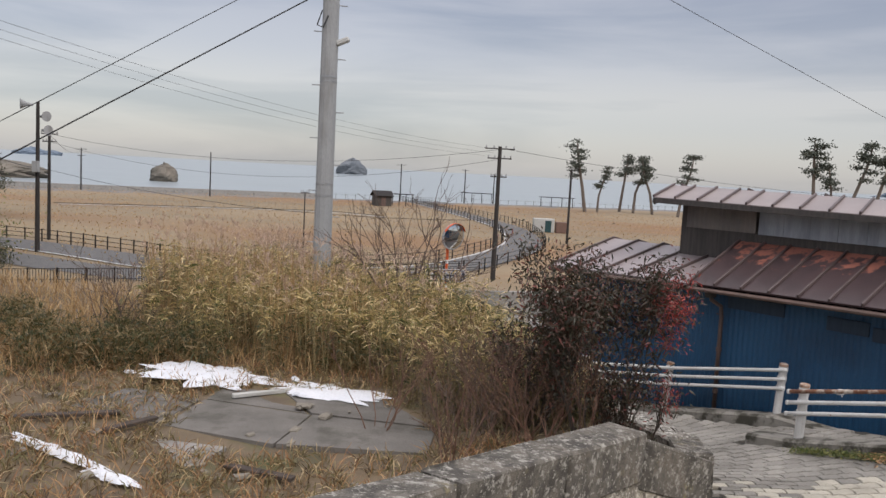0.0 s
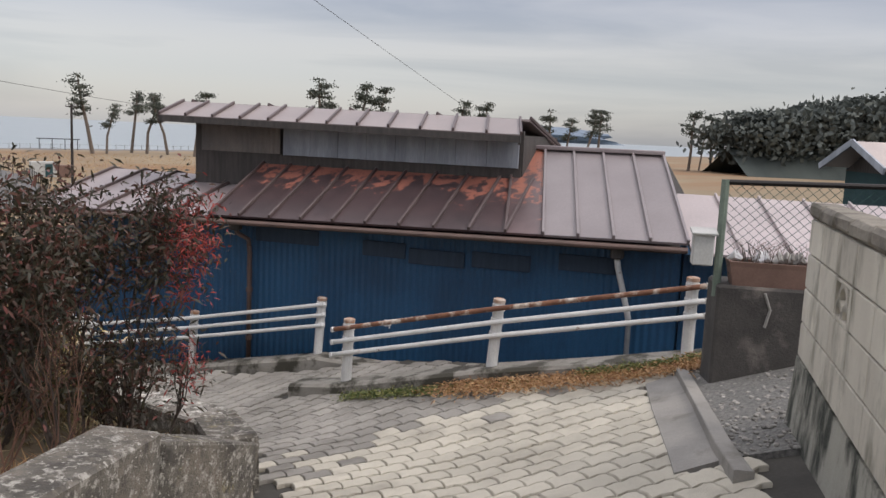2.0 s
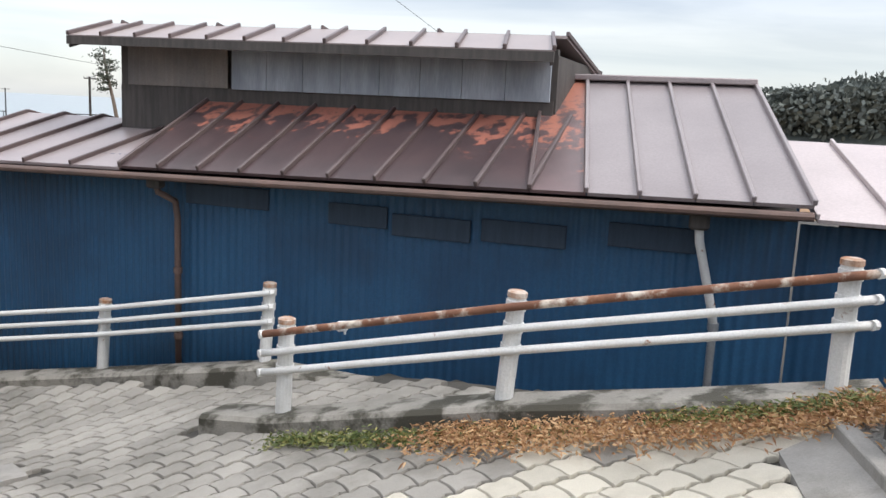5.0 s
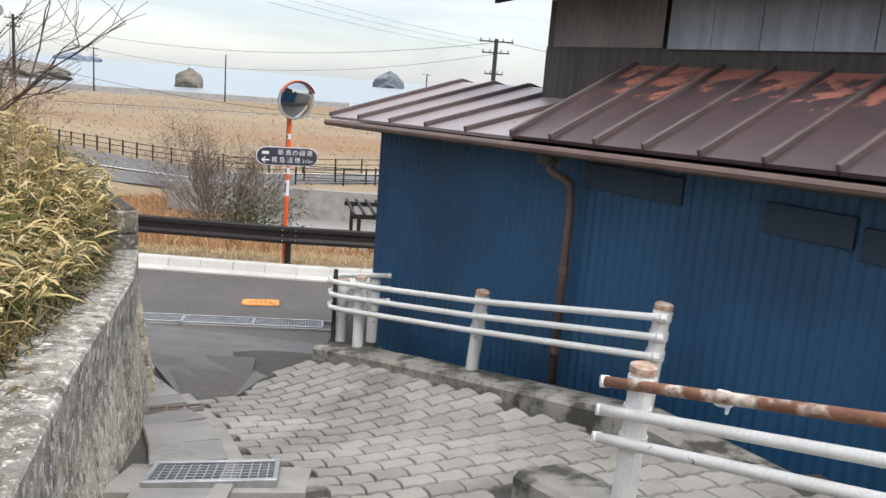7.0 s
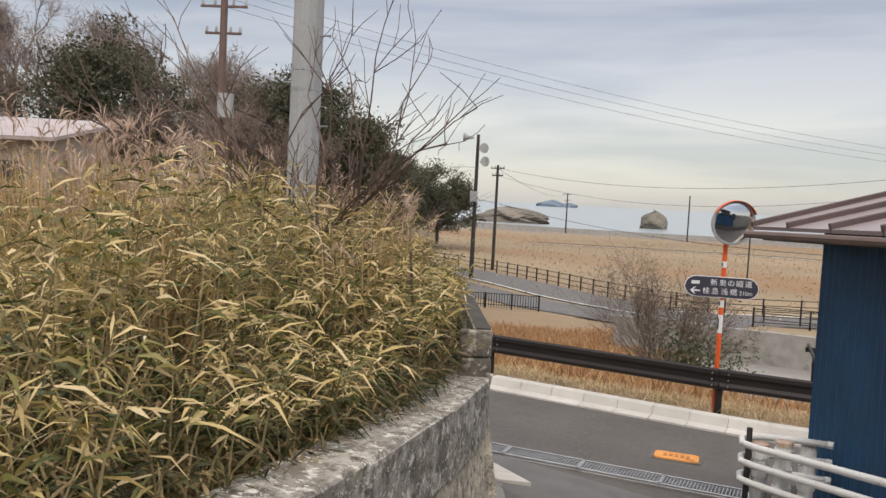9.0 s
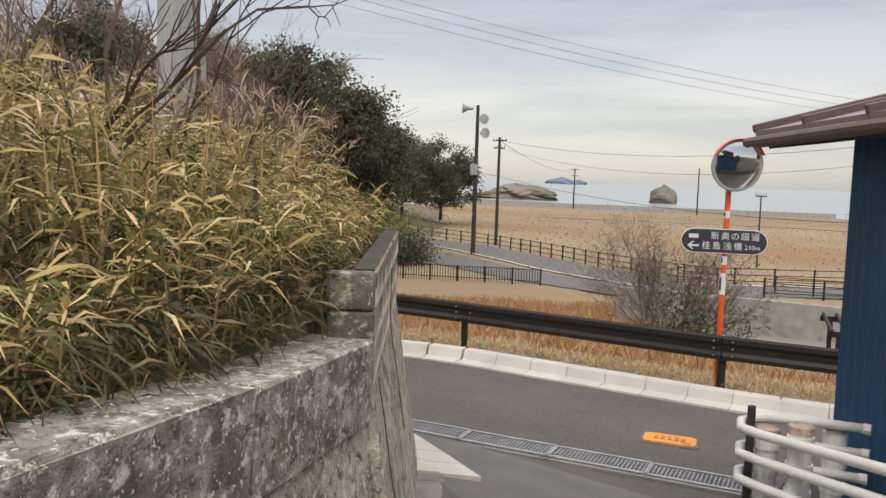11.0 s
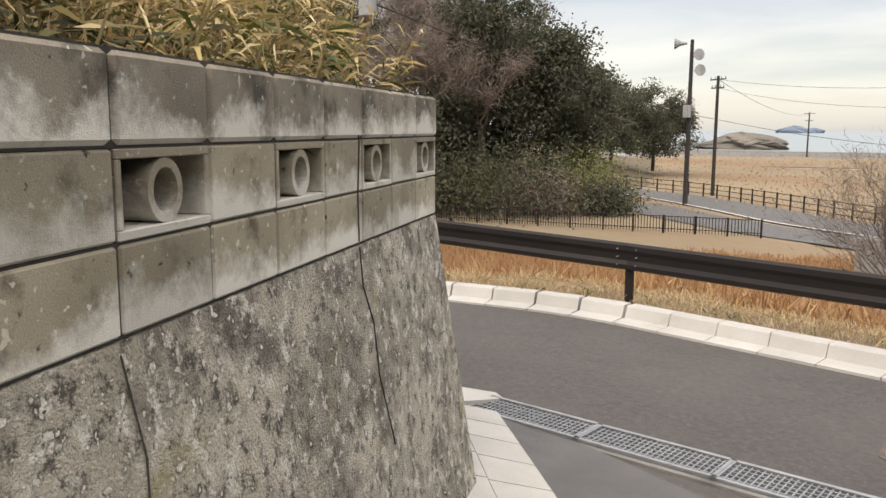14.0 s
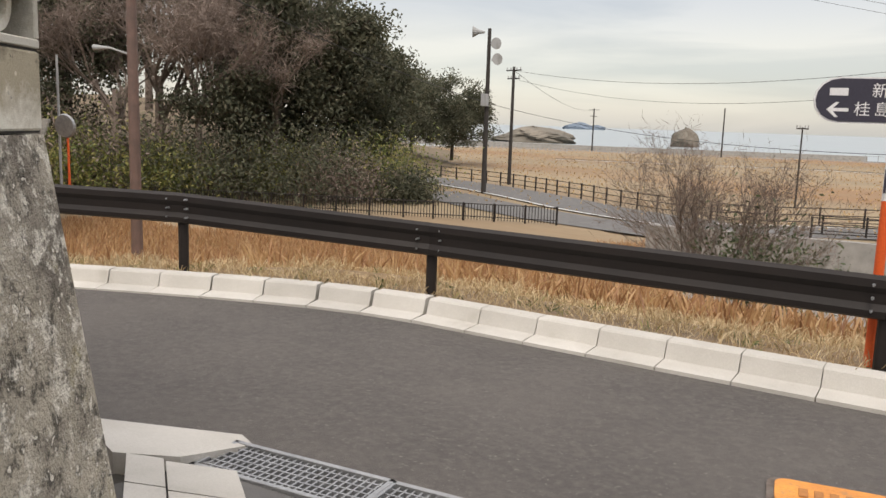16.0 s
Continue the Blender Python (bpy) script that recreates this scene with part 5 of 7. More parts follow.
mbx = thing("meter_box", "white sheet metal box on the fence post", "box", (5.90, 6.48, 0.10), turn=-42)
part("box_body", MB().box((0, 0, 0.12), (0.16, 0.12, 0.26), None, 0.01), M_PANELWHITE, mbx)
part("box_lid", MB().box((0, -0.01, 0.257), (0.20, 0.16, 0.02), Matrix.Rotation(radians(12), 3, "X"), 0.004), M_PANELWHITE, mbx)

low_roof = thing("lean_to", "low lean-to with a pale metal roof beyond the shed", "shed", fp(8.9, 0.2, -2.75))
for i in range(8):
    s0, s1 = 8.84 + 0.55 * i, 8.84 + 0.55 * (i + 1)
    m = slab(MB(), [fp(s0, -0.25, -0.17), fp(s1 - 0.008, -0.25, -0.17), fp(s1 - 0.35, 1.9, 0.36), fp(s0 - 0.35, 1.9, 0.36)], 0.03)
    part("roof_sheet", local(m, fp(8.9, 0.2, -2.75)), M_ROOF_PINK, low_roof)
    a_, b_ = fp(s0, -0.26, -0.15), fp(s0 - 0.35, 1.9, 0.38)
    part("standing_seam", local(MB().box((a_ + b_) / 2, ((b_ - a_).length, 0.03, 0.045), along(a_, b_), 0.005), fp(8.9, 0.2, -2.75)), M_ROOF_PINK, low_roof)
part("front_wall", local(corrugated(MB(), 8.75, 13.1, -2.78, -0.25, 0.12), fp(8.9, 0.2, -2.75)), M_BLUE, low_roof)
part("back_wall", local(MB().box(fp(11.0, 1.9, -1.3), (3.6, 0.06, 3.2), TURN_F), fp(8.9, 0.2, -2.75)), M_DARKWOOD, low_roof)

hut_o = Vector((15.6, 10.2, -2.75))
hut = thing("neighbour_hut", "teal boarded hut with a pale gabled metal roof", "hut", hut_o, turn=-33)
part("hut_wall", MB().box((2.5, 1.25, 1.72), (4.8, 2.2, 3.5), None, 0.01), M_TEAL, hut)
for s in (0, 1):
    y0, y1 = (1.25, -0.05) if s == 0 else (1.25, 2.55)
    for i in range(9):
        x0, x1 = -0.35 + 0.66 * i, -0.35 + 0.66 * (i + 1)
        part("roof_sheet", slab(MB(), [(x0, y0, 4.0), (x1 - 0.01, y0, 4.0), (x1 - 0.01, y1, 3.5), (x0, y1, 3.5)], 0.035), M_ROOF_PALE2, hut)
part("gable", MB().add([(0.08, 0.15, 3.4), (0.08, 2.35, 3.4), (0.08, 1.25, 3.94), (0.14, 0.15, 3.4), (0.14, 2.35, 3.4), (0.14, 1.25, 3.94)], [(2, 1, 0), (3, 4, 5), (0, 1, 4, 3), (1, 2, 5, 4), (2, 0, 3, 5)]), M_DARKWOOD, hut)
for y0 in (-0.05, 2.55):
    a_, b_ = Vector((-0.37, 1.25, 3.98)), Vector((-0.37, y0, 3.47))
    part("barge_board", MB().box((a_ + b_) / 2, ((b_ - a_).length, 0.04, 0.13), along(a_, b_)), M_GREYWALL, hut)
part("hut_window", MB().box((3.2, 0.14, 2.7), (0.9, 0.05, 0.5), None, 0.01), M_PANELWHITE, hut)

# ---- poles and wires ----
def pole(name, label, x, y, base, top, r0, r1, material, arms=(), group="utility poles"):
    """A utility pole; arms: (height, length, turn in degrees)."""
    ob = thing(name, label, "utility pole", (x, y, base), group=group)
    h = top - base
    part("shaft", MB().tube([(0, 0, -0.5), (0, 0, h * 0.5), (0, 0, h)], [r0, (r0 + r1) / 2, r1], 12), material, ob)
    for z, ln, turn in arms:
        d_ = rot_z(turn) @ Vector((ln / 2, 0, 0))
        arm = part("crossarm", MB().box((0, 0, z - base), (ln, 0.09, 0.09), rot_z(turn), 0.01), material, ob)
        for k in (-0.92, -0.4, 0.4, 0.92):
            c_ = d_ * k + Vector((0, 0, z - base + 0.05))
            part("insulator", MB().tube([c_, c_ + Vector((0, 0, 0.12)), c_ + Vector((0, 0, 0.2))], [0.06, 0.05, 0.03], 6), M_POLE, arm)
    return ob


CP = (-2.11, 14.28)
cpole = pole("concrete_pole", "tall grey concrete utility pole among bamboo grass", *CP, -1.5, 7.5, 0.165, 0.125, M_POLE)
for i, z in enumerate(np.arange(1.55, 8.2, 0.45)):
    g = math.radians(8 if i % 2 else 188)
    a_ = Vector((math.cos(g) * 0.14, math.sin(g) * 0.14, z))
    part("step_bolt", MB().tube([a_, a_ + Vector((math.cos(g) * 0.14, math.sin(g) * 0.14, 0))], 0.009, 6), M_STEEL, cpole)
for z in (2.35, 2.55, 4.3, 4.38):
    part("band", MB().tube([(0, 0, z), (0, 0, z + 0.03)], 0.162 - 0.003 * z, 14), M_STEEL, cpole)
part("bracket", MB().box((0.22, -0.02, 5.0), (0.24, 0.12, 0.09), Matrix.Rotation(radians(-25), 3, "Y"), 0.02), M_PANELWHITE, cpole)
part("cable_loop", MB().tube([(-0.14, -0.05, 5.5), (-0.22, -0.06, 5.25), (-0.10, -0.15, 5.2), (-0.02, -0.16, 5.4)], 0.012, 6), M_BLACK, cpole)

speaker_pole = pole("speaker_pole", "dark pole carrying grey loudspeaker horns", -32.9, 66.2, -6.95, 5.2, 0.2, 0.13, M_DARKPOLE)
for dx_, z, s in ((-0.7, 11.9, -1), (0.8, 9.9, 1), (0.5, 11.0, 1)):
    a_ = Vector((dx_ * 0.5, -0.1, z))
    ob = part("horn", MB().tube([a_, a_ + Vector((s * 0.35, -0.25, 0)), a_ + Vector((s * 0.75, -0.5, 0))], [0.09, 0.16, 0.42], 12), M_POLE, speaker_pole)
part("control_box", MB().box((0, -0.3, 7.0), (0.5, 0.35, 0.9), None, 0.03), M_POLE, speaker_pole)
pole("utility_pole", "dark utility pole with two crossarms", -36.6, 75.8, -6.9, 3.2, 0.17, 0.12, M_DARKPOLE, [(2.9, 2.0, -20), (2.2, 1.6, -20)])
pole("utility_pole", "distant pole with short crossarms by the shore", -80.3, 180.8, -6.9, 2.3, 0.18, 0.13, M_DARKPOLE, [(2.0, 2.6, -10), (0.6, 1.8, -10)])
pole("lamp_pole", "plain slim pole far off on the grassland", -51.6, 179.9, -6.9, 2.8, 0.16, 0.12, M_DARKPOLE)
pole("utility_pole", "dark utility pole with three crossarms beside the curving road", 3.99, 63.6, -6.85, 3.48, 0.2, 0.14, M_DARKPOLE, [(3.3, 2.3, 0), (2.56, 1.85, 0), (1.15, 1.25, 0)])
pole("utility_pole", "dark pole at the inside of the road bend", 15.3, 101.6, -6.9, 2.4, 0.16, 0.12, M_DARKPOLE, [(2.2, 1.2, 0)])
pole("utility_pole", "far pole by the shore road", -11.9, 215.0, -6.9, 2.6, 0.17, 0.13, M_DARKPOLE, [(2.3, 2.4, 0)])
pole("utility_pole", "far pole by the shore", 5.0, 222.0, -6.9, 2.0, 0.17, 0.13, M_DARKPOLE, [(1.8, 2.0, 0)])
pole("utility_pole", "far pole by the shore shelter", 13.4, 232.0, -6.9, 1.2, 0.17, 0.13, M_DARKPOLE, [(0.9, 2.0, 0)])
pole("street_lamp", "slim dark street lamp beyond the shrub", -13.0, 76.0, -6.9, -1.2, 0.07, 0.05, M_DARKPOLE, [(-1.3, 0.8, 20)])
LP = (-21.05, 29.16)
tpole = pole("utility_pole", "brown utility pole with a transformer near the wood", *LP, -6.6, 7.7, 0.18, 0.13, M_BROWNPIPE, [(7.4, 1.8, 30), (6.6, 1.8, 30), (5.6, 1.4, 30)])
part("transformer", MB().tube([(0.5, -0.2, 9.0), (0.5, -0.2, 9.9)], 0.3, 14), M_POLE, tpole)
part("street_lamp_arm", MB().tube([(0, 0, 6.6), (-0.5, -0.4, 6.8), (-0.9, -0.7, 6.8)], [0.03, 0.03, 0.09], 8), M_POLE, tpole)


def wire(p_, q_, sag, r=0.012, n=24):
    p_, q_ = Vector(p_), Vector(q_)
    return [p_.lerp(q_, i / n) - Vector((0, 0, sag * 4 * (i / n) * (1 - i / n))) for i in range(n + 1)]


def cable(p_, q_, sag, r=0.015, label="black overhead cable between poles"):
    m = MB().tube(wire(p_, q_, sag), r, 5)
    m.smooth = True
    return tagged(part("overhead_cable", m, M_BLACK), label, "cable", "overhead cables")


cable((*CP, 4.4), (-10.5, 11.1, -1.3), 0.0, 0.012, "taut black stay wire of the pole")
cable((*CP, 5.0), (-10.9, 11.0, -1.0), 0.0, 0.007, "thin taut stay wire of the pole")
for dz in (0.0, 0.35, 0.7):
    cable((LP[0], LP[1], 6.6 + dz), (3.99 - 0.8 + dz, 63.6, 2.7 + dz * 0.8), 0.9, 0.007, "thin overhead cable towards the shore")
cable((-36.6, 75.8, 2.9), (-80.3, 180.8, 1.9), 1.2, 0.02)
cable((-36.6, 75.8, 2.9), (3.99, 63.6, 3.25), 1.6, 0.014, "sagging overhead cable across the grassland")
cable((-36.6, 75.8, 2.2), (3.99, 63.6, 2.5), 2.2, 0.012)
cable((3.99, 63.6, 3.35), (70.0, 95.0, 1.2), 1.3, 0.015)
cable((LP[0], LP[1], 3.0), (-36.6, 75.8, -0.4), 0.5, 0.02)
cable((-36.6, 75.8, -0.4), (3.99, 63.6, -2.2), 1.2, 0.018)
cable((-5.83, 12.86, 8.41), (29.4, 44.1, 2.44), 0.0, 0.009)

# ---- roads, fences and huts on the lowland ----
def ribbon(pts, width, z, name, material, label, category, lift=0.0):
    m = MB()
    pts = [Vector((*p, 0)) for p in pts]
    for i, p_ in enumerate(pts):
        way = (pts[min(i + 1, len(pts) - 1)] - pts[max(i - 1, 0)]).normalized()
        side = Vector((way.y, -way.x, 0)) * width / 2
        for q_ in (p_ - side, p_ + side):
            zz = max(float(ground_z(q_.x, q_.y)), FIELD_Z) if z is None else z
            m.v.append((q_.x, q_.y, zz + lift))
    m.f = [(2 * i, 2 * i + 1, 2 * i + 3, 2 * i + 2) for i in range(len(pts) - 1)]
    return tagged(part(name, m, material), label, category, kind="structure")


def smooth_line(pts, n=6):
    out_ = []
    P_ = [Vector((*p, 0)) for p in pts]
    for i in range(len(P_) - 1):
        a_, b_, c_, d_ = P_[max(i - 1, 0)], P_[i], P_[i + 1], P_[min(i + 2, len(P_) - 1)]
        for k in range(n):
            t = k / n
            v = 0.5 * ((2 * b_) + (c_ - a_) * t + (2 * a_ - 5 * b_ + 4 * c_ - d_) * t * t + (3 * b_ - a_ - 3 * c_ + d_) * t ** 3)
            out_.append((v.x, v.y))
    return out_ + [tuple(pts[-1])]


OUTER = smooth_line([(-8, 216), (1.5, 175), (8.5, 148), (12.6, 126), (12.4, 100), (9.9, 86), (6.0, 75), (1.75, 66), (-8, 58)])
INNER = smooth_line([(-11.5, 216), (-1.5, 172), (4.0, 145), (7.6, 122), (7.4, 102), (5.2, 90), (0.9, 77), (-3.5, 69), (-14, 61)])
MID = [((a_[0] + b_[0]) / 2, (a_[1] + b_[1]) / 2) for a_, b_ in zip(OUTER, INNER)]
ribbon(MID, 4.6, FIELD_Z, "road_curving", M_OLD_ASPHALT, "grey lane curving across the grassland to the shore", "road", 0.06)
ribbon([(a_[0] * 0.93 + b_[0] * 0.07, a_[1] * 0.93 + b_[1] * 0.07) for a_, b_ in zip(INNER, OUTER)], 0.35, FIELD_Z, "road_line_curve", M_ROADLINE, "white edge line of the curving lane", "road line", 0.075)
WEST = smooth_line([(-75, 92), (-52, 77), (-38, 71.5), (-29, 66.8), (-20, 61.5), (-8, 58)])
ribbon(WEST, 5.2, FIELD_Z, "road_west", M_OLD_ASPHALT, "grey lowland road with white edge lines", "road", 0.07)
ribbon([(x - 1.3, y - 2.1) for x, y in WEST], 0.3, FIELD_Z, "road_line_west", M_ROADLINE, "white edge line of the lowland road", "road line", 0.085)
ribbon(smooth_line([(-62, 130), (-40, 140), (-22, 146), (-10, 140)]), 1.2, FIELD_Z, "field_ditch", M_DARKHILL, "dark ditch line across the field", "ditch", 0.05)
ribbon(smooth_line([(-60, 127), (-40, 137), (-22, 142.5), (-10, 137)]), 0.9, FIELD_Z, "field_track", M_ROADLINE, "pale strip of old snow by the ditch", "snow", 0.06)
ribbon([(-36, 63.5), (-28, 59), (-21, 56), (-13, 54.5)], 4.5, FIELD_Z, "yard", M_OLD_ASPHALT, "worn grey yard beside the lowland road", "yard", 0.05)
ribbon([(-8, 40), (-1, 41), (12, 43)], 14.0, None, "car_park", M_GREYYARD, "pale grey gravel car park below the road", "car park", 0.06)


def rail_fence(pts, step, height, label, rails=3, r=0.045):
    f = thing("rail_fence", label, "fence", (*pts[0], FIELD_Z), group="dark rail fences on the lowland")
    o = Vector((*pts[0], FIELD_Z))
    P_ = fine_line(pts, step)
    Q = [Vector((x, y, max(float(ground_z(x, y)), FIELD_Z))) - o for x, y in P_]
    post_me = MB().box((0, 0, height / 2 - 0.05), (r * 2.2, r * 2.2, height + 0.1), None, 0.01).mesh("post", M_DARKBROWN)
    for q_ in Q:
        part("post", post_me, None, f).location = q_
    for k in range(rails):
        z = height * (0.25 + 0.68 * k / max(1, rails - 1))
        part("rail", MB().tube([q_ + Vector((0, 0, z)) for q_ in Q], r * 0.6, 5), M_DARKBROWN, f)
    return f


rail_fence(OUTER[::2], 2.2, 1.15, "dark brown rail fence along the curving lane")
rail_fence(INNER[::2], 2.2, 1.15, "dark brown rail fence on the inside of the bend")
rail_fence([(x + 1.6, y + 2.6) for x, y in WEST][:-3], 2.2, 1.15, "dark brown rail fence along the lowland road")
rail_fence([(-8, 60.5), (-2, 62), (3, 66)], 2.0, 1.1, "dark rail fence at the grassland's edge")
rail_fence([(-44, 40), (-34, 46.2), (-27, 49.4), (-19.5, 53)], 1.6, 1.0, "dark picket fence beyond the verge", 2, 0.04)
m = MB()
for x, y in fine_line([(-44, 40), (-34, 46.2), (-27, 49.4), (-19.5, 53)], 0.16):
    m.box((x, y, float(ground_z(x, y)) + 0.5), (0.03, 0.03, 0.85))
tagged(part("fence_pickets", m, M_DARKBROWN), "close dark upright pickets of the verge fence", "fence", kind="stuff")


def hut_small(x, y, w, d, h, label, turn=0):
    o = thing("small_hut", label, "hut", (x, y, FIELD_Z), turn=turn)
    part("hut_wall", MB().box((0, 0, h / 2), (w, d, h)), M_DARKWOOD, o)
    for s in (-1, 1):
        part("roof", slab(MB(), [(-w * 0.6, 0, h + w * 0.28), (w * 0.6, 0, h + w * 0.28), (w * 0.6, s * d * 0.65, h - 0.1), (-w * 0.6, s * d * 0.65, h - 0.1)], 0.12), M_DARKBROWN, o)
    part("hut_door", MB().box((0, -d / 2 - 0.03, h * 0.42), (1.0, 0.06, h * 0.8), None, 0.02), M_BROWNPIPE, o)
    return o


hut_small(-13.8, 178, 3.6, 3.0, 2.3, "dark brown wooden hut by the shore road", 20)
for x, y, ln in ((-9.5, 182, 5.0), (8.5, 225, 9.0), (30.0, 222, 9.5)):
    o = thing("shelter", "open dark timber shelter by the shore", "shelter", (x, y, FIELD_Z), group="shore shelters")
    part("shelter_roof", MB().box((0, 0, 2.6), (ln, 2.2, 0.16), None, 0.03), M_DARKBROWN, o)
    for k in (-0.45, -0.15, 0.15, 0.45):
        part("shelter_post", MB().box((k * ln, 0, 1.25), (0.16, 0.16, 2.6)), M_DARKBROWN, o)
o = thing("storage_box", "white storage cabin on the grassland", "cabin", (14.6, 121, FIELD_Z))
part("cabin_body", MB().box((0, 0, 1.0), (3.0, 2.0, 2.0), None, 0.05), M_PANELWHITE, o)
part("cabin_door", MB().box((0.6, -1.03, 0.9), (0.9, 0.06, 1.7)), M_TEAL, o)
part("side_crate", MB().box((2.6, 0, 0.8), (1.6, 1.6, 1.6), None, 0.05), M_TERRACOTTA, o)

# pergola with a picnic table in the car park
pg = Vector((0.5, 36.6, float(ground_z(0.5, 36.6))))
per = thing("pergola", "dark timber pergola with slatted roof", "pergola", pg, turn=14)
for x in (-1.3, 1.3):
    for y in (-1.5, 1.5):
        part("pergola_post", MB().box((x, y, 1.1), (0.13, 0.13, 2.4), None, 0.01), M_DARKBROWN, per)
for y in (-1.5, 1.5):
    part("beam", MB().box((0, y, 2.28), (3.2, 0.1, 0.16)), M_DARKBROWN, per)
for i in range(9):
    part("slat", MB().box((-1.5 + 0.375 * i, 0, 2.4), (0.07, 3.6, 0.1)), M_DARKBROWN, per)
tb = thing("picnic_table", "dark picnic table with benches on pale ground", "picnic table", pg + Vector((0.0, 0.2, 0)), turn=14)
part("tabletop", MB().box((0, 0, 0.72), (1.5, 0.7, 0.06), None, 0.01), M_DARKBROWN, tb)
for s in (-1, 1):
    part("bench_seat", MB().box((0, s * 0.75, 0.42), (1.5, 0.28, 0.06), None, 0.01), M_DARKBROWN, tb)
    for x in (-0.6, 0.6):
        part("leg", MB().box((x, s * 0.4, 0.35), (0.08, 0.5, 0.7)), M_DARKBROWN, tb)
wallet = MB().sweep([(-11, 44.5, FIELD_Z + 1.3), (-4, 45.5, FIELD_Z + 1.3), (3, 46.2, FIELD_Z + 1.3), (10, 48, FIELD_Z + 1.3)], [(-0.2, -1.6), (-0.2, 0.3), (0.2, 0.3), (0.2, -1.6)])
tagged(part("low_wall", wallet, M_CONCRETE), "low stone-faced bank wall behind the car park", "wall", kind="structure")

# house among the trees, seen over the bamboo grass, and roadside things by the wood
ho = Vector((-33.0, 26.0, -3.0))
house = thing("house", "cream house with a pinkish metal roof", "house", ho, turn=35)
part("house_wall", MB().box((0, 0, 2.2), (9, 6, 4.6)), M_CREAM, house)
part("roof", slab(MB(), [(-5, -3.6, 4.4), (5, -3.6, 4.4), (5, 3.4, 5.6), (-5, 3.4, 5.6)], 0.15), M_ROOF_PINK, house)
for x in (-2.6, 0.2, 2.8):
    w_ = part("window", MB().box((x, -3.03, 2.9), (1.5, 0.08, 1.1), None, 0.02), M_SIGN, house)
    part("window_frame", MB().box((x, -3.06, 2.32), (1.6, 0.12, 0.08)), M_PANELWHITE, w_)
stair = thing("shrine_steps", "steep grey steps up into the wood", "steps", (-34.5, 31.5, -5.0), turn=48)
for i in range(16):
    part("step", MB().box((0, 0.3 * i, 0.18 * i + 0.1), (2.0, 0.34, 0.2), None, 0.01), M_CONCRETE, stair)
pole("mirror_pole", "thin pale pole beside the steps", -32.6, 33.2, -5.2, 0.6, 0.06, 0.05, M_POLE)
m2 = thing("small_mirror", "round traffic mirror on an orange pole by the wood", "traffic mirror", (-31.6, 33.0, -5.3))
part("pole", MB().tube([(0, 0, 0), (0, 0, 2.9)], 0.05, 8), M_ORANGE, m2)
part("mirror_face", MB().tube([(0, -0.08, 3.0), (0.03, -0.16, 2.99)], [0.5, 0.46], 20), M_STEEL, m2)

# ---- islands, far shore ----
def rocky(name, label, x, y, z, w, d, h, seed, material, category="island", lean=0.0):
    m = MB()
    n, rings = 36, 12
    for j in range(rings + 1):
        v = j / rings
        for i in range(n):
            g = 2 * math.pi * i / n
            prof_ = (1 - v ** 3) ** 0.6 if j < rings else 0.02
            q_ = Vector((math.cos(g), math.sin(g), 0))
            wob = 1 + 0.35 * noise.noise(q_ * 1.6 + Vector((seed, v * 2.5, 0))) + 0.16 * noise.noise(q_ * 5 + Vector((seed, v * 7, 3)))
            hh = h * v * (1 + 0.22 * noise.noise(q_ * 1.3 + Vector((seed * 2, 9, 0))))
            m.v.append((q_.x * w / 2 * prof_ * wob + lean * hh, q_.y * d / 2 * prof_ * wob, hh))
    m.f = [(j * n + i, j * n + (i + 1) % n, (j + 1) * n + (i + 1) % n, (j + 1) * n + i) for j in range(rings) for i in range(n)] + [tuple(range(rings * n, rings * n + n))]
    ob = part(name, m, material)
    ob.location = (x, y, z)
    return tagged(ob, label, category, kind="structure")


rocky("island_1", "small dark rocky island off the shore", -102, 296, -7.8, 10.5, 9, 6.4, 3.0, M_ROCK)
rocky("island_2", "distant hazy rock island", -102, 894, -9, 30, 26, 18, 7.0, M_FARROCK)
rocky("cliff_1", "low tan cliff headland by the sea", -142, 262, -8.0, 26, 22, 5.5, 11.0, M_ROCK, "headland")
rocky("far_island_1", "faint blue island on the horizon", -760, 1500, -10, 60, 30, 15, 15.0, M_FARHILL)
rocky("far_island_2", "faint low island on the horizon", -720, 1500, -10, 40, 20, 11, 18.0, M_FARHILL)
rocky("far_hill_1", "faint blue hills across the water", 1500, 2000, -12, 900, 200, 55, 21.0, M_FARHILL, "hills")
breakwater = MB().sweep([(-170, 180, FIELD_Z), (-86, 186, FIELD_Z), (-30, 208, FIELD_Z)], [(-1.0, -0.5), (-0.6, 0.9), (0.6, 0.9), (1.0, -0.5)])
tagged(part("sea_wall", breakwater, M_CONCRETE), "long grey concrete sea wall along the beach", "sea wall", kind="structure")
m = MB()
for x, y in fine_line([(-30, 206), (10, 222), (70, 246)], 2.5):
    m.box((x, y, FIELD_Z + 0.4), (0.12, 0.12, 1.6))
m.tube([(-30, 206, FIELD_Z + 1.0), (10, 222, FIELD_Z + 1.0), (70, 246, FIELD_Z + 1.0)], 0.04, 4)
tagged(part("beach_fence", m, M_POLE), "pale low posts of the beach fence", "fence", kind="stuff")

# ---- plants ----
rng = np.random.default_rng(7)


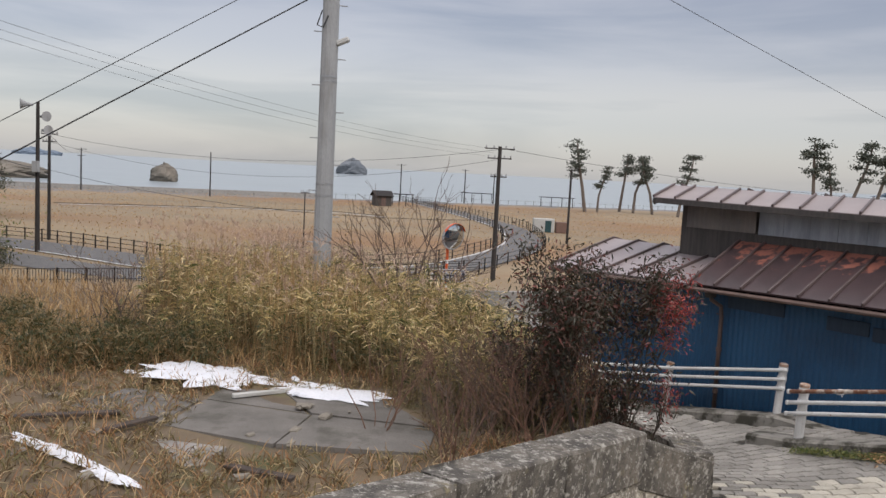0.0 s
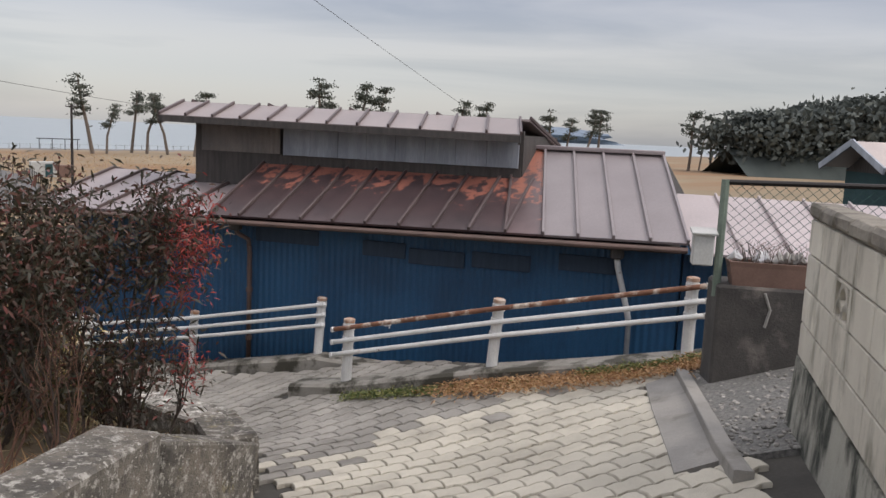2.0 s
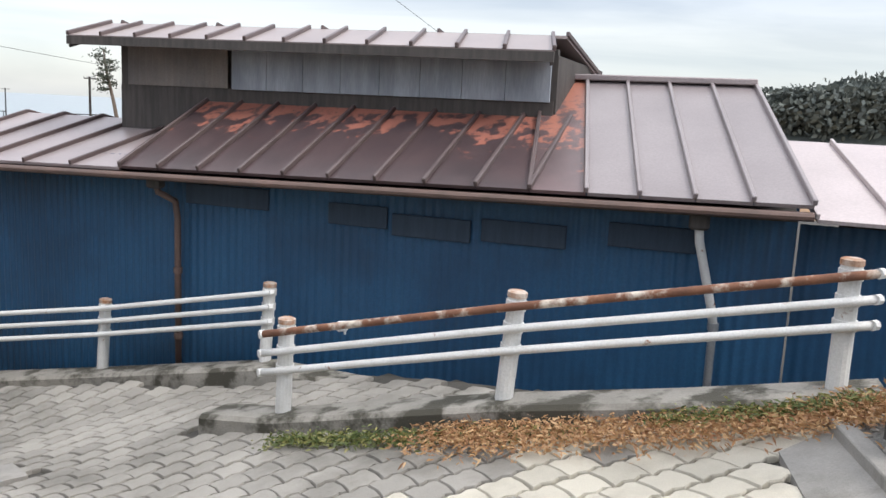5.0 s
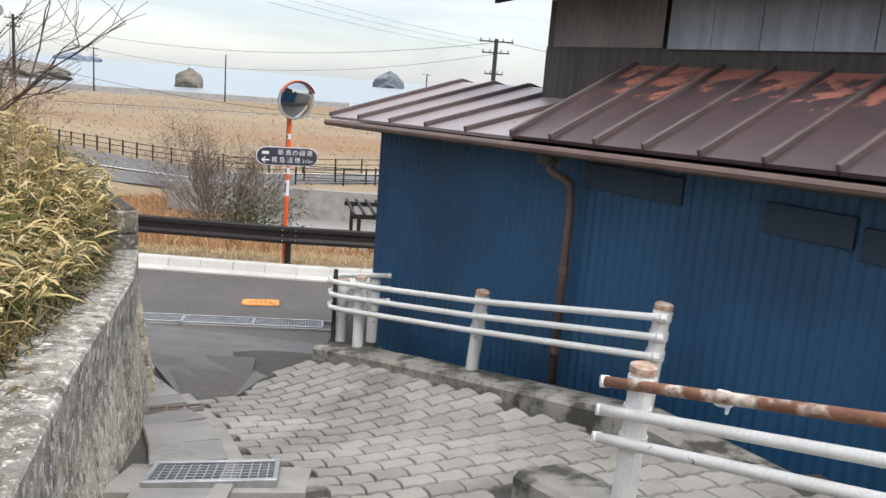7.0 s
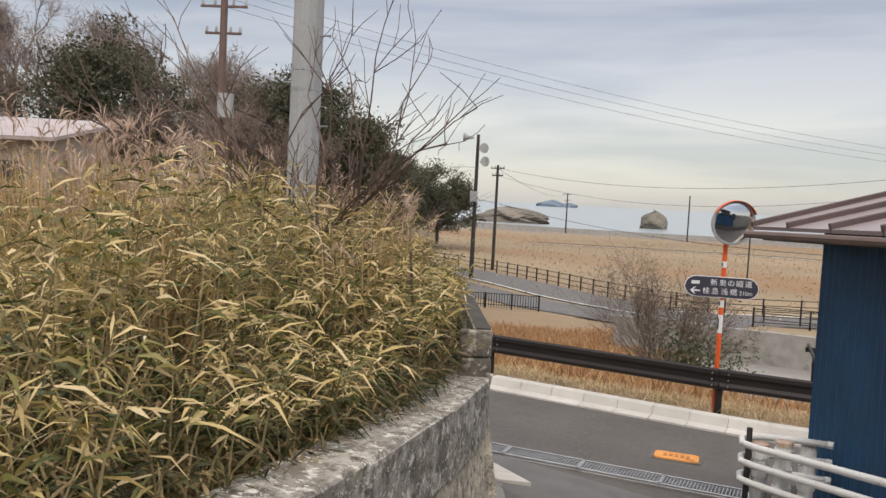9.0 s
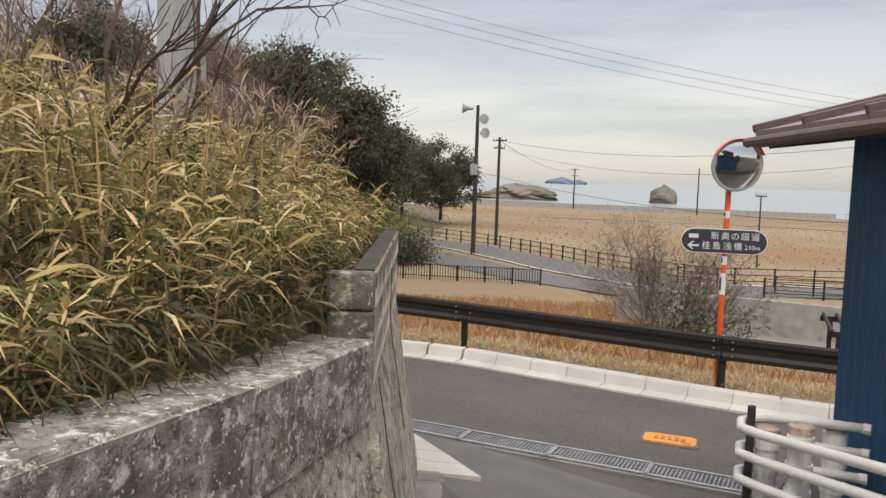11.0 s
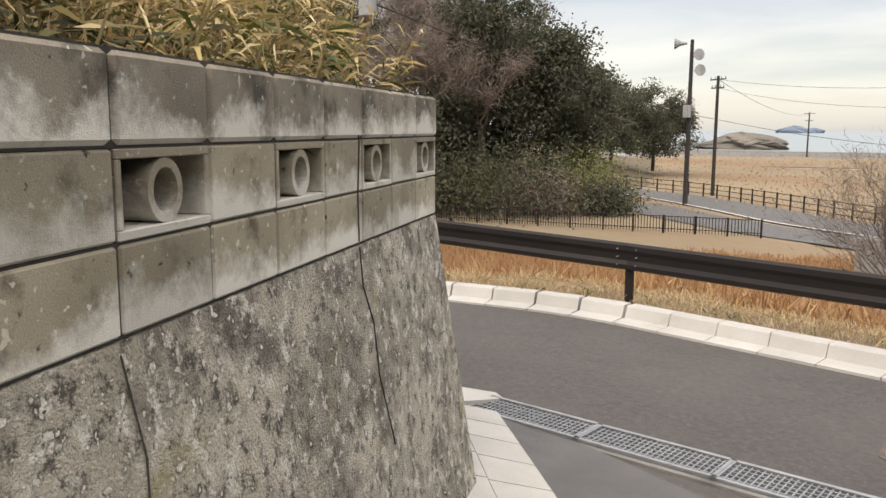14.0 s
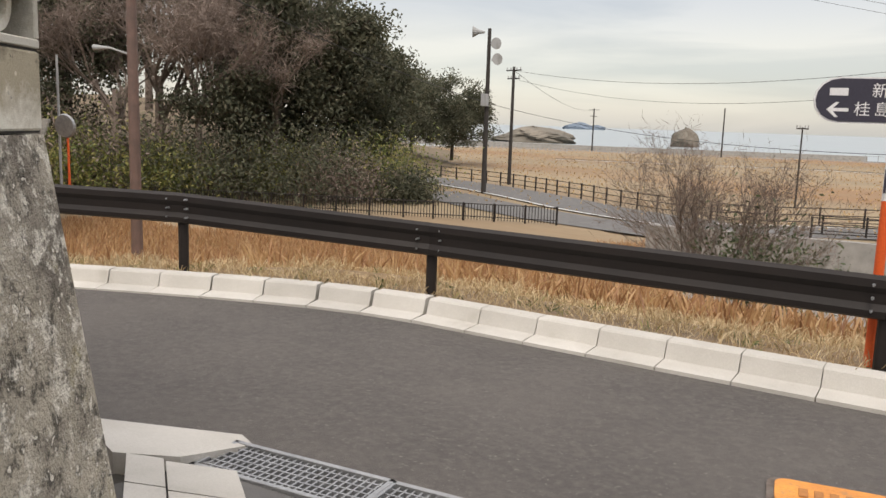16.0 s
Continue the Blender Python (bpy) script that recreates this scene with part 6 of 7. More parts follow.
def leaves(name, base, way, length, width, droop, material, label, category, parent=None, kind="stuff", roll=None):
    """Many blades at once: base points, first directions, lengths and widths; each a bent strip of five points."""
    n = len(base)
    base, way = np.asarray(base, float), np.asarray(way, float)
    way /= np.linalg.norm(way, axis=1, keepdims=True)
    side = np.cross(way, rng.normal(size=(n, 3)))
    side /= np.linalg.norm(side, axis=1, keepdims=True)
    length, width, droop = (np.broadcast_to(a_, n).astype(float)[:, None] for a_ in (length, width, droop))
    down = np.array([0, 0, -1.0])
    mid = base + way * length * 0.45 + down * length * droop * 0.12
    tip = base + way * length * 0.92 + down * length * droop * 0.62
    v = np.stack([base - side * width * 0.18, base + side * width * 0.18, mid + side * width * 0.5, tip, mid - side * width * 0.5], 1).reshape(-1, 3)
    me = bpy.data.meshes.new(name)
    me.vertices.add(len(v))
    me.vertices.foreach_set("co", v.ravel())
    o = np.arange(n) * 5
    loops = np.stack([o, o + 1, o + 2, o + 4, o + 4, o + 2, o + 3], 1).ravel()
    me.loops.add(len(loops))
    me.loops.foreach_set("vertex_index", loops.astype(np.int32))
    me.polygons.add(2 * n)
    starts = np.stack([np.arange(n) * 7, np.arange(n) * 7 + 4], 1).ravel()
    me.polygons.foreach_set("loop_start", starts.astype(np.int32))
    me.polygons.foreach_set("loop_total", np.tile([4, 3], n).astype(np.int32))
    me.materials.append(material)
    me.update(calc_edges=True)
    me.validate()
    ob = new(name, me)
    if parent:
        ob.parent = parent
        return tagged(ob, label)
    return tagged(ob, label, category, kind=kind)


def scatter(n, x0, x1, y0, y1, keep):
    x, y = rng.uniform(x0, x1, n), rng.uniform(y0, y1, n)
    k = keep(x, y)
    return x[k], y[k]


def lump(x, y, f=0.8):
    return 0.5 + 0.25 * np.sin(x * f * 1.7 + 1.3) * np.cos(y * f * 1.3) + 0.25 * np.sin((x + y) * f * 2.9 + 0.4)


SLAB_AREA = [(-4.2, 6.0), (0.5, 6.4), (0.2, 8.5), (-0.55, 9.75), (-3.6, 10.7), (-5.5, 9.0)]


def in_sasa(x, y):
    return inside(x, y, TERRACE) & (wall_gap(x, y) > 0.24) & ~inside(x, y, SLAB_AREA) & (y > np.where(x > -0.4, 8.55 + 0.1 * x, 9.5 - 0.1 * x)) & (y < 15.6) & (x > -0.35 * y - 0.3 * np.sin(2.3 * y))


# bamboo grass: culms with fans of drooping leaves
x, y = scatter(6800, -9.0, 1.9, 8.6, 15.6, lambda x, y: in_sasa(x, y) & (rng.random(len(x)) < np.where(wall_gap(x, y) < 3.2, 1.0, 0.5)))
h = (0.62 + 0.55 * lump(x, y) + rng.uniform(-0.22, 0.34, len(x))) * np.clip(wall_gap(x, y) * 1.1, 0.5, 1.0)
z = terrace_z(x, y)
lean = rng.normal(0, 0.16, (len(x), 2))
lean[:, 0] += np.where(wall_gap(x, y) < 0.7, 0.10, 0)
m = MB()
for a_, b_, c_, d_, l0, l1 in zip(x, y, z, h, lean[:, 0], lean[:, 1]):
    m.tube([(a_, b_, c_), (a_ + l0 * d_ * 0.4, b_ + l1 * d_ * 0.4, c_ + d_ * 0.6), (a_ + l0 * d_, b_ + l1 * d_, c_ + d_)], [0.006, 0.005, 0.002], 3, False)
sasa = tagged(part("bamboo_grass_culms", m, M_STRAW), "thin straw-coloured culms of bamboo grass", "bamboo grass", kind="stuff")
k = 20
t = rng.uniform(0.08, 1.0, (len(x), k)) ** 0.75
bx = x[:, None] + lean[:, :1] * h[:, None] * t ** 1.3
by = y[:, None] + lean[:, 1:] * h[:, None] * t ** 1.3
bz = z[:, None] + h[:, None] * t
ang = rng.uniform(0, 2 * math.pi, bx.shape)
el = rng.uniform(-0.1, 0.95, bx.shape)
wv = np.stack([np.cos(ang) * np.cos(el), np.sin(ang) * np.cos(el), np.sin(el)], -1).reshape(-1, 3)
n_l = bx.size
b_ = np.stack([bx, by, bz], -1).reshape(-1, 3)
# leaves low on the culm take the darker tones that paint the inner shade
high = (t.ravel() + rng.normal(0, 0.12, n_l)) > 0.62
for pick_, name_, mat_, label_ in ((high, "bamboo_grass", L_SASA, "dense yellow-green bamboo grass going straw-coloured in winter"), (~high, "lower_bamboo_grass", L_SASALOW, "lower leaves of the bamboo grass, inner shade put into their colour")):
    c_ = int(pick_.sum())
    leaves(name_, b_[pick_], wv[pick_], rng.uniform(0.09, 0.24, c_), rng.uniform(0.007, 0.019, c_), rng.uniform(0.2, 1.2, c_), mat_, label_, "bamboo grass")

# low leaves that hang over the wall's back edge
x, y = scatter(48000, -1.2, 2.6, 8.2, 15.6, lambda x, y: inside(x, y, TERRACE) & (wall_gap(x, y) > 0.16) & (wall_gap(x, y) < 1.0) & (y > 9.0))
b_ = np.stack([x, y, terrace_z(x, y) + rng.uniform(0.0, 0.55, len(x)) * np.clip(wall_gap(x, y) * 1.6, 0.3, 1)], 1)
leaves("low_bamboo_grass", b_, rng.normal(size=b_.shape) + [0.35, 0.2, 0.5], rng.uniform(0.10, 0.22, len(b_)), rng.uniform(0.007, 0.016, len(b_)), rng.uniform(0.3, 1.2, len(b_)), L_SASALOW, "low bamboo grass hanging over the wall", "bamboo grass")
x, y = scatter(2500, -6, 2.2, 3.2, 11, lambda x, y: inside(x, y, TERRACE) & (wall_gap(x, y) > 0.3) & ~inside(x, y, [(-2.7, 7.7), (-0.1, 7.6), (0.0, 8.3), (-0.8, 9.6), (-2.6, 9.4)]))
b_ = np.repeat(np.stack([x, y, terrace_z(x, y)], 1), 12, 0)
leaves("weed_tufts", b_ + rng.normal(0, 0.03, b_.shape) * [1, 1, 0], np.stack([rng.normal(0, 0.6, len(b_)), rng.normal(0, 0.6, len(b_)), np.ones(len(b_))], 1), rng.uniform(0.08, 0.34, len(b_)), 0.011, 0.7, L_TUFT, "straw and brown weed tufts on the terrace", "weeds")

# green and brown clumps at the terrace's open side
x, y = scatter(2200, -7.5, -2.9, 8.6, 12.0, lambda x, y: ~inside(x, y, SLAB_AREA) & (lump(x, y, 0.9) > 0.40))
b_ = np.repeat(np.stack([x, y, terrace_z(x, y)], 1), 16, 0)
b_ += np.stack([rng.normal(0, 0.07, len(b_)), rng.normal(0, 0.07, len(b_)), rng.uniform(0.0, 0.5, len(b_))], 1)
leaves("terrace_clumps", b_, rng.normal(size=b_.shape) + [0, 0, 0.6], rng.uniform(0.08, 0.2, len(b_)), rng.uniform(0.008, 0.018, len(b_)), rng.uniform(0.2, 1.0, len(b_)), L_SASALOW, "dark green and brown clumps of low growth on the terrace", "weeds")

# tall plumed grass behind it
x, y = scatter(5200, -10, 0.8, 10.4, 15.4, lambda x, y: in_sasa(x, y) & (lump(x, y, 0.5) > 0.42) & (wall_gap(x, y) > 0.6))
h = rng.uniform(1.0, 1.95, len(x)) * np.clip(0.62 + 0.16 * wall_gap(x, y), 0.6, 1.0)
wv = np.stack([rng.normal(0, 0.14, len(x)), rng.normal(0, 0.14, len(x)), np.ones(len(x))], 1)
leaves("pampas_grass", np.stack([x, y, terrace_z(x, y)], 1), wv, h, 0.014, 0.12, L_DRY, "tall dry pale plume grass", "plume grass")
tops = np.stack([x, y, terrace_z(x, y)], 1) + wv / np.linalg.norm(wv, axis=1, keepdims=True) * h[:, None] * 0.85
tops = np.repeat(tops[::3], 9, 0)
leaves("grass_plumes", tops + rng.normal(0, 0.02, tops.shape), np.stack([rng.normal(0, 0.5, len(tops)), rng.normal(0, 0.5, len(tops)), np.ones(len(tops))], 1), rng.uniform(0.10, 0.22, len(tops)), 0.010, 0.5, L_PLUME, "feathery pinkish grass plumes", "plume grass")

# rough dry growth on the terrace round the old slab
x, y = scatter(16000, -12, 2.4, 1.0, 12, lambda x, y: inside(x, y, TERRACE) & (wall_gap(x, y) > 0.36) & ~inside(x, y, [(-3.0, 7.4), (-0.1, 7.4), (0.0, 8.3), (-0.8, 9.6), (-2.6, 9.4)]) & (rng.random(len(x)) < np.where(inside(x, y, SLAB_AREA), 0.4, 0.95)) & ~((x > -0.5) & (y > 8.0)))
h = rng.uniform(0.08, 0.42, len(x))
rep = 3
b_ = np.repeat(np.stack([x, y, terrace_z(x, y)], 1), rep, 0)
leaves("dry_weeds", b_ + rng.normal(0, 0.04, b_.shape) * [1, 1, 0.2], np.stack([rng.normal(0, 0.45, len(b_)), rng.normal(0, 0.45, len(b_)), np.ones(len(b_))], 1), np.repeat(h, rep), 0.009, 0.5, L_RUSSET, "russet dead weeds on the terrace", "weeds")
x, y = scatter(5000, -14, -1.5, 7, 16, lambda x, y: inside(x, y, TERRACE) & ~inside(x, y, SLAB_AREA) & (wall_gap(x, y) > 1.2))
b_ = np.repeat(np.stack([x, y, terrace_z(x, y)], 1), 3, 0)
leaves("dry_grass", b_ + rng.normal(0, 0.05, b_.shape) * [1, 1, 0], np.stack([rng.normal(0, 0.3, len(b_)), rng.normal(0, 0.3, len(b_)), np.ones(len(b_))], 1), rng.uniform(0.3, 0.8, len(b_)), 0.012, 0.5, L_DRY, "dry tan grass on the terrace", "grass")

# verge behind the guard rail
def bank_z(x, y):
    return ground_z(x, y)


x, y = scatter(26000, -13, 9, 17, 27, lambda x, y: (y - kerb_y(x) > 0.5) & (y - kerb_y(x) < 4.2))
hh = 0.10 + 0.26 * lump(x, y, 1.4)
b_ = np.repeat(np.stack([x, y, bank_z(x, y)], 1), 3, 0)
leaves("verge_grass", b_ + rng.normal(0, 0.05, b_.shape) * [1, 1, 0], np.stack([rng.normal(0, 0.4, len(b_)), rng.normal(0, 0.4, len(b_)), np.ones(len(b_))], 1), np.repeat(hh, 3) * rng.uniform(0.5, 1.4, len(b_)), 0.009, 0.6, L_STRAW, "short tan verge grass behind the kerb", "grass")
x, y = scatter(5000, -10, 7, 18, 26, lambda x, y: (y - kerb_y(x) > 0.5) & (y - kerb_y(x) < 3.5) & (lump(x + 2, y, 2.1) > 0.62))
b_ = np.repeat(np.stack([x, y, bank_z(x, y)], 1), 3, 0)
leaves("verge_weeds", b_ + rng.normal(0, 0.04, b_.shape) * [1, 1, 0], np.stack([rng.normal(0, 0.6, len(b_)), rng.normal(0, 0.6, len(b_)), np.ones(len(b_))], 1), rng.uniform(0.08, 0.28, len(b_)), 0.011, 0.7, L_GREEN, "green weeds among the verge grass", "weeds")
x, y = scatter(98000, -36, 4, 18, 54, lambda x, y: (y - kerb_y(x) > 3.0) & (y - kerb_y(x) < 32) & (x < 3 - (y - 24) * 0.5) & (y < 54))
b_ = np.repeat(np.stack([x, y, bank_z(x, y)], 1), 2, 0)
leaves("russet_grass", b_ + rng.normal(0, 0.12, b_.shape) * [1, 1, 0], np.stack([rng.normal(0, 0.3, len(b_)), rng.normal(0, 0.3, len(b_)), np.ones(len(b_))], 1), rng.uniform(0.3, 0.8, len(b_)), 0.028, 0.4, L_RUSSET, "knee-high russet grass on the bank", "grass")
x, y = scatter(16000, -30, 12, 20, 47, lambda x, y: (y - kerb_y(x) > 3.0) & (y - kerb_y(x) < 20))
leaves("tan_grass", np.stack([x, y, bank_z(x, y)], 1), np.stack([rng.normal(0, 0.3, len(x)), rng.normal(0, 0.3, len(x)), np.ones(len(x))], 1), rng.uniform(0.3, 0.7, len(x)), 0.022, 0.4, L_DRY, "tan grass on the bank", "grass")
x, y = scatter(30000, -110, 70, 60, 200, lambda x, y: rng.random(len(x)) < 0.8)
leaves("field_grass", np.stack([x, y, ground_z(x, y)], 1), np.stack([rng.normal(0, 0.5, len(x)), rng.normal(0, 0.5, len(x)), np.ones(len(x))], 1), rng.uniform(0.15, 0.4, len(x)), 0.12, 0.5, L_DRY, "cropped tan grass of the wide field", "grass")


def branches(mb, p_, d_, ln, r, depth, spread, rnd, up=0.15, tips=None, sides=4):
    """A bough that forks again and again."""
    p_, d_ = Vector(p_), Vector(d_).normalized()
    mid = p_ + d_ * ln * 0.5 + Vector((rnd.uniform(-1, 1), rnd.uniform(-1, 1), rnd.uniform(-1, 1))) * ln * 0.06
    end = p_ + d_ * ln + Vector((rnd.uniform(-1, 1), rnd.uniform(-1, 1), rnd.uniform(-1, 1))) * ln * 0.08
    mb.tube([p_, mid, end], [r, r * 0.85, r * 0.65], sides, False)
    if tips is not None:
        tips.append(end)
    if depth <= 0:
        return
    for i in range(rnd.choice((2, 3, 3))):
        nd = (d_ + Vector((rnd.gauss(0, spread), rnd.gauss(0, spread), rnd.gauss(up, spread * 0.7)))).normalized()
        at = mid.lerp(end, rnd.random()) if i else end
        branches(mb, at, nd, ln * rnd.uniform(0.6, 0.85), r * 0.62, depth - 1, spread, rnd, up, tips, 3)


def bare_shrub(label, x, y, z, stems, ln, r, depth, seed, spread=0.45, material=None, name="bare_shrub"):
    rnd = random.Random(seed)
    o = thing(name, label, "shrub", (x, y, z))
    m, tips = MB(), []
    for i in range(stems):
        g = rnd.uniform(0, 2 * math.pi)
        branches(m, (math.cos(g) * 0.08, math.sin(g) * 0.08, -0.05), (math.cos(g) * 0.45, math.sin(g) * 0.45, 1), ln * rnd.uniform(0.7, 1.15), r, depth, spread, rnd, 0.12, tips)
    part("branching", m, material or M_TWIG, o)
    return o, tips


tz = lambda x, y: float(terrace_z(x, y))
bare_shrub("leafless brown shrub beside the concrete pole", -1.1, 13.6, tz(-1.1, 13.6), 5, 0.75, 0.013, 4, 2)
bare_shrub("leafless shrub with rising branches in the bamboo grass", -0.55, 12.6, tz(-0.5, 12.6), 5, 0.98, 0.024, 4, 5, 0.38)
bare_shrub("thin leafless shrub by the stone wall", 0.6, 8.3, tz(0.6, 8.3), 7, 0.42, 0.010, 4, 8)
bare_shrub("thin leafless shrub at the slab's edge", 0.95, 8.9, tz(0.9, 8.9), 7, 0.45, 0.010, 4, 9)
bare_shrub("tangled leafless shrub by the coping", 0.2, 7.6, tz(0.2, 7.6), 6, 0.35, 0.008, 4, 10)
bare_shrub("brown leafless bush on the terrace", -4.6, 11.5, tz(-4.6, 11.5), 6, 0.6, 0.010, 4, 12)
bare_shrub("brown leafless bush at the terrace edge", -6.6, 10.2, tz(-6.6, 10.2), 6, 0.5, 0.010, 4, 13)
for i in range(0, 16, 3):
    x, y = (0.15 + 1.1 * ((i * 0.618) % 1), 7.0 + 2.2 * ((i * 0.377) % 1)) if i < 11 else (-0.9 + 0.3 * i - 3.3, 6.9 + 0.12 * i)
    if wall_gap(np.array(x), np.array(y)) < 0.4:
        continue
    bare_shrub("reddish-brown leafless shrub among dead weeds", x, y, tz(x, y), 6, 0.46 + 0.03 * (i % 4), 0.008, 3, 60 + i, 0.34, M_REDTWIG)
for i, (x, y) in enumerate(((-3.3, 5.2), (-2.2, 5.0), (-2.5, 5.6), (-1.4, 4.9))):
    bare_shrub("brown dead weed stalks on the terrace", x, y, tz(x, y), 3, 0.22, 0.005, 2, 30 + i, 0.3, name="dead_stalks")
o = MB().tube([(0.48, 12.75, -1.5), (0.42, 12.85, -0.95), (0.34, 12.9, -0.55)], [0.014, 0.012, 0.008], 6)
tagged(part("dead_stick", o, M_BARK), "dark dead stick leaning behind the wall", "stick")

# shrub with a green heart beyond the guard rail
sx, sy = -5.4, 35.6
bush, tips = bare_shrub("leafless grey-brown shrub with an evergreen heart", sx, sy, float(ground_z(sx, sy)) - 0.1, 13, 1.75, 0.04, 5, 40, 0.42, M_GREYTWIG)
tp = np.array([tuple(v) for v in tips])
c_ = rng.normal(0, 1, (2600, 3)) * [0.85, 0.7, 0.8] + [0.9, 0, 1.6]
leaves("green_heart", c_, rng.normal(size=c_.shape), 0.15, 0.06, 0.3, L_HEART, "dark green leaves at the heart", "", bush)
pick = tp[rng.integers(0, len(tp), 4500)] + rng.normal(0, 0.15, (4500, 3))
leaves("twig_haze", pick, rng.normal(size=pick.shape) + [0, 0, 0.6], 0.34, 0.011, 0.1, L_BROWNLEAF, "", "", bush)

# nandina at the wall's corner: dark stems, small leaves reddening at the tips
for nx_, ny_, hh_, seed, n_ in ((1.55, 7.62, 1.7, 51, 10500), (1.0, 8.6, 1.05, 52, 3200), (1.95, 7.9, 0.85, 53, 1800)):
    rnd = random.Random(seed)
    o = thing("nandina_bush", "dark reddish evergreen bush behind the stone wall", "bush", (nx_, ny_, tz(nx_, ny_)), group="nandina bushes")
    m, tips = MB(), []
    for i in range(9):
        g = rnd.uniform(0, 2 * math.pi)
        branches(m, (math.cos(g) * 0.15, math.sin(g) * 0.15, -0.05), (math.cos(g) * 0.3, math.sin(g) * 0.3, 1), hh_ * 0.42, 0.014, 3, 0.24, rnd, 0.35, tips)
    part("branching", m, M_BARK, o)
    tp = np.array([tuple(v) for v in tips])
    tp = tp[tp[:, 2] > hh_ * 0.28]
    pk = tp[rng.integers(0, len(tp), n_)] + rng.normal(0, 0.10, (n_, 3))
    leaves("foliage", pk, rng.normal(size=pk.shape), rng.uniform(0.035, 0.085, n_), 0.018, 0.4, L_NANDINA, "", "", o)
    rk = tp[np.argsort(-tp[:, 0])[:12]]
    rk = rk[rng.integers(0, len(rk), n_ // 12)] + rng.normal(0, 0.07, (n_ // 12, 3))
    leaves("red_sprays", rk, rng.normal(size=rk.shape), 0.055, 0.012, 0.3, L_REDLEAF, "red winter leaf sprays", "", o)


# ---- trees ----
def crown_tree(label, x, y, z, height, width, seed, leafm, n, leaf=0.32, name="tree", lean=0.0, low=0.25):
    rnd = random.Random(seed)
    o = thing(name, label, "tree", (x, y, z), group="trees of the wood")
    m, tips = MB(), []
    m.tube([(0, 0, -0.5), (lean * 0.3, 0.1, height * 0.3), (lean, 0, height * 0.62)], [height * 0.026, height * 0.02, height * 0.011], 8)
    part("trunk", m, M_BARK, o)
    b = MB()
    for i in range(9):
        g = rnd.uniform(0, 2 * math.pi)
        branches(b, (lean * 0.5, 0, height * rnd.uniform(low, 0.6)), (math.cos(g), math.sin(g), rnd.uniform(0.3, 1.2)), width * 0.26, height * 0.008, 3, 0.45, rnd, 0.15, tips)
    part("branching", b, M_BARK, o)
    # clumps on a lumpy crown
    k = 90
    u = rng.normal(size=(k, 3))
    u /= np.linalg.norm(u, axis=1, keepdims=True)
    cc = u * rng.uniform(0.3, 1.0, (k, 1)) * [width / 2, width / 2, height * 0.44] + [lean, 0, height * 0.55]
    cc = np.concatenate([cc, np.array([tuple(v) for v in tips[::3]])])
    size_ = rng.uniform(0.35, 0.9, (len(cc), 1)) * width * 0.10
    idx = rng.integers(0, len(cc), n)
    pts = cc[idx] + np.clip(rng.normal(size=(n, 3)), -1.5, 1.5) * size_[idx] * [1, 1, 0.7]
    leaves("crown", pts, rng.normal(size=pts.shape) + [0, 0, 0.2], rng.uniform(0.6, 1.3, n) * leaf, leaf * 0.55, 0.3, leafm, "", "", o)
    return o


def twig_tree(label, x, y, z, height, width, seed, n=1600):
    """A leafless tree: limbs that fork into a haze of fine twigs."""
    rnd = random.Random(seed)
    o = thing("leafless_tree", label, "tree", (x, y, z), group="trees of the wood")
    m, tips = MB(), []
    m.tube([(0, 0, -0.5), (0.1, 0, height * 0.4)], [height * 0.022, height * 0.014], 8)
    for i in range(6):
        g = rnd.uniform(0, 2 * math.pi)
        branches(m, (0.05, 0, height * rnd.uniform(0.2, 0.4)), (math.cos(g) * 0.6, math.sin(g) * 0.6, 1), height * 0.2, height * 0.010, 4, 0.36, rnd, 0.2, tips)
    part("trunk", m, M_PALEBARK, o)
    tp = np.array([tuple(v) for v in tips])
    pk = tp[rng.integers(0, len(tp), n)] + np.clip(rng.normal(0, 0.3, (n, 3)), -0.45, 0.45)
    leaves("twig_haze", pk, rng.normal(size=pk.shape) + [0, 0, 0.5], rng.uniform(0.5, 1.2, n), 0.030, 0.1, L_DEADWOOD, "", "", o)
    return o


def polar(deg, d_, ox=1.0, oy=12.0):
    """A place by bearing (degrees to the left of +y) and distance from the lane's foot."""
    return ox - math.sin(radians(deg)) * d_, oy + math.cos(radians(deg)) * d_


WOOD = [  # bearing, distance, base height, height, width, kind
    (34.8, 104, -5.8, 9.0, 10.0, "e"), (37.6, 108, -5.6, 9.5, 11.0, "e"), (40.2, 92, -5.6, 9.5, 10.0, "e"), (41.6, 51, -5.8, 10.2, 8.0, "e"), (43.6, 47, -5.6, 11.5, 8.0, "e"),
    (45.8, 45, -5.5, 10.5, 7.0, "b"), (48.0, 46, -5.4, 12.5, 8.5, "e"), (50.5, 43, -5.2, 10.0, 7.5, "b"), (53.0, 46, -5.0, 13.0, 9.0, "b"), (55.5, 44, -4.8, 10.5, 8.0, "b"),
    (58.5, 48, -4.5, 13.0, 9.0, "e"), (62.5, 50, -3.8, 13.5, 9.5, "b"), (67.0, 50, -3.2, 13.5, 10.0, "b"), (71.5, 52, -3.0, 13.5, 10.0, "b"),
    (45.0, 60, -3.4, 12.5, 10.0, "b"), (49.5, 62, -2.0, 12.5, 10.0, "b"), (54.0, 63, -1.0, 13.0, 10.0, "b"), (59.0, 65, 0.4, 14.0, 11.0, "b"), (64.0, 66, 1.2, 15.0, 11.0, "b"), (70.0, 66, 1.5, 15.0, 11.0, "b"), (76.0, 64, 1.5, 15.0, 11.0, "b"), (46.5, 70, -3.0, 11.0, 10.0, "e"),
]
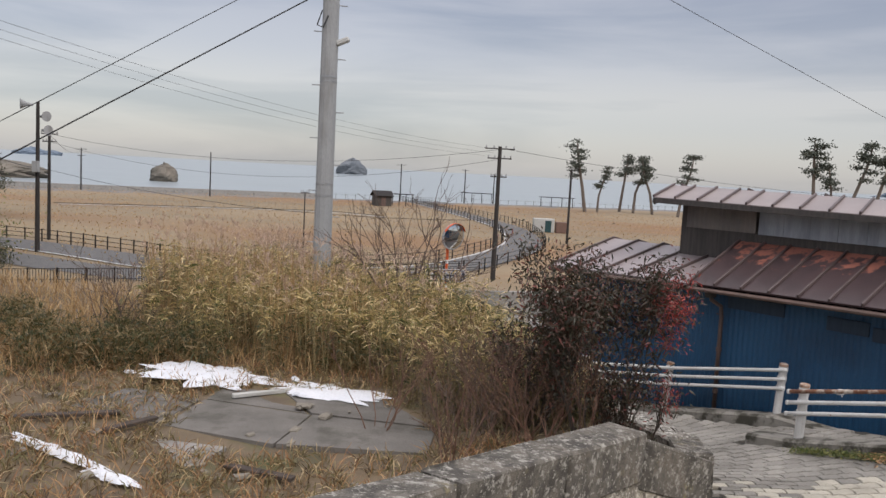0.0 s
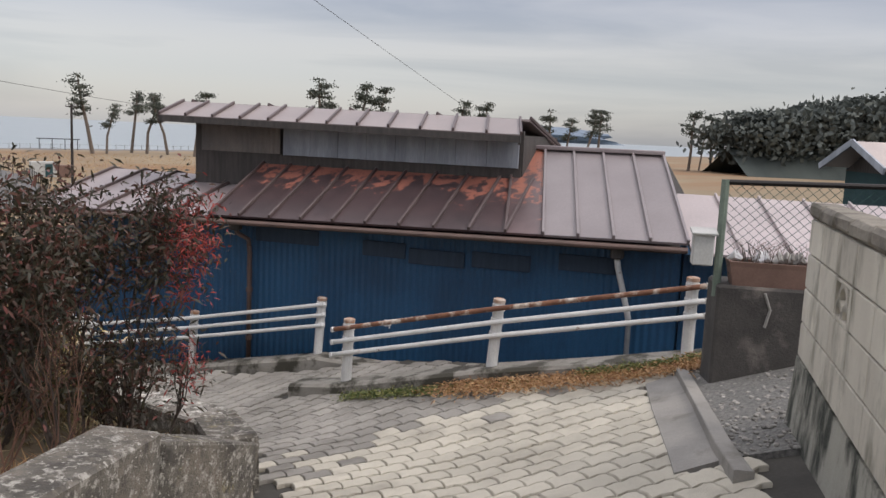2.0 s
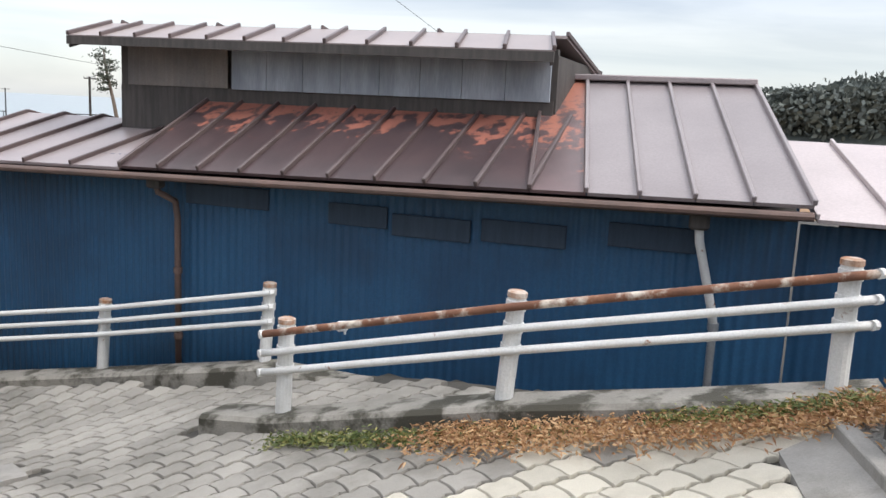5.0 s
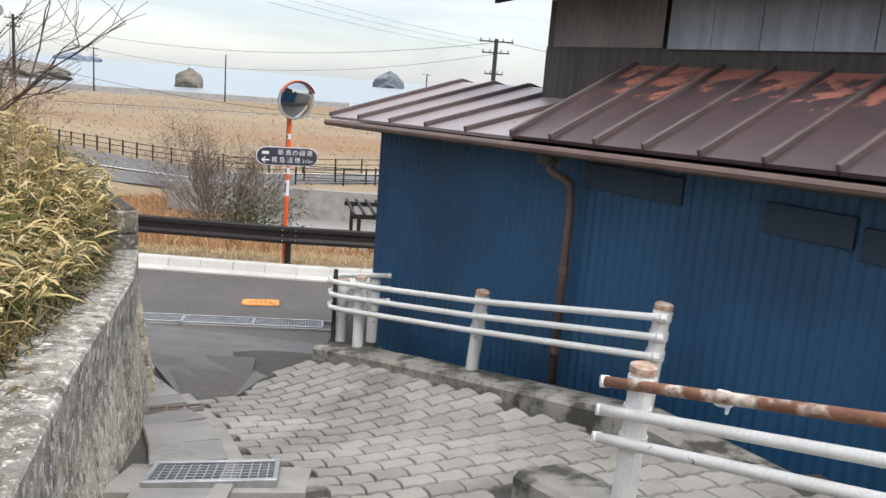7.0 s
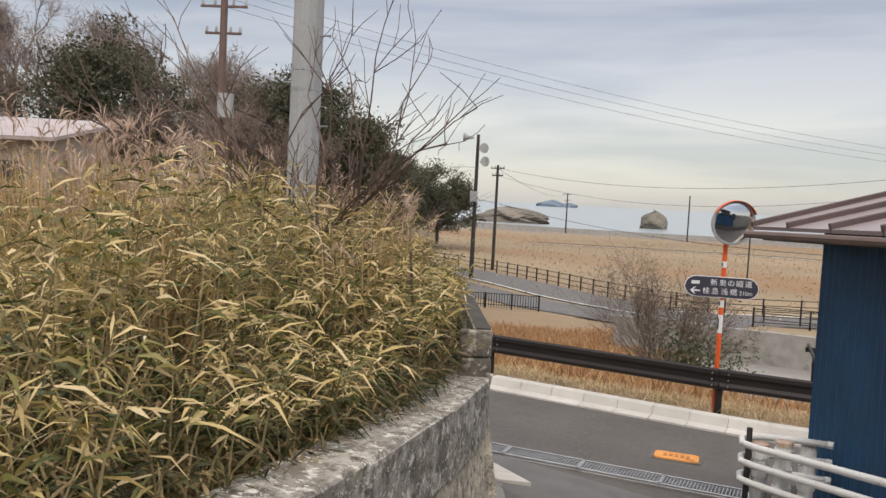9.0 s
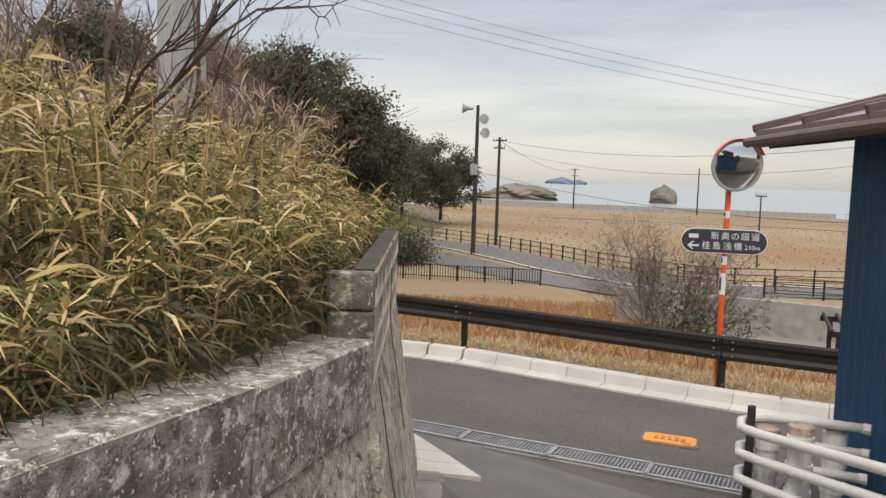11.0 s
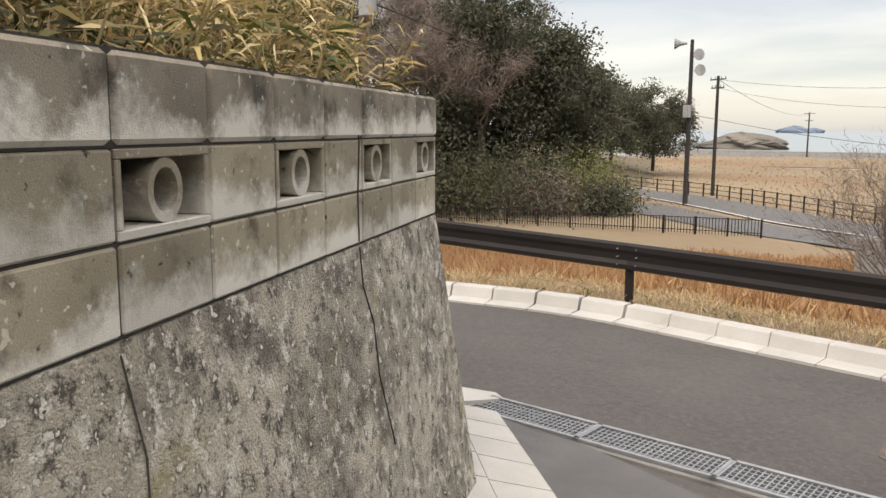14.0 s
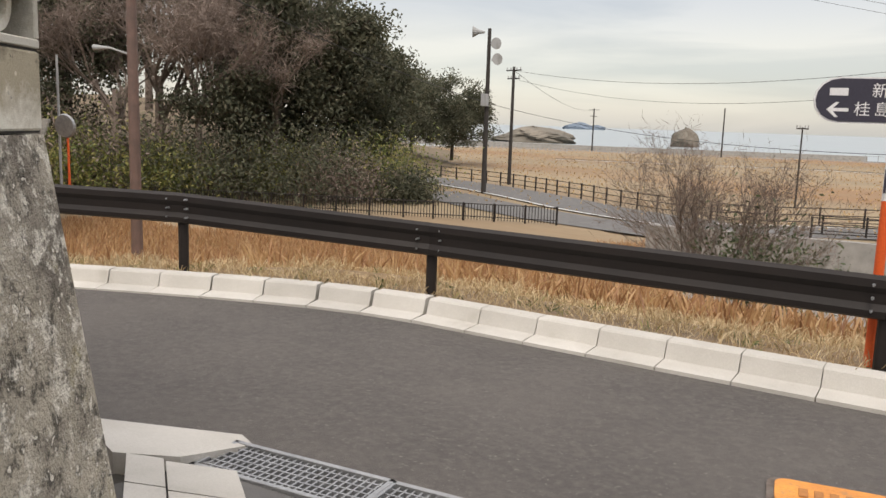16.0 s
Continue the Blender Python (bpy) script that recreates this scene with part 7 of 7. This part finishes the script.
for i, (bg, dd, zb, hh_, ww, kd) in enumerate(WOOD):
    far_ = 1.25 if dd < 55 else 1.12 if dd < 80 else 1.0
    dd, zb, hh_, ww = dd * far_, (zb + 1.6) * far_ - 1.6, hh_ * far_, ww * far_
    x, y = polar(bg, dd)
    if kd == "e":
        crown_tree("dense dark evergreen tree at the wood's edge", x, y, zb, hh_, ww, 100 + i, L_DARKLEAF, 25000, 0.29, "evergreen_tree", low=0.06)
    else:
        twig_tree("leafless grey-brown tree in the wood", x, y, zb, hh_, ww, 100 + i, 7000)
# undergrowth along the wood's foot
for i, bg in enumerate(np.arange(37, 78, 2.2)):
    x, y = polar(bg, 55 + 3 * math.sin(i * 1.7))
    n_ = 5200
    grow = 0.6 + 1.1 * ((i * 0.618) % 1) + (0.5 if bg > 56 else 0.0)
    pts = rng.normal(size=(n_, 3)) * [1.5 * grow, 1.5 * grow, 1.0 * grow] + [0, 0, 1.2 * grow]
    o = thing("undergrowth_bush", "tangled green and brown undergrowth at the wood's foot", "bush", (x, y, -6.7 + 0.03 * i), group="undergrowth")
    mm = MB()
    rnd = random.Random(i)
    for k in range(4):
        branches(mm, (0, 0, -0.2), (rnd.uniform(-1, 1), rnd.uniform(-1, 1), 1.2), 0.9, 0.04, 3, 0.5, rnd, 0.1)
    part("branching", mm, M_TWIG, o)
    leaves("foliage", pts, rng.normal(size=pts.shape), rng.uniform(0.15, 0.36, n_), 0.10, 0.4, (L_DARKLEAF, L_BAMBOOFAR, L_DEADWOOD)[i % 3], "", "", o)
# wooded hill behind
hill = MB()
hn = 40
for j in range(12):
    for i in range(hn + 1):
        bg = 28 + 60 * i / hn
        d_ = 50 + 9 * j
        x, y = polar(bg, d_)
        f = min(1.0, max(0.0, (bg - 34) / 18))
        hill.v.append((x, y, -7.2 + f * (1.2 * min(j, 6)) + 0.6 * noise.noise(Vector((x * 0.1, y * 0.1, 0)))))
hill.f = [(j * (hn + 1) + i, j * (hn + 1) + i + 1, (j + 1) * (hn + 1) + i + 1, (j + 1) * (hn + 1) + i) for j in range(11) for i in range(hn)]
tagged(part("wooded_hill", hill, M_SOIL), "dark leaf-strewn slope under the wood", "hill", kind="structure")


def pine(label, x, y, height, seed, lean, z=FIELD_Z):
    """A coast pine: bare leaning trunk, flat pads of needles."""
    rnd = random.Random(seed)
    o = thing("pine_tree", label, "pine tree", (x, y, z), group="coast pines")
    tr = [(0, 0, -0.5), (lean * 0.25 + rnd.uniform(-0.4, 0.4), 0, height * 0.35), (lean * 0.7 + rnd.uniform(-0.5, 0.5), 0, height * 0.7), (lean, 0, height * 0.97)]
    # trunk in the paler twig colour, again for haze
    part("trunk", MB().tube(tr, [height * 0.026, height * 0.022, height * 0.016, height * 0.006], 8), M_GREYTWIG, o)
    b, pads = MB(), []
    for i in range(11):
        v = rnd.uniform(0.5, 1.0)
        at = Vector(tr[2]).lerp(Vector(tr[3]), (v - 0.7) / 0.3) if v > 0.7 else Vector(tr[1]).lerp(Vector(tr[2]), (v - 0.35) / 0.35)
        g = rnd.uniform(0, 2 * math.pi)
        reach = height * rnd.uniform(0.07, 0.17) * (1.25 - v * 0.5)
        end = at + Vector((math.cos(g) * reach, math.sin(g) * reach, reach * rnd.uniform(-0.1, 0.45)))
        b.tube([at, at.lerp(end, 0.5) + Vector((0, 0, -0.1)), end], [height * 0.009, height * 0.006, height * 0.003], 5)
        pads += [tuple(end), tuple(at.lerp(end, 0.6))]
    part("branching", b, M_BARK, o)
    pads = np.array(pads + [tr[3]])
    n_ = 1100
    idx = rng.integers(0, len(pads), n_)
    pts = pads[idx] + rng.normal(size=(n_, 3)) * [height * 0.042, height * 0.042, height * 0.016]
    leaves("needles", pts, rng.normal(size=pts.shape) + [0, 0, 0.4], height * 0.035, height * 0.018, 0.2, L_PINE, "", "", o)
    return o


PINES = [(34.4, 202, 17.5, -3.0), (37.5, 203, 11.5, 2.0), (45.0, 213, 15.0, 1.5), (47.5, 208, 14.5, 2.4), (52.0, 206, 14.5, -3.6), (56.0, 198, 15.0, 3.0),
         (92, 205, 21.0, -1.5), (96, 204, 15.0, -2.0), (101, 206, 20.5, 4.5), (105, 203, 20.0, 5.0), (128, 196, 17.5, 2.5), (134, 195, 17.0, 4.0), (140, 198, 16.0, -3.0),
         (158, 190, 16.5, -1.0), (164, 191, 14.5, 2.5), (170, 188, 17.0, 3.0), (176, 190, 17.5, 1.0), (206, 180, 18.5, 1.0), (214, 178, 17.0, -1.0), (226, 176, 15.0, 2.0), (218, 186, 12.0, 2.0)]
for i, (x, y, hh_, ln) in enumerate(PINES):
    pine("wind-bent coast pine with flat needle pads", x, y, hh_, 200 + i, ln)

# pine wood on the far hill
n_ = 42000
u = rng.uniform(0, 1, n_)
cell = np.floor(u * 46)
peak = np.abs(np.sin(cell * 12.9898) * 43758.5453) % 1.0
mid_u = (cell + 0.5) / 46
x = 205 + 190 * mid_u + rng.normal(0, 2.2, n_) + 0.0
y = 165 - 105 * mid_u + rng.normal(0, 7, n_)
crest = np.interp(u, [0, 0.1, 0.3, 0.6, 1.0], [9, 14, 22, 30, 34]) * (0.8 + 0.3 * peak)
zz = -4 + (crest + 4) * rng.beta(2.4, 1.2, n_)
leaves("far_pine_wood", np.stack([x, y, zz], 1), rng.normal(size=(n_, 3)) + [0, 0, 0.3], rng.uniform(1.3, 2.8, n_), 1.3, 0.2, L_PINEFAR, "pine wood on a low far hill, paled by haze", "wood")
ridge = MB()
for i in range(41):
    u_ = i / 40
    for k, (oy, oz) in enumerate(((-14, -7.5), (0, -5 + 0.62 * float(np.interp(u_, [0, 0.1, 0.3, 0.6, 1.0], [9, 13, 21, 28, 32]))), (16, -7.5))):
        ridge.v.append((205 + 190 * u_ + oy * 0.5, 165 - 105 * u_ + oy, oz))
ridge.f = [(i * 3 + k, i * 3 + k + 1, i * 3 + 4 + k, i * 3 + 3 + k) for i in range(40) for k in range(2)]
tagged(part("far_hill", ridge, M_FARWOOD), "low haze-toned hill under the pine wood", "hill", kind="structure")

# ---- the old slab, snow and litter on the terrace ----
slab_o = thing("old_slab", "cracked concrete floor slab of a vanished building", "slab", (-1.4, 8.6, -1.36), kind="structure")
pieces = [[(-2.75, 8.15), (-1.55, 7.75), (-1.35, 8.75), (-2.62, 9.12)], [(-1.52, 7.74), (-0.05, 7.68), (0.02, 8.45), (-1.32, 8.72)], [(-1.34, 8.76), (0.0, 8.48), (-0.7, 9.55), (-1.85, 9.62)], [(-2.6, 9.15), (-1.4, 8.8), (-1.9, 9.64), (-2.55, 9.6)],
          [(-3.9, 8.6), (-2.82, 8.2), (-2.66, 9.1), (-3.6, 9.4)], [(-3.3, 7.1), (-2.1, 7.0), (-1.95, 7.55), (-3.1, 7.75)]]
for i, q in enumerate(pieces):
    part("slab_piece", MB().prism([(x + 1.4, y - 8.6) for x, y in q], -0.15, 0.035 + 0.01 * (i % 3)), M_SLAB if i != 5 else M_CONCRETE, slab_o)
part("pale_strip", MB().box((-0.35, 0.95, 0.07), (1.35, 0.06, 0.05), rot_z(32), 0.008), M_PANELWHITE, slab_o, "white strip of old footing")


def snow_patch(label, cx, cy, w, d, turn, seed, z=None):
    m = MB()
    n, rings = 72, 6
    for j in range(rings + 1):
        v = j / rings
        for i in range(n):
            g = 2 * math.pi * i / n
            r = 1 + 0.55 * noise.noise(Vector((math.cos(g) * 1.9, math.sin(g) * 1.9, seed))) + 0.42 * noise.noise(Vector((math.cos(g) * 5, math.sin(g) * 5, seed + 4)))
            p_ = rot_z(turn) @ Vector((math.cos(g) * w / 2 * r * v, math.sin(g) * d / 2 * r * v, 0))
            m.v.append((p_.x, p_.y, 0.035 * (1 - v ** 3) + 0.02 * noise.noise(Vector((p_.x * 4, p_.y * 4, seed)))))
    m.f = [(j * n + i, j * n + (i + 1) % n, (j + 1) * n + (i + 1) % n, (j + 1) * n + i) for j in range(rings) for i in range(n)]
    m.smooth = True
    ob = part("snow_patch", m, M_SNOW)
    ob.location = (cx, cy, (tz(cx, cy) if z is None else z) + 0.03)
    return tagged(ob, label, "snow", "melting snow patches")


snow_patch("thin patch of melting snow on the slab", -1.25, 9.55, 1.35, 0.62, -18, 1.0, -1.325)
snow_patch("long patch of melting snow in the weeds", -2.85, 10.1, 1.7, 0.95, -22, 2.0, -1.33)
snow_patch("small patch of snow at the weeds' edge", -3.5, 10.5, 0.7, 0.3, 10, 3.0)
snow_patch("melting snow strip by the path", -3.3, 6.95, 1.3, 0.16, -32, 4.0)
snow_patch("melting snow strip at the terrace edge", -2.6, 6.45, 0.7, 0.14, -30, 5.0)
for i in range(9):
    snow_patch("small scrap of old snow in the weeds", -3.9 + 0.33 * i + 0.3 * math.sin(i * 2.2), 10.25 - 0.09 * i + 0.25 * math.sin(i * 1.3), 0.16 + 0.05 * (i % 3), 0.10, 20 * i, 10.0 + i)
for i in range(26):
    x, y = random.uniform(-4.4, -0.3), random.uniform(6.3, 9.4)
    s = random.uniform(0.03, 0.11)
    m = MB().box((0, 0, 0), (s * 1.6, s, s * 0.5), rot_z(random.uniform(0, 90)), s * 0.15)
    m.v = [tuple(Vector(v) * random.uniform(0.85, 1.15)) for v in m.v]
    ob = part("rubble_stone", m, M_STONE_TOP)
    ob.location = (x, y, tz(x, y) + (0.05 if inside(np.array(x), np.array(y), [(-2.7, 7.8), (0, 7.7), (0, 8.5), (-2.5, 9.5)]) else s * 0.2))
    tagged(ob, "grey broken stone lying on the terrace", "stone", "rubble stones")
for (x, y, ln, tn) in ((-3.7, 8.1, 1.0, 20), (-3.0, 7.9, 0.6, 55), (-1.5, 6.9, 0.7, -20)):
    ob = part("old_plank", MB().box((0, 0, 0), (ln, 0.09, 0.035), rot_z(tn), 0.006), M_BARK)
    ob.location = (x, y, tz(x, y) + 0.06)
    tagged(ob, "weathered plank lying among the weeds", "plank", "planks")

# moss and fallen needles along the upper kerb
def litter(name, label, pts, n, width, mats, zoff=0.0):
    P_ = np.array(pts)
    u = rng.uniform(0, len(P_) - 1.001, n)
    i = u.astype(int)
    b_ = P_[i] + (P_[i + 1] - P_[i]) * (u - i)[:, None] + rng.normal(0, width, (n, 2))
    z_ = lane_z(b_[:, 0], b_[:, 1]) + zoff + np.abs(rng.normal(0, 0.018, n))
    leaves(name, np.column_stack([b_, z_]), rng.normal(size=(n, 3)) * [1, 1, 0.35], rng.uniform(0.02, 0.06, n), 0.012, 0.3, mats, label, "litter")


litter("fallen_needles", "reddish fallen needles heaped along the kerb", [(5.0, 8.75), (5.45, 8.15), (5.95, 7.55), (6.45, 7.05), (6.5, 6.98)], 9000, 0.15, L_RUSSET, 0.05)
litter("kerb_moss", "green-brown moss in the kerb's angle", [(4.35, 9.62), (4.7, 9.15), (5.0, 8.75), (5.6, 8.05)], 3000, 0.06, L_GREEN, 0.03)
litter("kerb_weeds", "small weeds along the upper kerb's end", [(5.9, 7.75), (6.3, 7.3), (6.6, 7.0)], 900, 0.07, L_GREEN, 0.08)

# ---- lane surface ----
lane_m = MB()
ly = np.arange(-6, 17.6, 0.3)
for y in ly:
    xl = float(np.interp(y, [-6, 3.9, 6.95, 7.9, 9.6, 12, 13.2, 15.7, 17.6], [-9.0, -0.75, 1.76, 2.62, 2.06, 1.32, 0.75, -0.95, -2.4])) - 0.05
    xr = float(np.interp(y, [-6, 4.6, 6.2, 8.6, 9.5, 10.8, 11.7, 13.4, 14.4, 17.6], [8.0, 7.4, 7.0, 6.2, 6.0, 5.6, 5.0, 3.75, 2.6, 2.0]))
    for k in range(13):
        x = xl + (xr - xl) * k / 12
        lane_m.v.append((x, float(y), float(lane_z(x, y)) - 0.035))
lane_m.f = [(j * 13 + k, j * 13 + k + 1, (j + 1) * 13 + k + 1, (j + 1) * 13 + k) for j in range(len(ly) - 1) for k in range(12)]
lane = tagged(part("pavement", lane_m, M_JOINT), "steep lane of worn grey interlocking paving blocks", "lane", kind="structure")

# strips of plain surface laid over it
def patch(name, outline, lift, material, label):
    m = MB().prism(outline, lambda x, y: float(lane_z(x, y)) - 0.06, lambda x, y: float(lane_z(x, y)) + lift)
    return tagged(part(name, m, material), label, "pavement", kind="structure")


LOW_PATCH = [(1.35, 13.05), (1.75, 13.3), (1.8, 13.9), (2.4, 14.6), (2.3, 15.6), (2.0, 16.9), (-2.3, 17.42), (-2.2, 16.6), (-0.8, 15.95), (0.35, 14.85)]
patch("concrete_apron", LOW_PATCH, 0.004, M_OLD_ASPHALT, "worn grey apron at the foot of the lane")
patch("asphalt_patch", [(1.35, 13.08), (1.72, 13.32), (1.7, 13.9), (1.5, 14.8), (0.6, 15.3), (0.55, 14.75)], 0.010, M_ASPHALT, "dark asphalt patch at the lane's foot")
STRIP = [(4.10, 5.05), (4.36, 4.90), (6.10, 6.72), (6.30, 6.98), (5.95, 7.0), (5.35, 6.37), (4.41, 5.37)]
patch("concrete_strip", STRIP, 0.008, M_CONCRETE, "plain concrete strip beside the gravel")
GRAVEL = [(4.40, 4.86), (4.56, 4.62), (5.3, 5.1), (6.4, 5.7), (7.2, 6.4), (6.5, 7.0), (6.2, 6.75)]
patch("gravel_strip", GRAVEL, 0.004, M_GRAVEL, "loose grey gravel by the block wall")
m = MB()
for i in range(1500):
    x, y = random.uniform(4.4, 7.2), random.uniform(4.6, 7.0)
    if inside(np.array(x), np.array(y), GRAVEL):
        g = random.uniform(0.006, 0.02)
        m.box((x, y, float(lane_z(x, y)) + 0.004 + g * 0.3), (g * 2.2, g * 1.6, g), rot_z(random.uniform(0, 180)), g * 0.3)
tagged(part("gravel_stones", m, M_PEBBLE), "small loose grey stones in the gravel strip", "gravel", kind="stuff")
m = MB().sweep([(x, y, float(lane_z(x, y)) + 0.055) for x, y in ((4.08, 4.60), (4.46, 5.02), (5.4, 5.98), (6.36, 6.98))], [(0.05, -0.1), (0.05, -0.006), (0.044, 0), (-0.044, 0), (-0.05, -0.006), (-0.05, -0.1)])
tagged(part("kerb_strip", m, M_CONCRETE), "narrow concrete edging by the gravel", "kerb", kind="structure")

# paving blocks in curved courses across the lane
CENTRE = smooth_line([(-3.2, -3.0), (0.6, 1.2), (2.3, 3.6), (3.55, 5.9), (4.15, 8.2), (3.95, 10.2), (3.1, 12.3), (1.9, 14.4), (0.3, 16.6)], 12)
carc = [0.0]
for p_, q_ in zip(CENTRE, CENTRE[1:]):
    carc.append(carc[-1] + math.hypot(q_[0] - p_[0], q_[1] - p_[1]))
cxs, cys = [p_[0] for p_ in CENTRE], [p_[1] for p_ in CENTRE]


def lane_point(u, v):
    x, y = float(np.interp(u, carc, cxs)), float(np.interp(u, carc, cys))
    dx_ = float(np.interp(u + 0.35, carc, cxs)) - float(np.interp(u - 0.35, carc, cxs))
    dy_ = float(np.interp(u + 0.35, carc, cys)) - float(np.interp(u - 0.35, carc, cys))
    l_ = math.hypot(dx_, dy_)
    return x + v * dy_ / l_, y - v * dx_ / l_


NOT_HERE = [LOW_PATCH, STRIP, GRAVEL, [(1.80, 10.30), (3.0, 10.5), (2.95, 11.13), (1.75, 11.04)]]
EDGE_A = [(2.1, 14.35), (2.45, 14.1), (3.65, 13.12), (4.85, 11.5), (5.5, 10.6), (5.9, 9.4), (9, 9), (9, 20), (2, 20)]
EDGE_B = [(4.05, 10.55), (4.36, 9.9), (5.36, 8.58), (6.05, 7.76), (6.8, 7.0), (9, 5.0), (9, 9.5), (5.95, 9.3), (5.70, 8.8), (4.75, 10.15), (4.4, 10.7)]
GUT = [(3.0, 8.1), (3.02, 8.95), (2.66, 9.95), (2.5, 10.3), (2.48, 11.1), (2.06, 12.05), (1.36, 13.2), (0.15, 15.15), (-3, 15), (0, 8)]
rest, pale_rest, kept = MB(), MB(), []
PU, PV = 0.215, 0.205
nu = int((carc[-1] - 0.5) / PU)
for a in range(2, nu):
    for b in range(-16, 17):
        u, v = a * PU, (b + (0.5 if a % 2 else 0)) * PV
        cx, cy = lane_point(u, v)
        if cy < -2.0 or cy > 15.0:
            continue
        X, Y = np.array(cx), np.array(cy)
        if wall_gap(X, Y) < 0.22 or inside(X, Y, TERRACE) or any(inside(X, Y, o) for o in NOT_HERE) or inside(X, Y, EDGE_A) or inside(X, Y, EDGE_B) or inside(X, Y, GUT):
            continue
        if (cx - 4.85) * 0.672 - (cy - 4.97) * 0.74 > -0.15 and 1.0 < cy < 5.1:
            continue
        hu, hv, wv_ = PU / 2 - random.uniform(0.006, 0.012), PV / 2 - 0.0045, 0.022
        ring = [(-hu, -hv), (-hu + wv_, -hv * 0.4), (-hu - wv_ * 0.0, hv * 0.1), (-hu + wv_, hv * 0.6), (-hu, hv), (0, hv + wv_ * 0.5), (hu, hv), (hu + wv_ * 0.6, hv * 0.6), (hu - wv_ * 0.4, hv * 0.1), (hu + wv_ * 0.6, -hv * 0.4), (hu, -hv), (0, -hv + wv_ * 0.5)]
        dz = random.uniform(-0.004, 0.004)
        tu, tv = random.uniform(-0.025, 0.025), random.uniform(-0.025, 0.025)
        mb = MB()
        vs = []
        for s, drop in ((0.95, 0.0), (1.0, 0.010), (1.0, 0.05)):
            for du, dv in ring:
                x, y = lane_point(u + du * s, v + dv * s)
                vs.append((x, y, float(lane_z(x, y)) + dz + tu * du + tv * dv - drop))
        fs = [tuple(range(11, -1, -1))] + [(r * 12 + i, r * 12 + (i + 1) % 12, r * 12 + 12 + (i + 1) % 12, r * 12 + 12 + i) for r in range(2) for i in range(12)]
        if 9.1 < cy < 12.2 and len(kept) < 300:
            kept.append(part("paving_block", MB().add(vs, fs), M_PAVER, lane))
        else:
            (pale_rest if cy + random.uniform(-0.6, 0.6) < 8.0 else rest).add(vs, fs)
part("paving_blocks", rest, M_PAVER_REST, lane, kind="stuff")
part("pale_paving_blocks", pale_rest, M_PAVER_PALE, lane, "paler cream paving blocks up the lane", kind="stuff")
